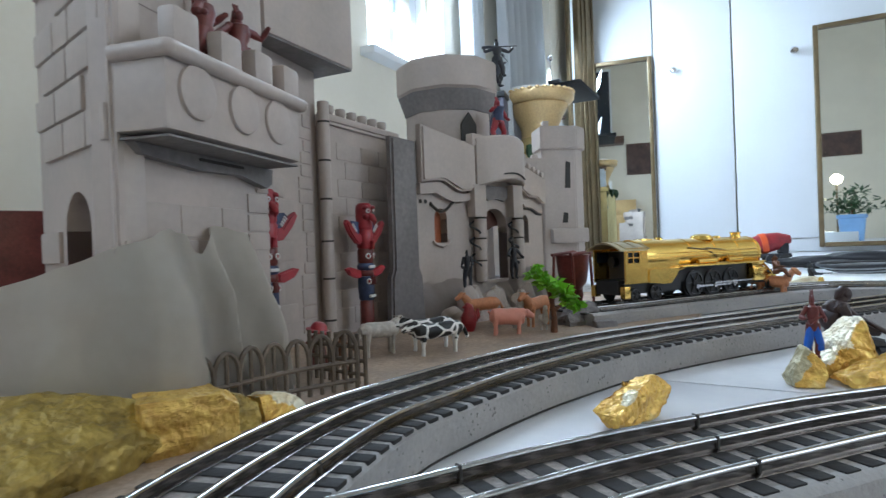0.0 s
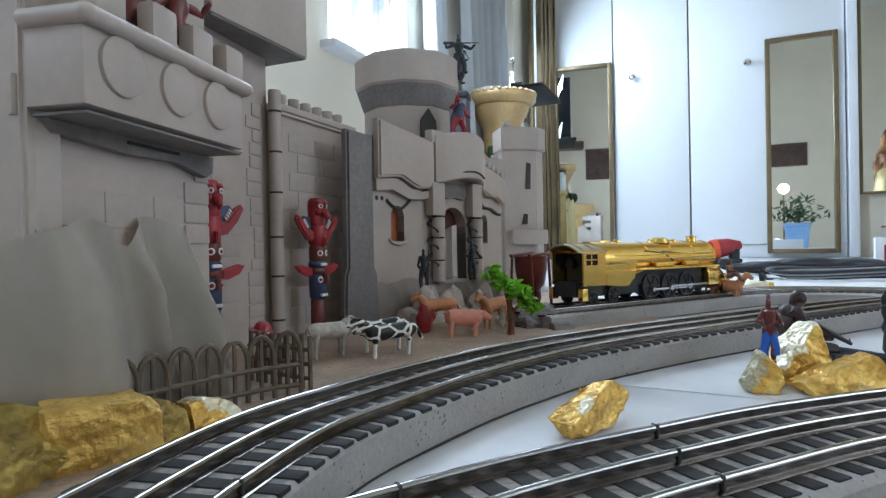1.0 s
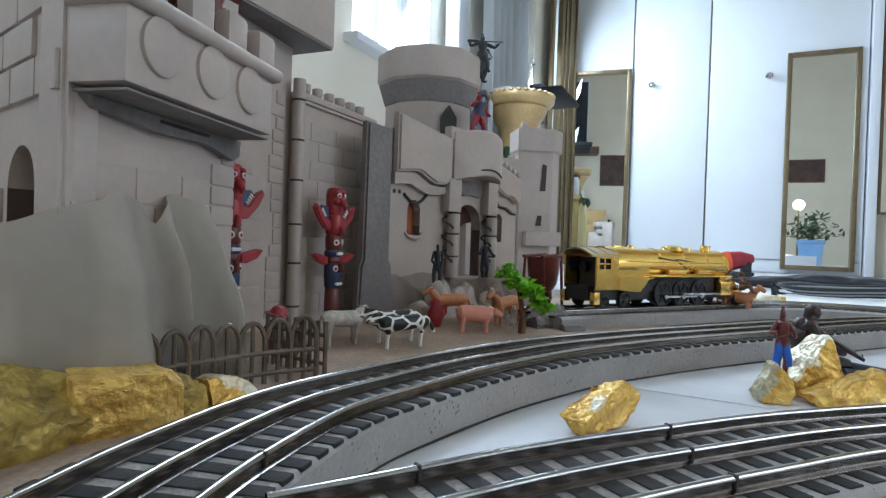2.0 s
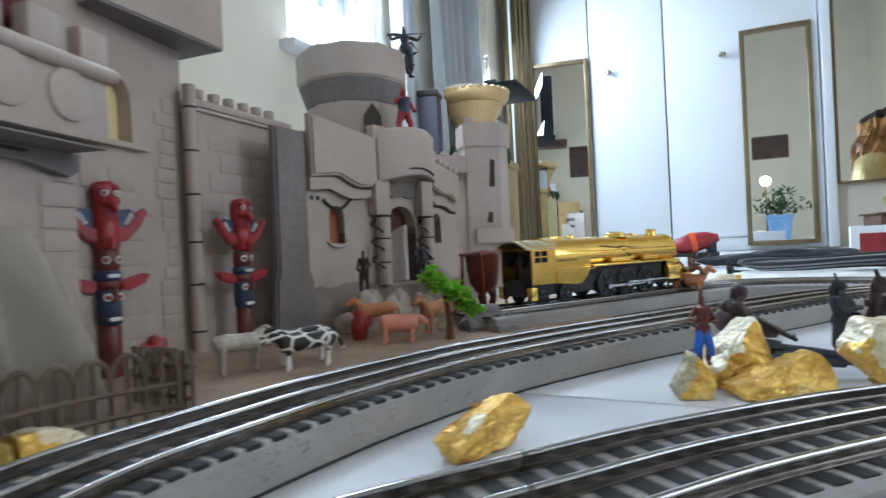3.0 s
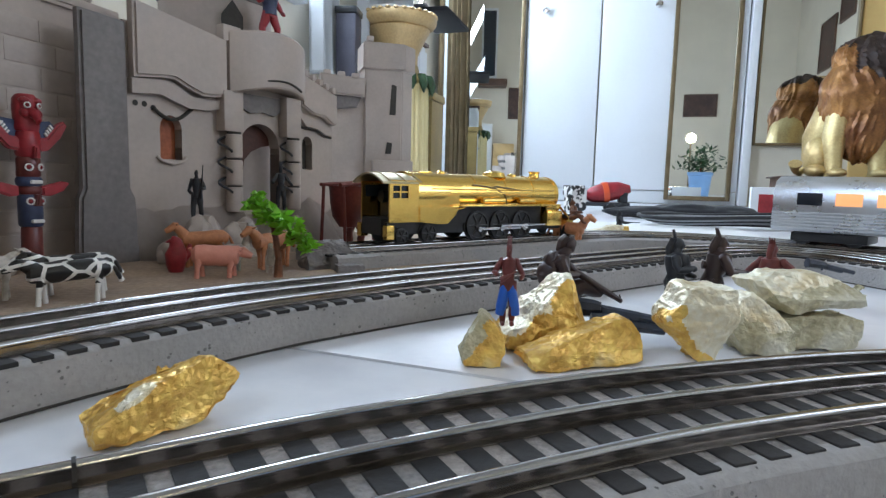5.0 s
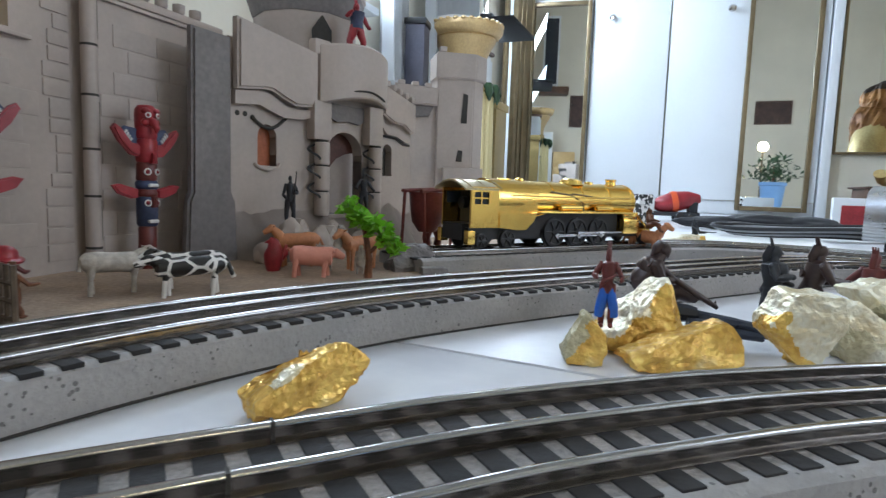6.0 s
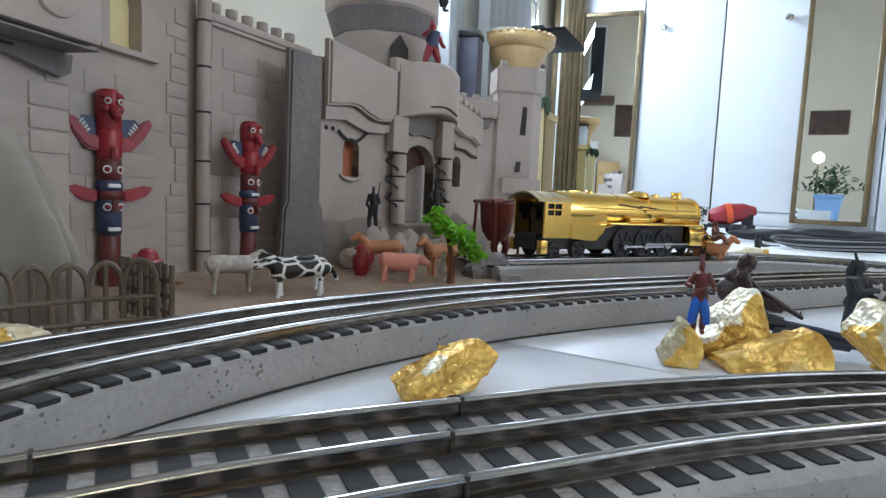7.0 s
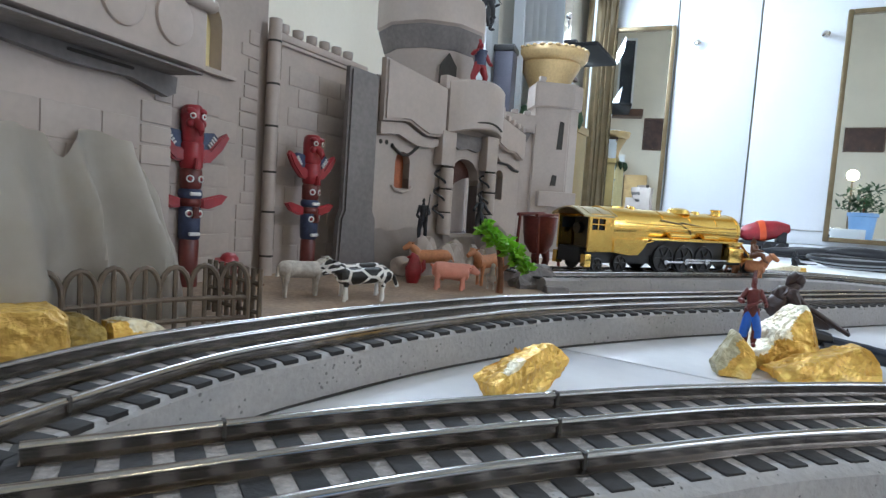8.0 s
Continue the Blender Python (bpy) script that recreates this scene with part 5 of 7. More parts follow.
# cab with a pair of paned windows on each side
bm = bmesh.new()
for y in (-0.21, 0.19):
    wall_panel(bm, -0.12, 0.15, 0.17, 0.49, y, y + 0.02, [(-0.09, 0.05, 0.355, 0.45)])
box(bm, (0.13, -0.19, 0.17), (0.15, 0.19, 0.49))
weld(bm)
cab = part("cab", bm, "gold", loco)
for s in (-1, 1):
    bm = bmesh.new()
    box(bm, (-0.026, s * 0.2 - 0.006, 0.355), (-0.014, s * 0.2 + 0.006, 0.45))
    box(bm, (-0.09, s * 0.2 - 0.005, 0.397), (0.05, s * 0.2 + 0.005, 0.408))
    part("window_bars", bm, "gold", cab)
    bm = bmesh.new()
    box(bm, (-0.09, s * 0.188 - 0.002, 0.355), (0.05, s * 0.188 + 0.002, 0.45))
    part("window", bm, "window_dark", cab)
bm = bmesh.new()
arc = [(-0.222 + 0.444 * k / 12, 0.478 + 0.07 * math.sin(math.pi * k / 12)) for k in range(13)]
outl = arc + [(x, z - 0.014) for x, z in arc[::-1]]
prism(bm, outl, -0.14, 0.19, Matrix.Rotation(radians(90), 4, "Z"))
part("cab_roof", bm, "roof_gold", loco, "tarnished cab roof")
for x in (-0.12, 0.02, 0.16):
    bm = bmesh.new()
    tube(bm, [(x, q, z + 0.002) for q, z in arc], 0.006, 6)
    part("roof_rib", bm, "roof_gold", loco)
bm = bmesh.new()
box(bm, (-0.12, -0.18, 0.13), (0.13, 0.18, 0.17))
box(bm, (0.04, -0.17, 0.17), (0.12, 0.17, 0.46))
for y in (-0.09, 0.09):
    cyl(bm, (-0.01, y, 0.36), (0.045, y, 0.36), 0.05, 14)
part("cab_inside", bm, "black", loco)
for x, r, h, w in ((0.52, 0.04, 0.04, 0.0), (1.13, 0.10, 0.055, 0.0), (1.36, 0.04, 0.035, 0.0)):
    bm = bmesh.new()
    lathe(bm, [(r * 1.15, 0.0), (r, 0.03), (r * 0.96, h * 0.7), (r * 0.6, h), (0.0, h * 1.06)], 20, Matrix.Translation((x, 0, 0.54)))
    part("dome", bm, "gold", loco)
bm = bmesh.new()
lathe(bm, [(0.055, 0), (0.048, 0.02), (0.046, 0.04), (0.054, 0.048), (0.054, 0.06), (0.038, 0.06), (0.038, 0.03), (0.0, 0.03)], 18, Matrix.Translation((1.66, 0, 0.545)))
part("smokestack", bm, "gold", loco)
bm = bmesh.new()
box(bm, (0.26, -0.045, 0.55), (0.40, 0.045, 0.57), 0.008)
part("whistle_box", bm, "gold", loco)
bm = bmesh.new()
cyl(bm, (1.85, 0, 0.385), (1.875, 0, 0.385), 0.14, 24, 0.01)
cyl(bm, (1.87, 0, 0.5), (1.925, 0, 0.5), 0.035, 14, 0.006)
part("smokebox_front", bm, "black", loco)
for s in (-1, 1):
    bm = bmesh.new()
    box(bm, (0.56, s * 0.2 - 0.05, 0.288), (1.78, s * 0.2 + 0.03, 0.304), 0.004)
    part("running_board", bm, "gold", loco)
    bm = bmesh.new()
    box(bm, (0.5, s * 0.15 - 0.01, 0.15), (1.6, s * 0.15 + 0.01, 0.285))
    part("valance", bm, "black", loco, "black frame over the wheels")
    for x, l in ((0.95, 0.26), (1.36, 0.2)):
        bm = bmesh.new()
        cyl(bm, (x - l / 2, s * 0.2, 0.335), (x + l / 2, s * 0.2, 0.335), 0.028, 14, 0.008)
        part("air_tank", bm, "gold", loco)
    bm = bmesh.new()
    tube(bm, [(0.3, s * 0.178, 0.43), (1.74, s * 0.178, 0.43)], 0.005, 6)
    part("handrail", bm, "gold", loco)
    bm = bmesh.new()
    prism(bm, [(0.15, 0.17), (0.34, 0.15), (0.44, 0.15), (0.52, 0.22), (0.56, 0.292), (0.15, 0.292)], s * 0.2 - 0.02, s * 0.2 + 0.02, bevel=0.006)
    part("ash_pan", bm, "gold", loco)
    for k, pts in enumerate(([(0.16, 0.24), (0.4, 0.25), (0.5, 0.29), (0.9, 0.3)], [(0.16, 0.21), (0.36, 0.215), (0.5, 0.26), (0.62, 0.28)], [(0.5, 0.40), (1.45, 0.40)], [(0.75, 0.47), (1.0, 0.445), (1.12, 0.38), (1.15, 0.31)], [(1.0, 0.46), (1.3, 0.43), (1.75, 0.43)])):
        bm = bmesh.new()
        tube(bm, [(x, s * (0.212 if k < 2 else math.sqrt(max(0.0004, 0.178 ** 2 - (z - 0.385) ** 2))), z) for x, z in pts], 0.006, 8)
        part("pipe", bm, "gold" if k < 3 else "brass", loco)
    bm = bmesh.new()
    box(bm, (1.62, s * 0.175 - 0.055, 0.10), (1.84, s * 0.175 + 0.055, 0.24), 0.02)
    part("cylinder", bm, "gold", loco)
    bm = bmesh.new()
    box(bm, (1.64, s * 0.16 - 0.04, 0.24), (1.82, s * 0.16 + 0.04, 0.3), 0.01)
    part("steam_chest", bm, "gold", loco)
    for x, r in ((0.80, 0.125), (1.07, 0.125), (1.34, 0.125), (0.28, 0.075), (0.02, 0.06), (1.98, 0.06)):
        bm = bmesh.new()
        q = Matrix.Translation((x, s * 0.165, r + 0.0)) @ Matrix.Rotation(radians(90), 4, "X")
        lathe(bm, [(r + 0.012, -0.022), (r + 0.012, -0.014), (r, -0.012), (r, 0.014), (r * 0.84, 0.016), (r * 0.8, 0.006), (r * 0.25, 0.006), (r * 0.22, 0.02), (0.0, 0.02)], 24, q if s < 0 else q @ Matrix.Rotation(radians(180), 4, "X"))
        wheel = part("wheel", bm, "black", loco, "black spoked wheel")
        for k in range(6):
            a = math.pi * k / 3
            bm = bmesh.new()
            tube(bm, [(x + math.cos(a) * r * 0.2, s * 0.176, r + math.sin(a) * r * 0.2), (x + math.cos(a) * r * 0.85, s * 0.176, r + math.sin(a) * r * 0.85)], 0.008, 6)
            part("spoke", bm, "black", wheel)
    bm = bmesh.new()
    box(bm, (0.78, s * 0.196 - 0.006, 0.085), (1.40, s * 0.196 + 0.006, 0.105), 0.003)
    part("side_rod", bm, "steel", loco, "bright steel side rod")
    bm = bmesh.new()
    box(bm, (1.05, s * 0.21 - 0.006, 0.11), (1.64, s * 0.21 + 0.006, 0.126), 0.003)
    for x in (0.80, 1.06, 1.34):
        cyl(bm, (x, s * 0.19, 0.095), (x, s * 0.215, 0.095), 0.024, 12)
    part("main_rod", bm, "steel", loco, "bright steel connecting rod")
bm = bmesh.new()
box(bm, (-0.15, -0.14, 0.07), (2.05, 0.14, 0.2))
part("chassis", bm, "black", loco)
bm = bmesh.new()
prism(bm, [(1.84, 0.17), (2.06, 0.16), (2.16, 0.03), (2.12, 0.02), (2.0, 0.1), (1.84, 0.1)], -0.17, 0.17, bevel=0.01)
part("pilot", bm, "gold", loco, "gold cowcatcher")
for s in (-1, 1):
    bm = bmesh.new()
    tube(bm, [(1.86, s * 0.16, 0.28), (2.04, s * 0.13, 0.17)], 0.012, 8)
    part("front_brace", bm, "gold", loco)
    bm = bmesh.new()
    box(bm, (-0.15, s * 0.19 - 0.03, 0.04), (-0.08, s * 0.19 + 0.03, 0.15), 0.008)
    part("step", bm, "gold", loco)

# toy figures and animals ---------------------------------------------------------------


def moulded(bm, amount, seed):
    """Makes a cast toy's surface a little uneven."""
    bm.normal_update()
    for v in bm.verts:
        v.co += v.normal * amount * noise.noise(v.co * 14 + V(seed, 0, 0))


def figure(label, at, height, turn=0.0, material="bronze", arms=((0.3, -0.5, 0.55), (-0.3, -0.5, 0.6)), gun=None, hat="feather", bend=0.0, seat=False, z=0.024, group="toy figures on the layout", stride=0.1, slim=1.0):
    """A small moulded figure as one plain shape: legs, trunk, arms, head and headgear. Unit height, scaled."""
    bm = bmesh.new()
    hip, neck = 0.47, 0.82
    if seat:
        for s in (-1, 1):
            tube(bm, [(s * 0.08, 0, 0.2), (s * 0.13, -0.16, 0.27), (s * 0.13, -0.27, 0.24), (s * 0.14, -0.38, 0.06), (s * 0.14, -0.47, 0.03)], [0.095, 0.085, 0.07, 0.045, 0.03], 12)
        hip, neck = 0.16, 0.60
    else:
        for s in (-1, 1):
            tube(bm, [(s * 0.055, 0, hip + 0.05), (s * (0.07 + stride * 0.2), -0.02 * s, hip * 0.75), (s * (0.08 + stride * 0.5), -0.05 * s, hip * 0.48), (s * (0.08 + stride * 0.75), 0.0, hip * 0.25), (s * (0.08 + stride), 0.02 * s, 0.03)], [0.085, 0.085, 0.062, 0.06, 0.038], 12)
            blob(bm, (s * (0.08 + stride), -0.04, 0.03), (0.045, 0.085, 0.033), sub=2)
    lean = V(0, -bend, 0)
    tube(bm, [V(0, 0, hip - 0.05), V(0, 0, hip + 0.02), V(0, 0, hip + 0.10) + lean * 0.2, V(0, -0.01, neck - 0.14) + lean * 0.7, V(0, 0, neck - 0.05) + lean * 0.9, V(0, 0, neck - 0.015) + lean, V(0, -0.005, neck + 0.03) + lean], [0.10, 0.118, 0.092, 0.125, 0.115, 0.05, 0.04], 14)
    top = V(0, 0, neck) + lean
    blob(bm, top + V(0, -0.012, 0.07), (0.05, 0.06, 0.07), sub=2)
    blob(bm, top + V(0, -0.066, 0.06), (0.012, 0.016, 0.018), sub=1)
    for s, (ax, ay, az) in zip((1, -1), arms):
        sh = top + V(s * 0.125, 0, -0.07)
        ha = V(ax, ay * 0.5, az) if not seat else V(ax, ay * 0.5, az - 0.2)
        elbow = (sh + ha) * 0.5 + V(s * 0.08, 0.05, -0.07)
        blob(bm, sh, (0.052, 0.05, 0.05), sub=2)
        tube(bm, [sh, (sh + elbow) * 0.5, elbow, (elbow + ha) * 0.5, ha], [0.046, 0.048, 0.038, 0.04, 0.024], 10)
        blob(bm, ha, (0.03, 0.034, 0.03), sub=2)
    if hat == "feather":
        tube(bm, [top + V(0, 0.03, 0.13), top + V(0, 0.075, 0.02), top + V(0, 0.07, -0.14)], [0.045, 0.045, 0.02], 9)
        for k in range(3):
            tube(bm, [top + V(-0.015 + 0.015 * k, 0.02, 0.12), top + V(-0.03 + 0.03 * k, 0.05, 0.22)], [0.02, 0.008], 8)
    elif hat == "brim":
        lathe(bm, [(0.11, 0.11), (0.115, 0.125), (0.065, 0.13), (0.056, 0.185), (0.0, 0.19)], 16, Matrix.Translation(top))
    if gun:
        a, b = Vector(gun[0]), Vector(gun[1])
        tube(bm, [a, a + (b - a) * 0.25, a + (b - a) * 0.32, a + (b - a) * 0.6, b], [0.04, 0.034, 0.024, 0.02, 0.013], 9)
    moulded(bm, 0.012, at[0])
    for v in bm.verts:
        v.co = V(v.co.x * slim, v.co.y * slim, v.co.z) * height
    return single("toy_figure", bm, material, label, "toy figure", place((at[0], at[1], z), turn), group)


def gunman(label, at, size, turn, material="bronze"):
    """A hunched kneeling gunman with a long gun pointed down, as one plain shape. Faces local +x."""
    bm = bmesh.new()
    tube(bm, [(-0.05, 0, 0.0), (-0.07, 0, 0.2), (-0.05, 0, 0.42)], [0.09, 0.11, 0.10], 14)
    blob(bm, (-0.06, 0, 0.42), (0.15, 0.14, 0.15), sub=3)
    blob(bm, (-0.10, 0, 0.60), (0.15, 0.15, 0.18), sub=3)
    blob(bm, (-0.06, 0, 0.74), (0.14, 0.15, 0.12), sub=3)
    tube(bm, [(-0.05, 0, 0.76), (0.03, 0, 0.84), (0.07, 0, 0.88)], [0.09, 0.07, 0.05], 12)
    tube(bm, [(0.02, -0.08, 0.42), (0.22, -0.1, 0.5), (0.34, -0.1, 0.44), (0.42, -0.1, 0.40)], [0.12, 0.09, 0.06, 0.03], 12)
    blob(bm, (0.085, 0, 0.92), (0.075, 0.07, 0.085), sub=3)
    tube(bm, [(0.05, 0, 1.0), (0.0, 0, 0.95), (-0.05, 0, 0.82)], [0.05, 0.06, 0.03], 9)
    for s in (-1, 1):
        tube(bm, [(-0.02, s * 0.15, 0.76), (0.02, s * 0.22, 0.62), (0.17, s * 0.1, 0.62)], [0.07, 0.06, 0.04], 10)
        blob(bm, (-0.02, s * 0.14, 0.76), (0.08, 0.07, 0.08), sub=2)
    tube(bm, [(-0.10, -0.13, 0.80), (0.05, -0.13, 0.72), (0.12, -0.13, 0.66), (0.42, -0.13, 0.47), (0.62, -0.13, 0.36)], [0.05, 0.045, 0.035, 0.03, 0.022], 9)
    tube(bm, [(0.60, -0.13, 0.37), (0.60, -0.13, 0.43)], [0.018, 0.01], 6)
    moulded(bm, 0.025, 3.0)
    for v in bm.verts:
        v.co *= size
    return single("toy_figure", bm, material, label, "toy figure", place((at[0], at[1], 0.0), turn), "toy figures on the layout")


def animal(name, label, at, turn, length, height, material, neck=(0.42, 0.75), head=0.13, girth=0.20, legs=0.45, tail=(0.12, 0.3), snout=0.12, group="toy animals by the castle", ears=True, z=0.024, bird=False):
    """A toy animal as one plain shape, facing local -x. Unit length along x, heights as shares of height."""
    bm = bmesh.new()
    L, H = length, height
    g = girth * H * 2
    zb = H * (legs + 0.2)
    prof = [(-0.36, 0.5), (-0.33, 0.85), (-0.22, 1.02), (0.0, 0.95), (0.2, 1.0), (0.33, 0.92), (0.4, 0.5)]
    tube(bm, [(x * L, 0, zb + 0.02 * H * math.sin(6 * x)) for x, _ in prof], [g * 0.55 * r for _, r in prof], 14)
    n0, n1 = V(-0.30 * L, 0, zb + 0.06 * H), V(-neck[0] * L, 0, neck[1] * H)
    tube(bm, [n0, (n0 + n1) * 0.5 + V(0, 0, 0.03 * H), n1], [g * 0.42, g * 0.32, g * 0.26], 13)
    hl = head * L
    tube(bm, [n1 + V(hl * 0.35, 0, 0.03 * H), n1 + V(-hl * 0.1, 0, 0.03 * H), n1 + V(-hl * 0.9, 0, -0.06 * H), n1 + V(-hl * 1.25, 0, -0.09 * H)], [g * 0.2, g * 0.28, g * 0.2, g * 0.15], 13)
    if ears:
        for s in (-1, 1):
            tube(bm, [n1 + V(0.01 * L, s * g * 0.2, 0.06 * H), n1 + V(0.03 * L, s * g * 0.48, 0.1 * H)], [0.02 * L, 0.008 * L], 11)
    for x in (-0.24, 0.28):
        for s in (-1, 1):
            if bird and x > 0:
                continue
            dx = 0.03 * L * s
            tube(bm, [((x + (0.2 if bird else 0)) * L, s * g * 0.3, zb - g * 0.1), ((x + (0.2 if bird else 0)) * L + dx, s * g * 0.34, zb * 0.45), ((x + (0.2 if bird else 0)) * L + dx * 1.3, s * g * 0.34, 0.005)], [g * 0.22, g * 0.12, g * 0.13], 13)
    t0 = V(0.37 * L, 0, zb + 0.1 * H)
    tube(bm, [t0, t0 + V(tail[0] * 0.5 * L, 0, -tail[1] * 0.3 * H), t0 + V(tail[0] * L, 0.01 * L, -tail[1] * H)], [0.03 * L, 0.022 * L, 0.03 * L], 11)
    return single(name, bm, material, label, "toy animal", place((at[0], at[1], z), turn), group)


COW_TURN = math.degrees(math.atan2(0.32, 0.354))
animal("toy_cow", "black and white toy cow standing by the track", (-0.30, 3.60), COW_TURN - 8, 0.46, 0.245, "cow", neck=(0.40, 0.80), tail=(0.13, 0.38), girth=0.19)
animal("toy_cow", "black and white toy cow standing behind another", (-0.38, 3.80), COW_TURN - 8, 0.46, 0.25, "cow", neck=(0.40, 0.82), tail=(0.12, 0.36), girth=0.19)
animal("toy_sheep", "dirty white toy sheep beside the cows", (-0.69, 3.60), COW_TURN + 180 + 6, 0.40, 0.26, "cream", neck=(0.42, 0.84), girth=0.19, tail=(0.05, 0.25))
animal("toy_pig", "pink toy pig standing on the board", (0.18, 4.37), COW_TURN + 150, 0.36, 0.25, "pink", neck=(0.40, 0.62), girth=0.24, legs=0.36, tail=(0.06, -0.1), head=0.14)
animal("toy_horse", "tan toy horse behind the pig", (-0.03, 4.84), COW_TURN - 20, 0.40, 0.30, "tan", neck=(0.44, 0.92), girth=0.17)
animal("toy_horse", "orange-brown toy horse grazing by the tree", (0.44, 4.80), COW_TURN + 10, 0.42, 0.30, "tan", neck=(0.46, 0.9), girth=0.17)
animal("toy_goose", "white toy goose with a raised neck", (0.235, 4.66), COW_TURN + 170, 0.20, 0.30, "cream", neck=(0.42, 1.0), girth=0.14, legs=0.25, ears=False, tail=(0.1, -0.1), bird=True, head=0.2)
animal("toy_goose", "small pale toy goose near the rail", (0.47, 4.55), COW_TURN + 60, 0.15, 0.2, "cream", neck=(0.36, 0.95), girth=0.15, legs=0.25, ears=False, bird=True, head=0.2)
bm = bmesh.new()
tube(bm, [(0, 0, 0), (0, 0, 0.06), (0.005, 0, 0.14), (0.01, 0, 0.2), (0, 0, 0.25), (-0.02, 0, 0.285)], [0.055, 0.075, 0.085, 0.06, 0.045, 0.01], 12)
tube(bm, [(0.05, 0, 0.1), (0.1, 0, 0.15), (0.11, 0, 0.22)], [0.04, 0.035, 0.012], 8)
tube(bm, [(-0.03, 0, 0.25), (-0.07, 0, 0.24)], [0.02, 0.005], 6)
single("toy_rooster", bm, "red", "bright red toy rooster by the gatehouse", "toy animal", place((-0.14, 4.60, 0.024), 30, scale=0.82), "toy animals by the castle")

# totem poles against the wall
def totem(label, at, height, turn, left=True):
    t = thing("totem_pole", label, "totem pole", place((at[0], at[1], 0.0), turn), "totem poles")
    h = height
    bands = [(0.0, 0.28, "maroon", 0.066), (0.28, 0.455, "navy", 0.076), (0.455, 0.50, "maroon", 0.074), (0.50, 0.55, "navy", 0.079), (0.55, 0.66, "maroon", 0.075), (0.66, 0.80, "red", 0.078), (0.80, 1.0, "red", 0.080)]
    for a, b, m, r in bands:
        bm = bmesh.new()
        r *= 0.88
        if b < 1.0:
            lathe(bm, [(r * 0.88, a * h), (r, a * h + 0.012), (r * 1.03, (a + b) / 2 * h), (r, b * h - 0.012), (r * 0.88, b * h)], 16)
        else:
            # a rounded bird's head with heavy brows and cheeks
            lathe(bm, [(r * 0.9, a * h), (r * 0.98, a * h + 0.02), (r * 0.95, a * h + 0.08), (r * 1.0, b * h - 0.07), (r * 0.94, b * h - 0.03), (r * 0.7, b * h - 0.008), (0.0, b * h)], 18)
            for e in (-1, 1):
                blob(bm, (e * r * 0.5, -r * 0.72, b * h - 0.045), (0.032, 0.03, 0.02), sub=2)
                blob(bm, (e * r * 0.55, -r * 0.72, b * h - 0.12), (0.026, 0.03, 0.03), sub=2)
        moulded(bm, 0.006, a * 9)
        part("pole_segment", bm, m, t)
    for z in (0.69, 0.43):
        bm = bmesh.new()
        prism(bm, [(-0.02, z * h - 0.04), (0.02, z * h - 0.04), (0.012, z * h + 0.03), (-0.012, z * h + 0.03)], -0.098, -0.05, bevel=0.008)
        part("nose", bm, "red" if z > 0.5 else "maroon", t)
    for z, r in ((0.935, 0.022), (0.605, 0.028), (0.42, 0.028)):
        for s in (-1, 1):
            bm = bmesh.new()
            lathe(bm, [(r * 0.55, 0), (r * 0.85, 0.0), (r * 0.85, 0.006), (r * 0.55, 0.009)], 14, Matrix.Translation((s * 0.034, -0.060 if z < 0.9 else -0.074, z * h)) @ Matrix.Rotation(radians(s * 22), 4, "Z") @ Matrix.Rotation(radians(90), 4, "X"), 6.279)
            eye = part("eye_ring", bm, "white", t, "white painted eye ring")
            bm = bmesh.new()
            blob(bm, (s * 0.034, -0.058 if z < 0.9 else -0.072, z * h), (r * 0.5, 0.012, r * 0.5), sub=2)
            part("pupil", bm, "red", eye, "red painted pupil")
    for z in (0.525, 0.31):
        bm = bmesh.new()
        box(bm, (-0.036, -0.080, z * h - 0.012), (0.036, -0.050, z * h + 0.012), 0.010)
        part("teeth", bm, "white", t, "white painted teeth")
    bm = bmesh.new()
    tube(bm, [(0, -0.05, 0.90 * h), (0, -0.09, 0.885 * h), (0, -0.115, 0.855 * h), (0, -0.105, 0.83 * h)], [0.034, 0.03, 0.02, 0.006], 10)
    part("beak", bm, "red", t)
    for s in (-1, 1):
        bm = bmesh.new()
        prism(bm, [(s * 0.05, 0.69 * h), (s * 0.12, 0.70 * h), (s * 0.20, 0.775 * h), (s * 0.245, 0.845 * h), (s * 0.225, 0.87 * h), (s * 0.185, 0.85 * h), (s * 0.11, 0.77 * h), (s * 0.05, 0.765 * h)], -0.028, 0.022, bevel=0.012)
        part("arm", bm, "red", t, "raised red wing")
        bm = bmesh.new()
        prism(bm, [(s * 0.07, 0.50 * h), (s * 0.20, 0.53 * h), (s * 0.25, 0.52 * h), (s * 0.21, 0.475 * h), (s * 0.12, 0.445 * h), (s * 0.07, 0.45 * h)], -0.02, 0.02, bevel=0.01)
        part("lower_wing", bm, "red", t, "flat red wing")
        bm = bmesh.new()
        prism(bm, [(s * 0.055, 0.74 * h), (s * 0.12, 0.765 * h), (s * 0.175, 0.84 * h), (s * 0.15, 0.865 * h), (s * 0.055, 0.855 * h)], 0.0, 0.02, bevel=0.006)
        feather = part("back_feather", bm, "navy", t, "navy painted back feather")
        for k in range(4):
            q = 0.2 + 0.2 * k
            bm = bmesh.new()
            box(bm, (-0.006, -0.01, -0.016), (0.006, 0.006, 0.016), 0.003, Matrix.Translation((s * (0.105 + 0.055 * q), -0.004, (0.772 + 0.075 * q) * h)) @ Matrix.Rotation(radians(s * -40), 4, "Y"))
            part("feather_stripe", bm, "white", feather, "white painted stripe")
    return t


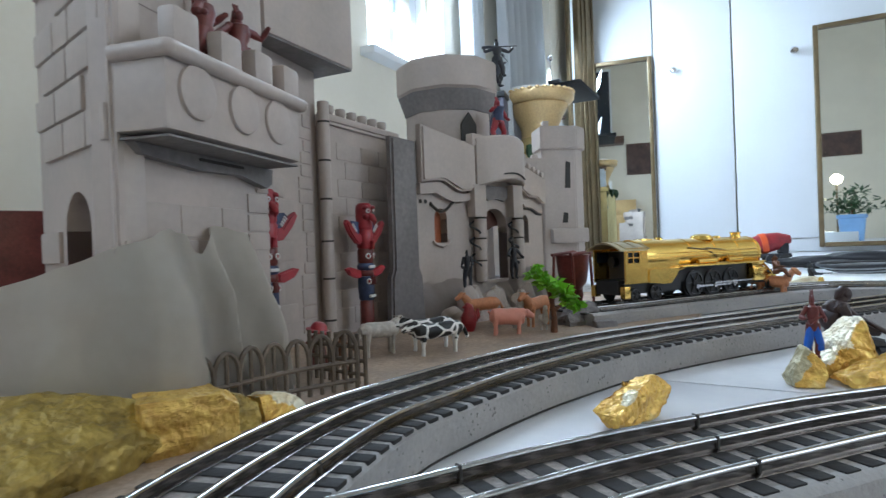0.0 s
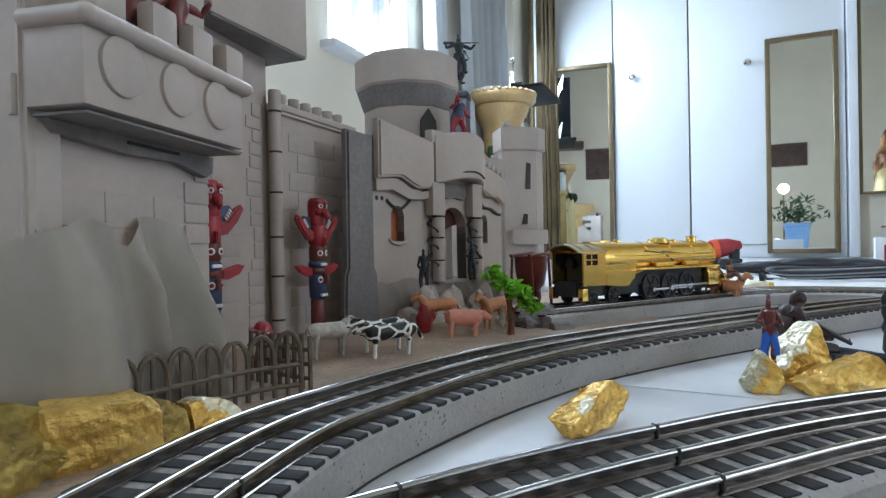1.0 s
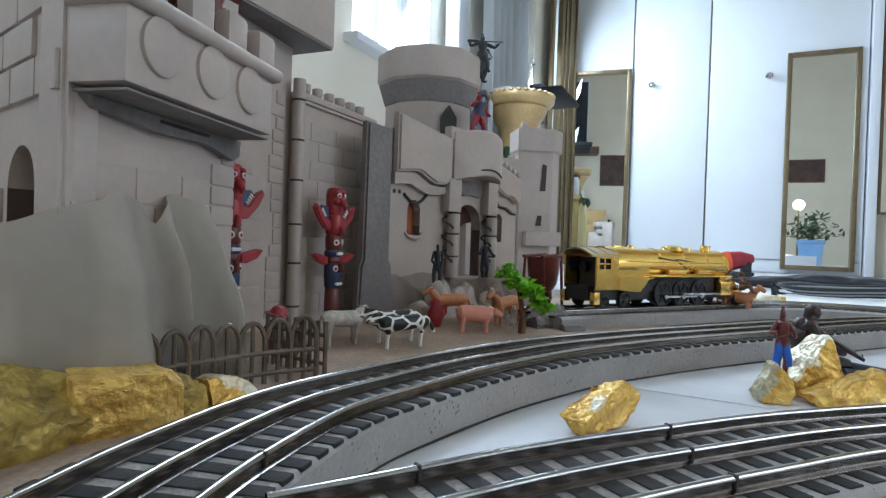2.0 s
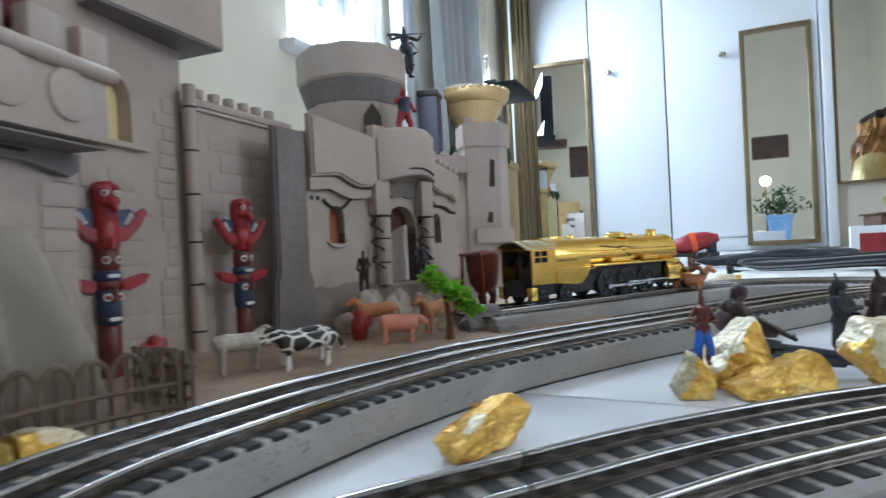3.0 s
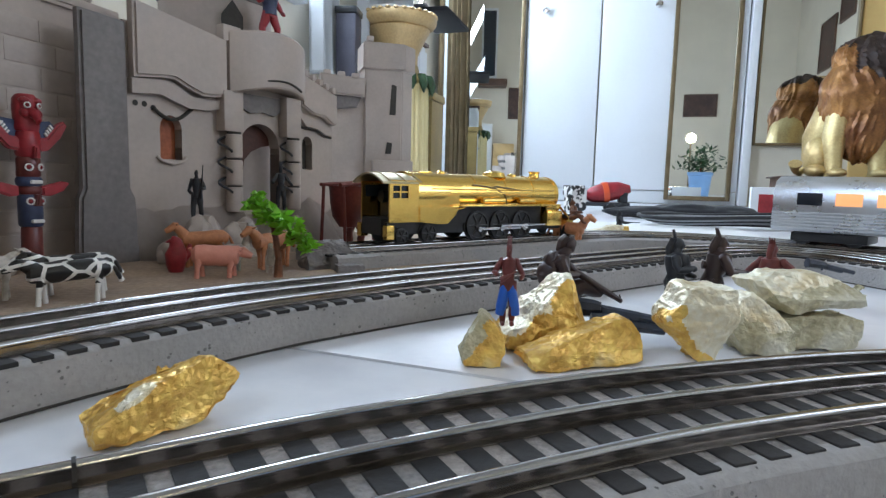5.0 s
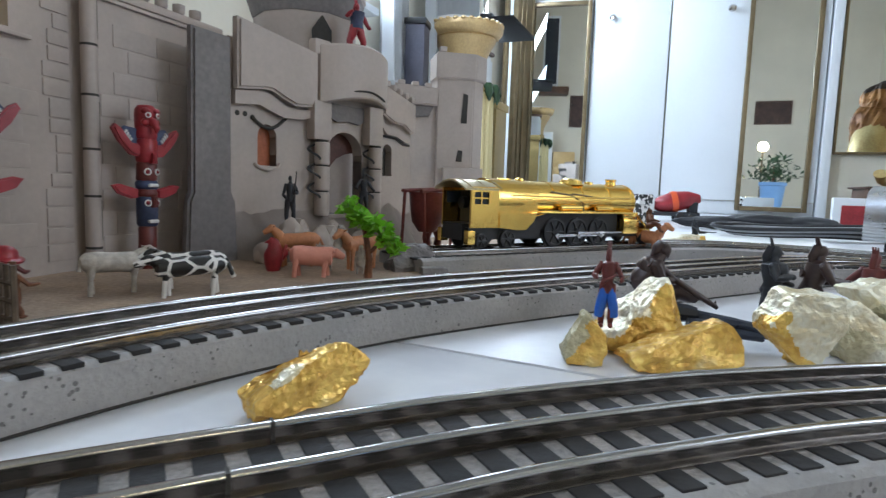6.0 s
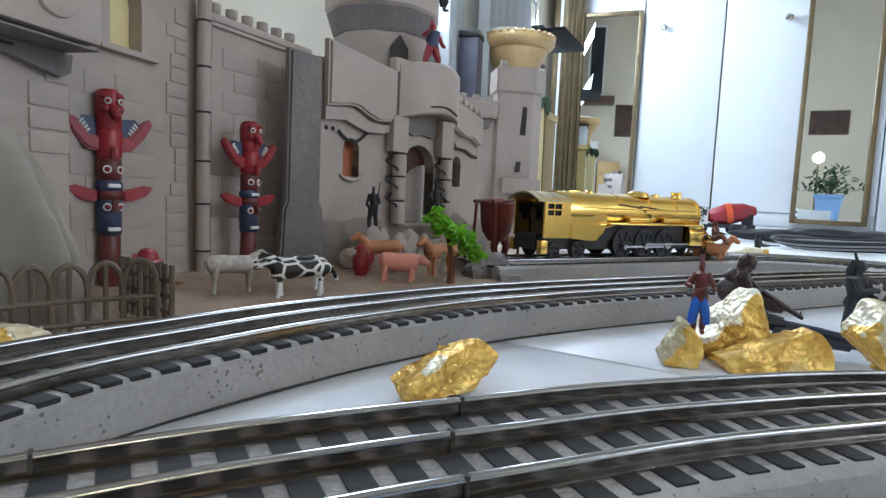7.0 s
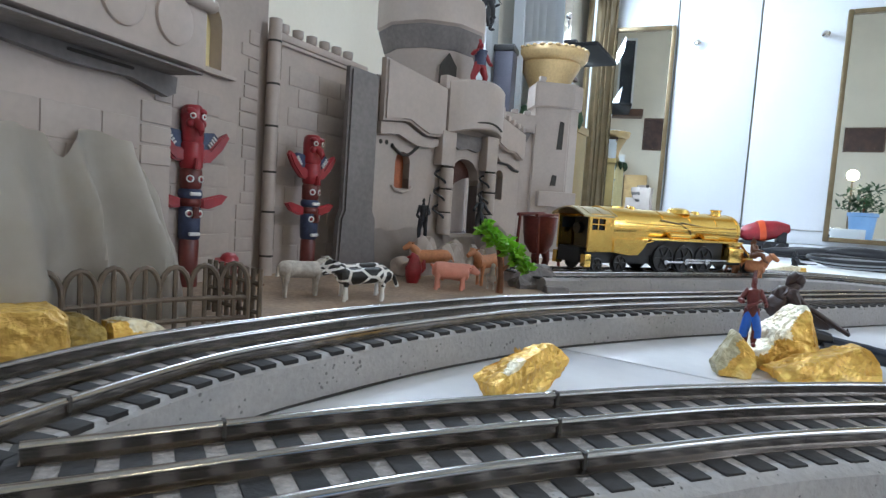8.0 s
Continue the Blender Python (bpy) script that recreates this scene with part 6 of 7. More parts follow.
FACE = math.degrees(math.atan2(0.925, 0.379))
totem("tall red and navy totem pole with outspread wings", (-1.45, 3.63), 1.17, FACE - 12)
totem("red and navy totem pole against the castle wall", (-0.975, 4.54), 1.12, FACE - 6)

# hooped fence in front of the tower
fence = thing("toy_fence", "brown plastic fence of arched hoops", "fence")
FP = [(-1.18, 2.02), (-1.10, 2.14), (-1.03, 2.26), (-0.96, 2.38), (-0.87, 2.50), (-0.73, 2.62), (-0.60, 2.70)]
FL = spline(FP, 0.125)
for i, (a, b) in enumerate(zip(FL, FL[1:])):
    hgt = 0.305 + 0.02 * rng.random()
    mid = (a + b) / 2
    bm = bmesh.new()
    arc = [(0.5 - 0.5 * math.cos(math.pi * k / 8), hgt * (0.66 + 0.34 * math.sin(math.pi * k / 8))) for k in range(9)]
    tube(bm, [(a.x, a.y, 0.02)] + [(a.x + (b.x - a.x) * u, a.y + (b.y - a.y) * u, z) for u, z in arc] + [(b.x, b.y, 0.02)], 0.012, 6)
    part("hoop", bm, "wood_grey", fence)
    bm = bmesh.new()
    tube(bm, [(mid.x, mid.y, 0.02), (mid.x, mid.y, hgt * 0.98)], 0.010, 6)
    part("picket", bm, "wood_grey", fence)
for z in (0.07, 0.165):
    bm = bmesh.new()
    tube(bm, [(p.x, p.y + 0.006 * math.sin(9 * p.x), z) for p in FL], 0.012, 6)
    part("fence_rail", bm, "wood_grey", fence)
# side pen with the red-hatted figure
pen = thing("toy_fence", "brown plastic lattice pen round a figure", "fence")
for k in range(9):
    x, y = -0.97 + 0.046 * k, 2.98 - 0.0285 * k
    bm = bmesh.new()
    tube(bm, [(x, y, 0.02), (x, y, 0.29)], 0.012, 6)
    part("picket", bm, "wood_grey", pen)
for z in (0.08, 0.15, 0.22):
    bm = bmesh.new()
    tube(bm, [(-0.98, 2.985, z), (-0.60, 2.75, z)], 0.011, 6)
    part("fence_rail", bm, "wood_grey", pen)
figure("maroon toy figure inside the little pen", (-1.0, 3.25), 0.25, 200, "maroon", hat=None)
bm = bmesh.new()
lathe(bm, [(0.085, 0.0), (0.088, 0.012), (0.06, 0.02), (0.05, 0.05), (0.03, 0.066), (0.0, 0.068)], 16)
single("toy_hat", bm, "red", "bright red toy hat on the pen's figure", "hat", place((-1.0, 3.25, 0.24), 0, 14, scale=0.9))
figure("brown toy figure crouching behind the fence", (-0.80, 3.02), 0.24, 160, "bark", hat="brim")

# toy tree with hanging leaf fans
tree = thing("toy_tree", "bright green plastic toy tree with a brown trunk", "toy tree", place((0.54, 4.42, 0.024), 0))
bm = bmesh.new()
tube(bm, [(0, 0, 0), (0.005, 0, 0.12), (-0.01, 0, 0.24), (-0.04, 0.0, 0.36)], [0.03, 0.022, 0.02, 0.012], 8)
tube(bm, [(0.0, 0, 0.16), (0.08, 0.0, 0.24), (0.13, 0, 0.27)], [0.016, 0.012, 0.008], 6)
part("trunk", bm, "bark", tree)
TL = random.Random(9)
for cx, cz, w in ((-0.14, 0.46, 0.12), (-0.08, 0.40, 0.15), (0.0, 0.36, 0.15), (0.07, 0.32, 0.14), (0.13, 0.26, 0.13), (0.19, 0.2, 0.12), (-0.12, 0.50, 0.08)):
    bm = bmesh.new()
    for k in range(44):
        a, e = TL.uniform(0, 6.28), TL.uniform(-0.4, 0.7)
        c = V(cx + TL.uniform(-0.3, 0.3) * w, TL.uniform(-0.5, 0.5) * w, cz + TL.uniform(-0.3, 0.3) * w)
        d = V(math.cos(a) * math.cos(e), math.sin(a) * math.cos(e), math.sin(e)) * w * 0.46
        s = d.cross(V(TL.uniform(-1, 1), TL.uniform(-1, 1), 0.6)).normalized() * w * 0.2
        vs = [bm.verts.new(q) for q in (c, c + d * 0.5 + s + V(0, 0, 0.01), c + d * 1.15, c + d * 0.5 - s + V(0, 0, 0.01))]
        bm.faces.new(vs)
    bmesh.ops.solidify(bm, geom=bm.faces[:], thickness=0.008)
    part("leaf_clump", bm, "green", tree)

broken_rock("dark grey toy boulder beside the siding's end", (0.80, 4.86), (0.36, 0.2, 0.22), 30, 51, [((0, 0, 1), (-0.5, 0, 0.6)), FRONT], "stone_dark", "boulders")
broken_rock("low dark grey boulder at the track's end", (0.98, 4.66), (0.2, 0.12, 0.08), 20, 53, [FRONT], "stone_dark", "boulders")

for q, size, turn, seed in (((-0.10, 5.22), (0.30, 0.16, 0.36), 52, 61), ((0.12, 5.42), (0.26, 0.15, 0.30), 50, 63), ((0.36, 5.72), (0.26, 0.15, 0.24), 55, 65)):
    broken_rock("pale moulded boulder at the gatehouse's foot", q, size, turn, seed, [((0.1, 0, 1), (0.5, -0.2, 0.45)), ((-0.1, 0, 1), (-0.55, -0.2, 0.5)), FRONT], "stone", "boulders", rough=0.6)

# maroon pot hung in a wire stand between gatehouse and siding
stand = thing("pot_stand", "maroon wire stand holding a hanging cauldron", "stand", place((0.90, 5.92, 0.024), 58))
for x in (-0.22, 0.22):
    for y in (-0.1, 0.1):
        bm = bmesh.new()
        tube(bm, [(x, y * 1.3, 0), (x, y, 0.58)], 0.016, 6)
        part("leg", bm, "maroon", stand)
for y in (-0.1, 0.1):
    bm = bmesh.new()
    tube(bm, [(-0.26, y, 0.58), (0.26, y, 0.6)], 0.018, 6)
    part("top_bar", bm, "maroon", stand)
bm = bmesh.new()
lathe(bm, [(0.0, 0.2), (0.08, 0.21), (0.14, 0.3), (0.16, 0.42), (0.17, 0.55), (0.18, 0.57), (0.15, 0.57), (0.13, 0.4), (0.0, 0.3)], 20)
part("cauldron", bm, "maroon", stand)
figure("maroon toy figure behind the stand", (0.95, 6.22), 0.58, 210, "maroon", hat="feather", stride=0.02, arms=((0.12, -0.2, 0.5), (-0.12, -0.2, 0.5)))

# figures of the battle scene
figure("painted toy brave in brown and blue with folded arms", (1.675, 2.85), 0.335, -10, "maroon", arms=((0.2, -0.3, 0.58), (-0.2, -0.3, 0.62)), gun=((-0.14, -0.2, 0.55), (0.12, -0.24, 0.66)), stride=0.0, z=0.1, slim=0.68)
bm = bmesh.new()
for s in (-1, 1):
    tube(bm, [(s * 0.010, -0.004, 0.185), (s * 0.018, -0.008, 0.14), (s * 0.027, -0.01, 0.09), (s * 0.033, -0.006, 0.05)], [0.019, 0.022, 0.023, 0.019], 14)
single("toy_trousers", bm, "blue", "glossy blue leggings of the painted figure", "toy figure", place((1.675, 2.85, 0.1), -10, scale=0.9), "toy figures on the layout")
gunman("dark brown toy gunman kneeling behind the gold rocks", (1.985, 3.17), 0.42, -6)
figure("dark toy scout behind the pale rock", (2.54, 3.20), 0.44, 60, "charcoal", arms=((0.12, -0.35, 0.55), (-0.1, -0.35, 0.66)), stride=0.03, z=0.0)
figure("dark toy rifleman aiming over the pale rock", (2.72, 3.20), 0.45, 75, "bronze", arms=((0.12, -0.5, 0.56), (-0.08, -0.6, 0.6)), gun=((0.02, 0.1, 0.66), (0.04, -0.52, 0.56)), stride=0.06, z=0.0, bend=0.06)
figure("maroon toy figure crouched behind the slab", (3.01, 3.22), 0.40, 120, "maroon", seat=True, z=0.10, hat="feather", bend=0.08)


def rifle(label, at, length, turn, tilt, z):
    bm = bmesh.new()
    tube(bm, [(-0.5, 0, -0.03), (-0.2, 0, 0.01), (-0.12, 0, 0.02)], [0.11, 0.09, 0.07], 8)
    tube(bm, [(-0.15, 0, 0.02), (0.5, 0, 0.03)], 0.045, 8)
    tube(bm, [(-0.1, 0, 0.0), (0.25, 0, 0.01)], 0.065, 8)
    tube(bm, [(-0.14, 0, 0.0), (-0.16, 0, -0.1)], [0.03, 0.02], 6)
    for v in bm.verts:
        v.co *= length
    return single("toy_rifle", bm, "gunblue", label, "toy gun", place((at[0], at[1], z), turn, tilt), "toy guns")


rifle("blue-black toy rifle lying between the rocks", (2.16, 2.99), 0.42, -24, 8, 0.115)
rifle("blue-black toy rifle lying across the floor", (2.26, 2.94), 0.40, -10, 6, 0.07)
rifle("dark toy pistol lying on the slab", (3.16, 3.02), 0.21, -8, 14, 0.315)
figure("dark toy archer on a ledge of the gatehouse", (-0.16, 5.14), 0.38, 20, "charcoal", arms=((0.14, -0.3, 0.6), (-0.12, -0.2, 0.5)), gun=((0.1, -0.1, 0.4), (0.16, -0.15, 1.05)), z=0.33, hat=None, stride=0.03, slim=0.7)
figure("dark toy guard inside the gateway", (0.30, 6.02), 0.42, 25, "charcoal", z=0.36, stride=0.02, slim=0.65)
PX = FC @ V(0.98 * DM, -0.02 * DM, 1.865 * DM) / DM
figure("toy warrior in red and navy on the gatehouse roof", (PX.x, PX.y), 0.46, 40, "red", z=1.86, arms=((0.25, -0.2, 0.5), (-0.2, -0.3, 0.75)), hat="feather")
bm = bmesh.new()
tube(bm, [(0, 0, 0.215), (0, 0, 0.28), (0, 0, 0.36)], [0.063, 0.06, 0.075], 10)
single("toy_cloak", bm, "navy", "navy cloak on the roof warrior", "toy figure", place((PX.x, PX.y, 1.86), 40), "toy figures on the layout")
for k, (dx, dy) in enumerate(((0.25, -0.55), (0.55, -0.35))):
    q = KEEP @ V(dx * DM, dy * DM, 0) / DM
    figure("dark toy archer on top of the keep", (q.x, q.y), 0.42, 20 + 60 * k, "charcoal", z=2.645, arms=((0.4, -0.3, 0.75), (-0.4, -0.2, 0.7)), gun=((-0.5, -0.2, 0.7), (0.5, -0.2, 0.8)))
for q, tt in ((TA @ V(-0.62 * DM, -0.10 * DM, 0) / DM, 100), (TA @ V(-0.36 * DM, -0.10 * DM, 0) / DM, 60)):
    figure("dark red toy guard behind the balcony's battlements", (q.x, q.y), 0.42, tt, "maroon", z=1.50, arms=((0.3, -0.3, 0.8), (-0.3, -0.2, 0.6)))
# horse and rider before the engine, and small riflemen behind it
animal("toy_horse", "tan toy horse before the locomotive's front", (3.02, 6.22), 150, 0.42, 0.36, "tan", neck=(0.46, 0.95), girth=0.16, group="toy horses", z=0.0)
figure("brown toy rider seated on the tan horse", (3.05, 6.2), 0.30, 60, "bark", seat=True, z=0.28)
figure("small dark toy rifleman on the far floor", (4.10, 7.55), 0.36, 80, "charcoal", z=0.0, gun=((0, -0.1, 0.6), (0.1, -0.7, 0.6)))

# far floor and room things ---------------------------------------------------------------
# lion statue on a low chest
LIO = axes((16.27, 18.03, 1.12), (WD.x, WD.y), (-WN.x, -WN.y))
bm = bmesh.new()
# haunches, hind paw and tail, then the forelegs
tube(bm, [(-0.85, 0.75, 0.5), (-0.75, 0.7, 1.2), (-0.5, 0.4, 2.0), (-0.1, 0.1, 2.7)], [0.5, 0.66, 0.7, 0.6], 20)
blob(bm, (-0.98, 0.35, 0.66), (0.44, 0.55, 0.72), sub=4)
blob(bm, (-1.15, -0.15, 0.2), (0.32, 0.5, 0.2), sub=3)
tube(bm, [(-1.2, 0.5, 0.35), (-1.5, 0.3, 0.12), (-1.7, 0.0, 0.2), (-1.75, -0.2, 0.42)], [0.12, 0.1, 0.1, 0.2], 12)
for x in (-0.78, 0.40):
    tube(bm, [(x * 0.8, -0.25, 1.9), (x, -0.42, 1.2), (x, -0.5, 0.6), (x + 0.02, -0.52, 0.2), (x + 0.02, -0.55, 0.0)], [0.4, 0.34, 0.25, 0.23, 0.26], 16)
    blob(bm, (x + 0.06, -0.72, 0.13), (0.28, 0.36, 0.15), sub=3)
body_faces = len(bm.faces)
mane0 = len(bm.verts)
blob(bm, (-0.05, -0.05, 2.55), (1.16, 0.95, 1.35), sub=5)
blob(bm, (0.05, -0.35, 1.45), (0.80, 0.62, 1.0), sub=5)
blob(bm, (0.05, 0, 3.55), (0.98, 0.85, 0.88), sub=5)
# the mane falls in thick waving strands
bm.verts.ensure_lookup_table()
for v in bm.verts[mane0:]:
    c = v.co.copy()
    u = V(c.x, c.y + 0.1, 0.25 * (c.z - 2.5)).normalized()
    a = math.atan2(c.y + 0.1, c.x) * 2.2 + 0.4 * math.sin(c.z * 2.0)
    strand = abs(noise.noise(V(a * 2.4, 1.0, c.z * 0.9)))
    v.co += u * (0.18 * strand + 0.12 * noise.noise(V(a, 4.0, c.z * 1.8)) + 0.05 * noise.noise(V(a * 5, 2.0, c.z * 2.4)) - 0.05)
mane_faces = len(bm.faces)
# head in profile: brow, open muzzle, jaw, nose, cheeks, teeth
face0 = len(bm.verts)
blob(bm, (0.55, -0.1, 3.90), (0.50, 0.52, 0.48), sub=4)
tube(bm, [(0.6, -0.12, 3.96), (0.85, -0.12, 4.02), (1.12, -0.12, 3.98), (1.30, -0.12, 3.93), (1.38, -0.12, 3.90)], [0.44, 0.38, 0.33, 0.29, 0.16], 20)
tube(bm, [(0.55, -0.12, 3.42), (0.85, -0.12, 3.22), (1.08, -0.12, 3.12), (1.24, -0.12, 3.13), (1.32, -0.12, 3.16)], [0.34, 0.28, 0.23, 0.21, 0.1], 18)
for y in (-0.38, 0.14):
    blob(bm, (0.92, y, 4.26), (0.2, 0.12, 0.1), sub=2)
    blob(bm, (1.20, y * 0.85, 3.78), (0.24, 0.17, 0.17), sub=3)
    blob(bm, (0.70, y * 1.1, 3.52), (0.22, 0.16, 0.26), sub=3)
bm.verts.ensure_lookup_table()
for v in bm.verts[face0:]:
    v.co += V(0.12 + 0.04 * noise.noise(v.co * 3), 0.0, 0.04 * noise.noise(v.co * 3 + V(5, 0, 0)))
skin_faces = len(bm.faces)
# dark nose, mouth and chin
blob(bm, (1.48, -0.12, 4.08), (0.15, 0.2, 0.12), sub=3)
blob(bm, (0.92, -0.12, 3.56), (0.30, 0.24, 0.26), sub=3)
blob(bm, (1.34, -0.12, 2.98), (0.2, 0.2, 0.12), sub=3)
dark_faces = len(bm.faces)
for y in (-0.33, 0.08):
    tube(bm, [(1.39, y, 3.70), (1.40, y, 3.44)], [0.06, 0.012], 8)
    tube(bm, [(1.32, y, 3.24), (1.34, y, 3.46)], [0.055, 0.012], 8)
face_faces = len(bm.faces)
for x, y in ((0.30, -0.66), (0.30, 0.5)):
    blob(bm, (x, y, 4.2), (0.14, 0.1, 0.15), sub=3)
bm.faces.ensure_lookup_table()
for i, f in enumerate(bm.faces):
    c = f.calc_center_median()
    f.material_index = 1 if body_faces <= i < mane_faces else 0
    if f.material_index and (c.z + 0.45 * noise.noise(c * 1.7) > 3.95 or (c.x > -0.45 and c.z + 0.5 * noise.noise(c * 2.2) > 3.15 and c.y < 0.2)):
        f.material_index = 2
    if skin_faces <= i < dark_faces or i >= face_faces:
        f.material_index = 2
lion = single("lion_statue", bm, "lion_gold", "large gilded lion statue with a brown mane and open mouth", "statue", LIO)
lion.data.materials.append(M["lion_mane"])
lion.data.materials.append(M["lion_dark"])
bm = bmesh.new()
box(bm, (-2.2, -1.0, 0.0), (2.2, 1.0, 1.06), 0.05)
box(bm, (-2.3, -1.1, 1.06), (2.3, 1.1, 1.119), 0.02)
single("low_chest", bm, "walnut", "low dark wooden chest under the lion statue", "chest", axes((16.27, 18.03, 0.0), (WD.x, WD.y), (-WN.x, -WN.y)))

# gilded pedestal: a fluted yellow column with a collar of leaves that carries a wide bowl
urn = thing("pedestal_urn", "gilded bowl on a fluted yellow pedestal with green leaves", "urn", place((1.65, 18.0, 0.0)))
bm = bmesh.new()
lathe(bm, [(0.0, 3.9), (0.56, 3.9), (0.56, 4.2), (0.62, 4.35), (0.74, 4.6), (0.86, 4.80), (0.90, 4.90), (0.88, 4.94), (1.0, 4.98), (1.08, 5.08), (1.09, 5.18), (1.06, 5.28), (0.98, 5.31), (0.9, 5.2), (0.7, 4.9), (0.0, 4.7)], 40)
bowl = part("bowl", bm, "urn_pale", urn, "gilded flaring bowl")
for k in range(30):
    a = 2 * math.pi * k / 30
    bm = bmesh.new()
    blob(bm, (1.045 * math.cos(a), 1.045 * math.sin(a), 5.28), (0.085, 0.085, 0.055), sub=1)
    part("rim_bead", bm, "urn_pale", bowl)
bm = bmesh.new()
rings = []
for r, z in ((0.86, 0.3), (0.85, 1.2), (0.84, 2.2), (0.82, 3.4)):
    rings.append([bm.verts.new(((r + 0.07 * abs(math.cos(math.pi * 28 * k / 224))) * math.cos(2 * math.pi * k / 224), (r + 0.07 * abs(math.cos(math.pi * 28 * k / 224))) * math.sin(2 * math.pi * k / 224), z)) for k in range(224)])
for r0, r1 in zip(rings, rings[1:]):
    for k in range(224):
        bm.faces.new((r0[k], r0[(k + 1) % 224], r1[(k + 1) % 224], r1[k]))
part("shaft", bm, "pane_yellow", urn, "fluted yellow shaft")
bm = bmesh.new()
lathe(bm, [(1.05, 0.0), (1.05, 0.2), (0.95, 0.32), (0.0, 0.32)], 28)
part("base", bm, "urn", urn)
bm = bmesh.new()
lathe(bm, [(0.0, 3.35), (0.88, 3.35), (0.92, 3.45), (0.80, 3.6), (0.62, 3.75), (0.58, 3.92), (0.0, 3.92)], 28)
part("neck", bm, "urn", urn)
for k in range(16):
    a = 2 * math.pi * k / 16
    bm = bmesh.new()
    tube(bm, [(r * math.cos(a), r * math.sin(a), z) for r, z in ((0.80, 3.62), (0.93, 3.55), (0.99, 3.36), (1.0, 3.12 + 0.06 * (k % 2)))], [0.05, 0.13, 0.12, 0.02], 8)
    part("leaf", bm, "plant", urn, "dark green leaf")
bm = bmesh.new()
lathe(bm, [(0.0, 4.75), (0.6, 4.8), (0.76, 5.1), (0.80, 5.42), (0.76, 5.42), (0.66, 5.05), (0.0, 4.95)], 28, Matrix.Translation((-0.2, 0, 0)))
single("white_bowl", bm, "white", "white glass bowl resting in the gilded urn", "bowl", place((1.65, 18.0, 0.0)))
bm = bmesh.new()
box(bm, (-0.25, -0.3, 0.0), (0.25, 0.3, 4.72), 0.03)
tall = thing("storage_box", "tall dark navy box standing behind the toy castle", "box", place((0.35, 16.0, 0.0), -12))
part("body", bm, "navy_dull", tall)
bm = bmesh.new()
box(bm, (-0.28, -0.33, 4.722), (0.28, 0.33, 4.88), 0.03)
part("lid", bm, "black", tall, "black lid")
# black stand with a flat board before the window wall
desk = thing("black_stand", "black stand with a flat board before the window", "stand", axes((CORNER.x, CORNER.y, 0), (LD.x, LD.y), (LN.x, LN.y)))
bm = bmesh.new()
box(bm, (4.4, 0.85, 6.0), (7.2, 2.12, 6.13), 0.03)
part("board", bm, "board_black", desk)
bm = bmesh.new()
cyl(bm, (6.9, 1.05, 0.05), (6.9, 1.05, 5.98), 0.09, 12)
lathe(bm, [(0.5, 0.0), (0.5, 0.06), (0.1, 0.1), (0.0, 0.1)], 20, Matrix.Translation((6.9, 1.05, 0.0)))
part("post", bm, "black", desk)
bm = bmesh.new()
box(bm, (6.85, 0.98, 6.13), (7.15, 1.4, 6.26), 0.03)
part("switch_box", bm, "black", desk)
bm = bmesh.new()
tube(bm, [(7.05, 1.12, 6.2), (7.05, 1.06, 6.95)], 0.022, 8)
rod = part("rod", bm, "steel", desk, "thin metal rod")
bm = bmesh.new()
blob(bm, (7.05, 1.06, 7.02), (0.1, 0.1, 0.1), sub=2)
part("ball", bm, "chrome", rod, "round bright ball")
# red cement mixer truck
mix = thing("toy_mixer_truck", "red toy cement mixer truck with a dark chassis", "toy truck", place((7.0, 15.4, 0.0), -10))
bm = bmesh.new()
tube(bm, [(-0.50, 0, 0.40), (-0.35, 0, 0.42), (0.0, 0, 0.50), (0.35, 0, 0.56), (0.62, 0, 0.60)], [0.1, 0.2, 0.26, 0.22, 0.1], 18)
part("drum", bm, "red", mix, "glossy red mixing drum")
bm = bmesh.new()
tube(bm, [(-0.08, 0, 0.485), (0.06, 0, 0.51)], 0.267, 18)
part("drum_band", bm, "orange", mix)
bm = bmesh.new()
box(bm, (-0.62, -0.2, 0.14), (0.6, 0.2, 0.24), 0.02)
box(bm, (0.35, -0.16, 0.24), (0.55, 0.16, 0.5), 0.02)
part("chassis", bm, "charcoal", mix)
bm = bmesh.new()
prism(bm, [(-0.78, 0.14), (-0.5, 0.14), (-0.5, 0.55), (-0.7, 0.55), (-0.78, 0.38)], -0.2, 0.2, bevel=0.02)
part("cab", bm, "white", mix)
for x in (-0.62, 0.12, 0.42):
    for s in (-1, 1):
        bm = bmesh.new()
        cyl(bm, (x, s * 0.14, 0.12), (x, s * 0.24, 0.12), 0.12, 16, 0.02)
        part("wheel", bm, "black", mix)

# spotted toy tower block beside the truck
bm = bmesh.new()
box(bm, (-0.16, -0.16, 0.0), (0.16, 0.16, 0.42), 0.03)
box(bm, (-0.2, -0.18, 0.42), (0.2, 0.18, 0.66), 0.04)
single("toy_block", bm, "spots", "white toy block with black spots", "toy", place((5.75, 14.2, 0.0), 20))


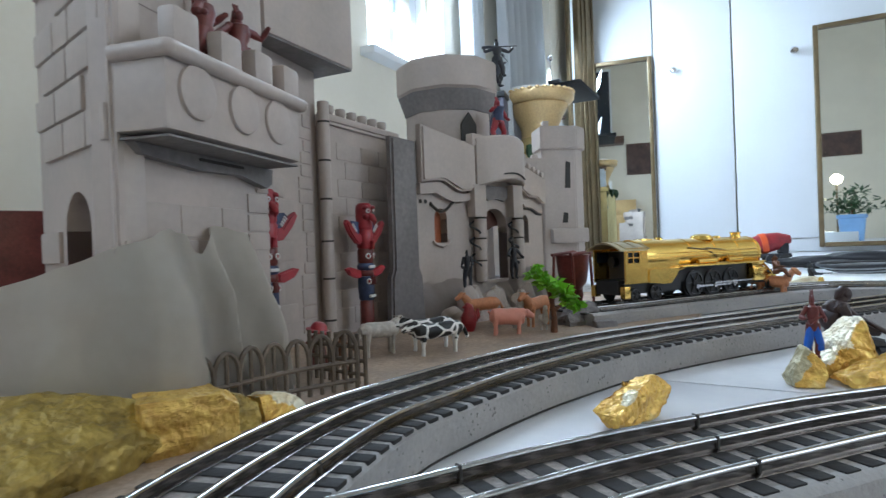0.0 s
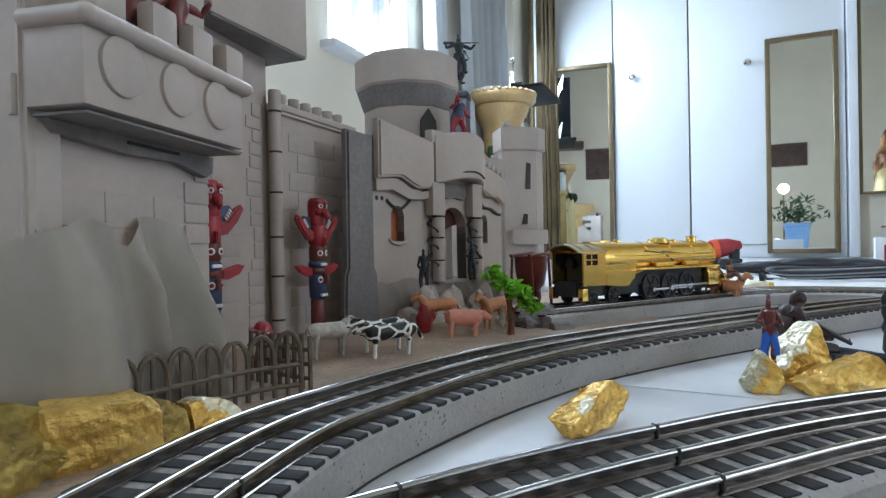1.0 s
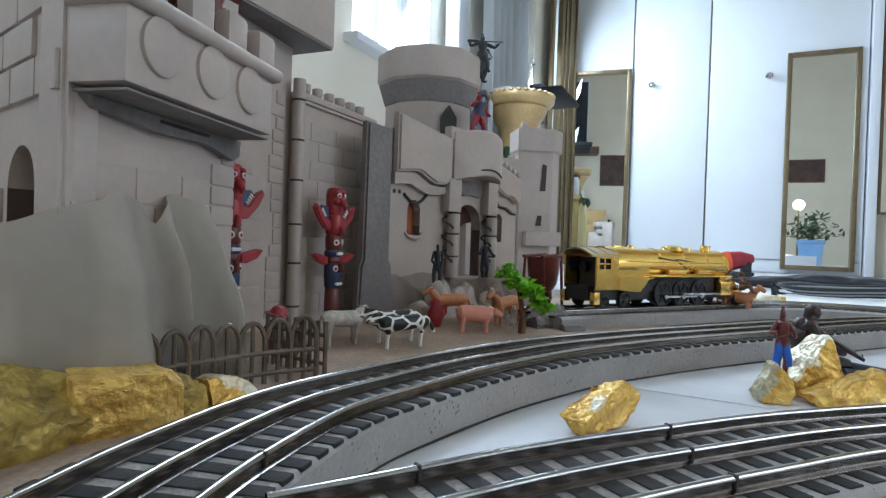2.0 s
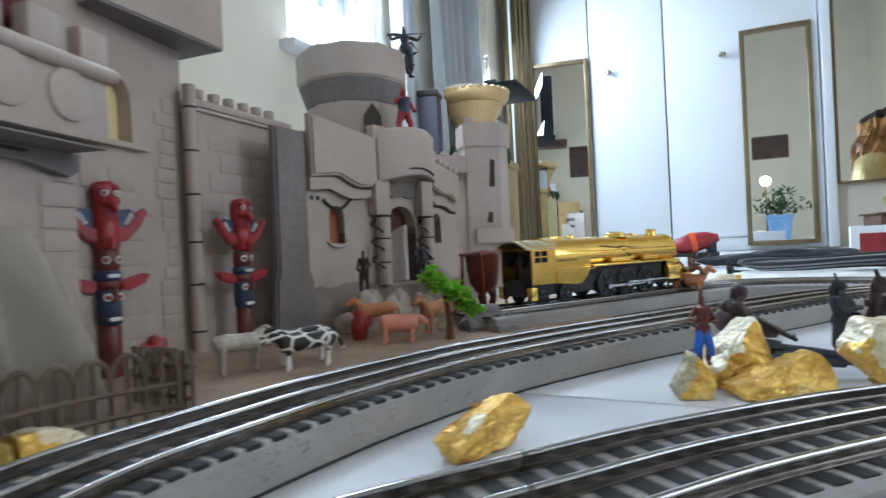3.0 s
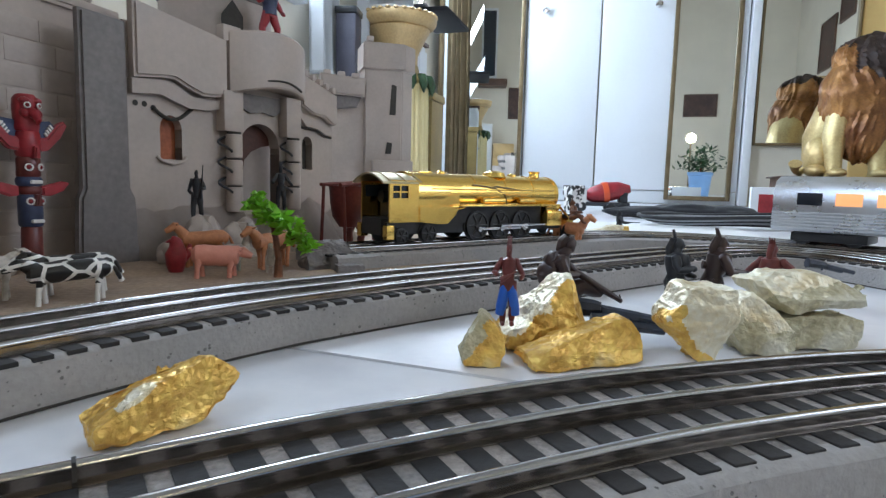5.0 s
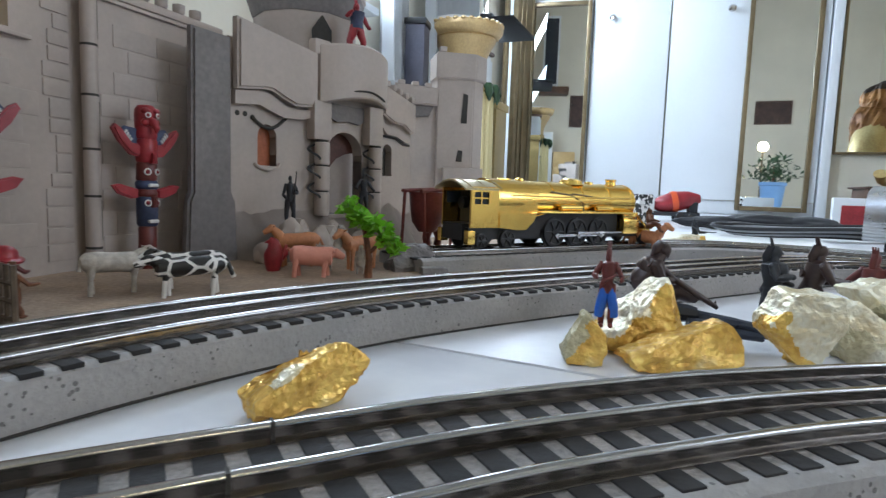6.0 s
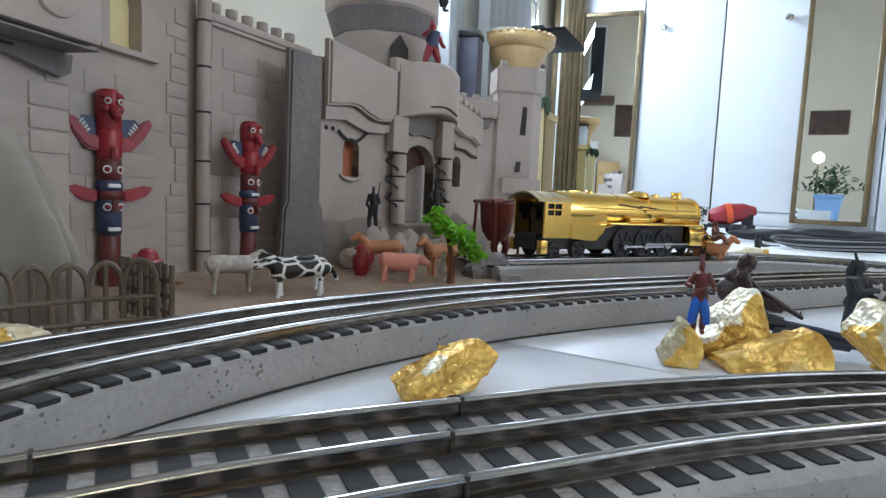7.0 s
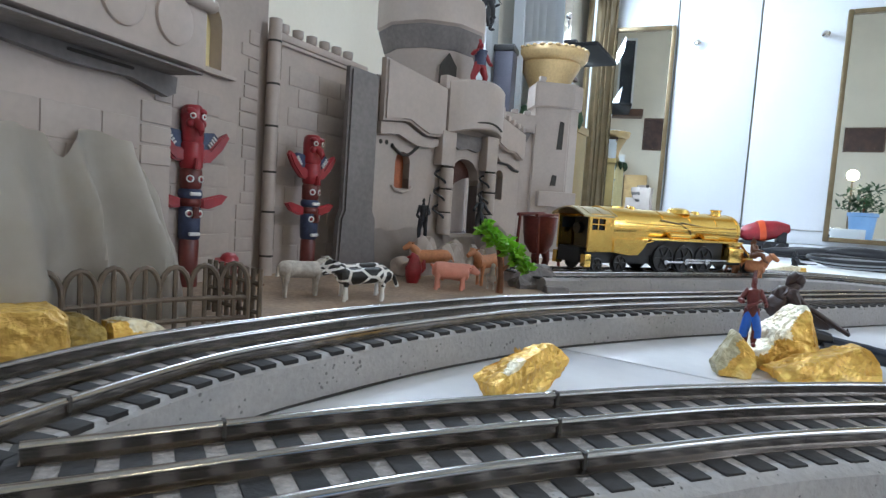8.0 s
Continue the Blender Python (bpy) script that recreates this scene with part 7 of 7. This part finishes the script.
def freight_car(m, label, material):
    t = thing("toy_freight_car", label, "toy train car", m, "toy train cars")
    bm = bmesh.new()
    for s in (-1, 1):
        box(bm, (-0.98, s * 0.24 - 0.015, 0.18), (0.98, s * 0.24 + 0.015, 0.52), 0.008)
    for s in (-1, 1):
        box(bm, (s * 0.97 - 0.015, -0.225, 0.18), (s * 0.97 + 0.015, 0.225, 0.52), 0.008)
    box(bm, (-0.95, -0.22, 0.18), (0.95, 0.22, 0.21))
    part("body", bm, material, t)
    for k in range(7):
        for s in (-1, 1):
            bm = bmesh.new()
            box(bm, (-0.9 + 0.3 * k - 0.018, s * 0.265 - 0.01, 0.19), (-0.9 + 0.3 * k + 0.018, s * 0.265 + 0.01, 0.51))
            part("rib", bm, material, t)
    bm = bmesh.new()
    box(bm, (-0.16, -0.272, 0.19), (0.16, -0.256, 0.5))
    part("door_panel", bm, "charcoal", t, "black middle panel")
    for x in (-0.65, 0.65):
        bm = bmesh.new()
        box(bm, (x - 0.28, -0.2, 0.1), (x + 0.28, 0.2, 0.17), 0.01)
        truck = part("truck", bm, "black", t)
        for dx in (-0.17, 0.17):
            for s in (-1, 1):
                bm = bmesh.new()
                cyl(bm, (x + dx, s * 0.14, 0.085), (x + dx, s * 0.2, 0.085), 0.085, 14)
                part("wheel", bm, "black", truck)
    return t


for k, mt in enumerate(("orange", "red", "orange")):
    p = on_w(9.6 + 2.15 * k, 6.0, 0.0)
    freight_car(axes((p.x, p.y, 0.0), (WD.x, WD.y), (-WN.x, -WN.y)), ("bright orange toy gondola car with a black panel", "red toy gondola car with a black panel", "bright orange toy gondola car with a black panel")[k], mt)

# silver streamlined coach on the outer track
CD = (0.60, -0.80)
coach = thing("toy_coach", "fluted silver streamlined toy passenger coach", "toy train car", axes((5.95, 4.75, 0.165), CD, (-CD[1], CD[0])))
bm = bmesh.new()
outl = [(-0.25, 0.12), (-0.27, 0.3), (-0.27, 0.48), (-0.22, 0.57), (-0.1, 0.62), (0.1, 0.62), (0.22, 0.57), (0.27, 0.48), (0.27, 0.3), (0.25, 0.12)]
prism(bm, outl, -1.5, 1.5, Matrix.Rotation(radians(90), 4, "Z"))
part("body", bm, "silver", coach)
for k in range(6):
    for s in (-1, 1):
        bm = bmesh.new()
        tube(bm, [(-1.5, s * 0.268, 0.15 + 0.028 * k), (1.5, s * 0.268, 0.15 + 0.028 * k)], 0.011, 6)
        part("flute", bm, "silver", coach)
for k in range(9):
    for s in (-1, 1):
        bm = bmesh.new()
        box(bm, (-1.3 + 0.3 * k, s * 0.271 - 0.004, 0.36), (-1.1 + 0.3 * k, s * 0.271 + 0.004, 0.47), 0.003)
        part("window", bm, "window_lit" if k % 3 else "window_dark", coach, "coach window with a warm light inside" if k % 3 else "dark tinted window")
for x in (-1.05, 1.05):
    bm = bmesh.new()
    box(bm, (x - 0.3, -0.2, 0.03), (x + 0.3, 0.2, 0.11), 0.015)
    truck = part("truck", bm, "black", coach)
    for dx in (-0.2, 0.2):
        for s in (-1, 1):
            bm = bmesh.new()
            cyl(bm, (x + dx, s * 0.13, 0.085), (x + dx, s * 0.19, 0.085), 0.085, 16)
            part("wheel", bm, "black", truck)

# flat boxed toy leaning beside the cables
pack = thing("toy_package", "red toy box with a pale blue and white border", "box", place((9.42, 13.0, 0.0), -14))
bm = bmesh.new()
box(bm, (0.0, -0.06, 0.0), (1.5, 0.06, 0.72), 0.02)
part("body", bm, "closet", pack, "pale blue and white carton")
bm = bmesh.new()
box(bm, (0.16, -0.068, 0.10), (1.34, -0.0605, 0.56), 0.003)
part("front_panel", bm, "red", pack, "glossy red front panel")

# black cloth bundle and looped cables on the floor
bm = bmesh.new()
for k, (x, y, rx, ry, h, a) in enumerate(((0, 0, 0.75, 0.2, 0.24, 0.1), (0.9, 0.05, 0.8, 0.26, 0.3, -0.1), (1.7, 0.1, 0.7, 0.3, 0.28, 0.0), (0.5, -0.12, 0.9, 0.15, 0.16, 0.15))):
    blob(bm, (x, y, h * 0.45), (rx, ry, h * 0.55), sub=4, rough=0.22, seed=k + 2)
single("black_cloth", bm, "cloth_black", "black cloth bundle lying on the floor", "cloth", place((6.6, 12.3, 0.03), -12))
for k in range(5):
    bm = bmesh.new()
    r = random.Random(60 + k)
    pts = []
    for i in range(60):
        a = i / 59 * 6.28 * 1.4 + k
        pts.append(((1.3 + 0.15 * k) * math.cos(a) + r.uniform(-0.02, 0.02), (0.42 + 0.07 * k) * math.sin(a), 0.05 + 0.035 * k + 0.02 * math.sin(3 * a)))
    tube(bm, pts, 0.03, 8)
    single("cable", bm, "cable" if k % 2 else "cloth_black", "looped grey cable lying on the floor" if k % 2 else "looped black cable lying on the floor", "cable", place((7.3, 10.2, 0.0), -8 + 5 * k), "cables on the floor")
bm = bmesh.new()
for v in bmesh.ops.create_grid(bm, x_segments=20, y_segments=12, size=1.0)["verts"]:
    v.co = V(v.co.x * 1.9, v.co.y * 1.1, 0.02 + 0.02 * noise.noise(v.co * 2.0))
bmesh.ops.solidify(bm, geom=bm.faces[:], thickness=0.012)
single("paper_sheet", bm, "white", "crumpled white paper sheet on the floor", "paper", place((4.9, 9.6, 0.004), -20))

# behind the viewer, seen in the mirrors: plant in a blue pot, bright lamp, pictures
bm = bmesh.new()
lathe(bm, [(0.7, 0.0), (0.75, 0.2), (0.9, 1.7), (1.0, 1.75), (1.0, 2.0), (0.9, 2.0), (0.82, 1.8), (0.0, 1.7)], 28)
pot = thing("potted_plant", "leafy dark green plant in a light blue pot", "plant", place((5.9, -4.0, 0.0)))
part("pot", bm, "planter", pot)
bm = bmesh.new()
r = random.Random(3)
for k in range(260):
    a, e, d = r.uniform(0, 6.28), r.uniform(0.1, 1.4), r.uniform(0.6, 2.3)
    c = V(math.cos(a) * math.cos(e) * d, math.sin(a) * math.cos(e) * d, 2.0 + math.sin(e) * d)
    q = V(r.uniform(-1, 1), r.uniform(-1, 1), r.uniform(-0.6, 0.6)).normalized() * 0.34
    s = q.cross(V(0.3, 0.2, 1)).normalized() * 0.13
    bm.faces.new([bm.verts.new(p) for p in (c - q, c + s, c + q, c - s)])
tagged(part("leaves", bm, "plant", pot), kind="stuff")
bm = bmesh.new()
tube(bm, [(0, 0, 0), (0.05, 0, 1.8), (0.0, 0.05, 3.2)], [0.12, 0.1, 0.05], 8)
part("stem", bm, "bark", pot)
flo = thing("floor_lamp", "standing lamp with a bright round globe", "lamp", place((4.6, -5.2, 0.0)))
bm = bmesh.new()
tube(bm, [(0, 0, 0.1), (0, 0, 4.6)], 0.07, 10)
lathe(bm, [(0.7, 0), (0.7, 0.08), (0.1, 0.16), (0.0, 0.16)], 24)
part("stand", bm, "brass", flo)
bm = bmesh.new()
blob(bm, (0, 0, 4.9), (0.4, 0.4, 0.4), sub=4)
part("bulb", bm, "bulb", flo, "glowing bulb")


def framed_picture(m, x, z, w, h):
    t = thing("framed_picture", "dark framed picture hanging on a cream wall", "picture", m @ Matrix.Translation((x * DM, 0, z * DM)), "pictures on the walls")
    bm = bmesh.new()
    box(bm, (-w / 2 + 0.1, -0.08, -h / 2 + 0.1), (w / 2 - 0.1, -0.03, h / 2 - 0.1))
    part("image", bm, "picture", t)
    for a, b in (((-w / 2, -h / 2), (-w / 2 + 0.14, h / 2)), ((w / 2 - 0.14, -h / 2), (w / 2, h / 2)), ((-w / 2 + 0.14, -h / 2), (w / 2 - 0.14, -h / 2 + 0.14)), ((-w / 2 + 0.14, h / 2 - 0.14), (w / 2 - 0.14, h / 2))):
        bm = bmesh.new()
        box(bm, (a[0], -0.16, a[1]), (b[0], -0.003, b[1]), 0.03)
        part("frame_bar", bm, "walnut", t)


BACKM = wall_frame((on_w(0, 45.0, 0).x, on_w(0, 45.0, 0).y, 0), (-WD.x, -WD.y))
# furniture along the back wall, seen in the mirrors
hung = thing("wall_cabinet", "glazed wall cabinet over a dark shelf", "cabinet", BACKM)
bm = bmesh.new()
box(bm, (0.5, -1.2, 12.6), (2.3, -0.003, 20.4), 0.04)
part("body", bm, "frame_white", hung)
bm = bmesh.new()
box(bm, (0.7, -1.24, 12.9), (2.1, -1.203, 20.1))
part("door", bm, "window_dark", hung, "dark glass door")
bm = bmesh.new()
box(bm, (-0.7, -2.0, 11.7), (2.6, -0.003, 12.5), 0.04)
part("shelf", bm, "walnut", hung, "thick dark shelf")
low = thing("white_cabinet", "plain white cabinet against the back wall", "cabinet", BACKM)
bm = bmesh.new()
box(bm, (0.8, -2.4, 0.02), (3.0, -0.003, 7.4), 0.05)
part("body", bm, "white", low)
bm = bmesh.new()
box(bm, (0.9, -2.45, 0.3), (2.9, -2.403, 7.2), 0.02)
part("door", bm, "closet", low)
chest = thing("yellow_chest", "pale yellow chest of drawers against the back wall", "chest", BACKM)
bm = bmesh.new()
box(bm, (-1.7, -2.6, 0.02), (0.7, -0.003, 5.2), 0.05)
part("body", bm, "urn_pale", chest)
for z in (0.4, 2.0, 3.6):
    bm = bmesh.new()
    box(bm, (-1.6, -2.66, z), (0.6, -2.603, z + 1.4), 0.03)
    part("drawer", bm, "urn_pale", chest)
framed_picture(BACKM, -11.0, 9.6, 3.4, 2.4)
framed_picture(BACKM, -2.5, 10.0, 3.0, 3.6)
SIDEM = SM
framed_picture(SIDEM, 6.0, 9.0, 3.0, 4.0)
framed_picture(SIDEM, 35.0, 13.5, 4.0, 4.4)
framed_picture(SIDEM, 30.5, 17.5, 3.4, 6.0)

# orange and grey toy ramp and a dark red box at the layout's far edge
bm = bmesh.new()
prism(bm, [(0.0, 0.0), (0.55, 0.0), (0.55, 0.36), (0.5, 0.36), (0.0, 0.12)], -0.14, 0.14)
ramp = thing("toy_ramp", "grey toy ramp with an orange top", "toy ramp", place((-2.02, 1.55, 0.0), 60))
part("body", bm, "charcoal", ramp)
bm = bmesh.new()
prism(bm, [(0.0, 0.125), (0.5, 0.365), (0.49, 0.39), (-0.01, 0.15)], -0.12, 0.12)
part("deck", bm, "orange", ramp, "orange sloping deck")
bm = bmesh.new()
box(bm, (-0.9, -0.3, 0.0), (0.9, 0.3, 1.15), 0.03)
cab2 = thing("toy_cabinet", "dark red lacquered box with a lit square painted white", "box", place((-3.9, 4.4, 0.0), 45))
part("body", bm, "maroon", cab2)
# white square painted where the box shows a lit opening
bm = bmesh.new()
box(bm, (0.42, -0.315, 0.62), (0.6, -0.302, 0.78), 0.004)
part("pale_square", bm, "white", cab2)

# things by the window wall that the closet mirror shows
bm = bmesh.new()
box(bm, (-0.75, -0.6, 0.1), (0.75, 0.6, 4.75), 0.04)
cabinet = thing("side_cabinet", "small white cabinet standing by the windows", "cabinet", axes(on_l(8.4, 1.0, 0), LD[:2], LN[:2]))
part("body", bm, "frame_white", cabinet)
for x0, x1 in ((-0.72, -0.02), (0.02, 0.72)):
    bm = bmesh.new()
    box(bm, (x0, 0.602, 0.3), (x1, 0.66, 4.6), 0.02)
    d = part("door", bm, "closet", cabinet)
    bm = bmesh.new()
    blob(bm, (x0 + 0.12 if x0 > 0 else x1 - 0.12, 0.7, 2.6), (0.05, 0.05, 0.05), sub=2)
    part("knob", bm, "chrome", d)
bm = bmesh.new()
box(bm, (-0.8, -0.65, 4.752), (0.8, 0.7, 4.86), 0.03)
part("top", bm, "walnut", cabinet, "dark wooden top")
bm = bmesh.new()
box(bm, (-0.6, -0.5, 0.0), (0.6, 0.5, 3.3), 0.03)
box(bm, (-0.66, -0.56, 3.3), (0.66, 0.56, 3.55), 0.03)
single("gold_box", bm, "urn", "tall dull gold box beside a white cabinet", "box", axes(on_l(6.3, 1.1, 0), LD[:2], LN[:2]))
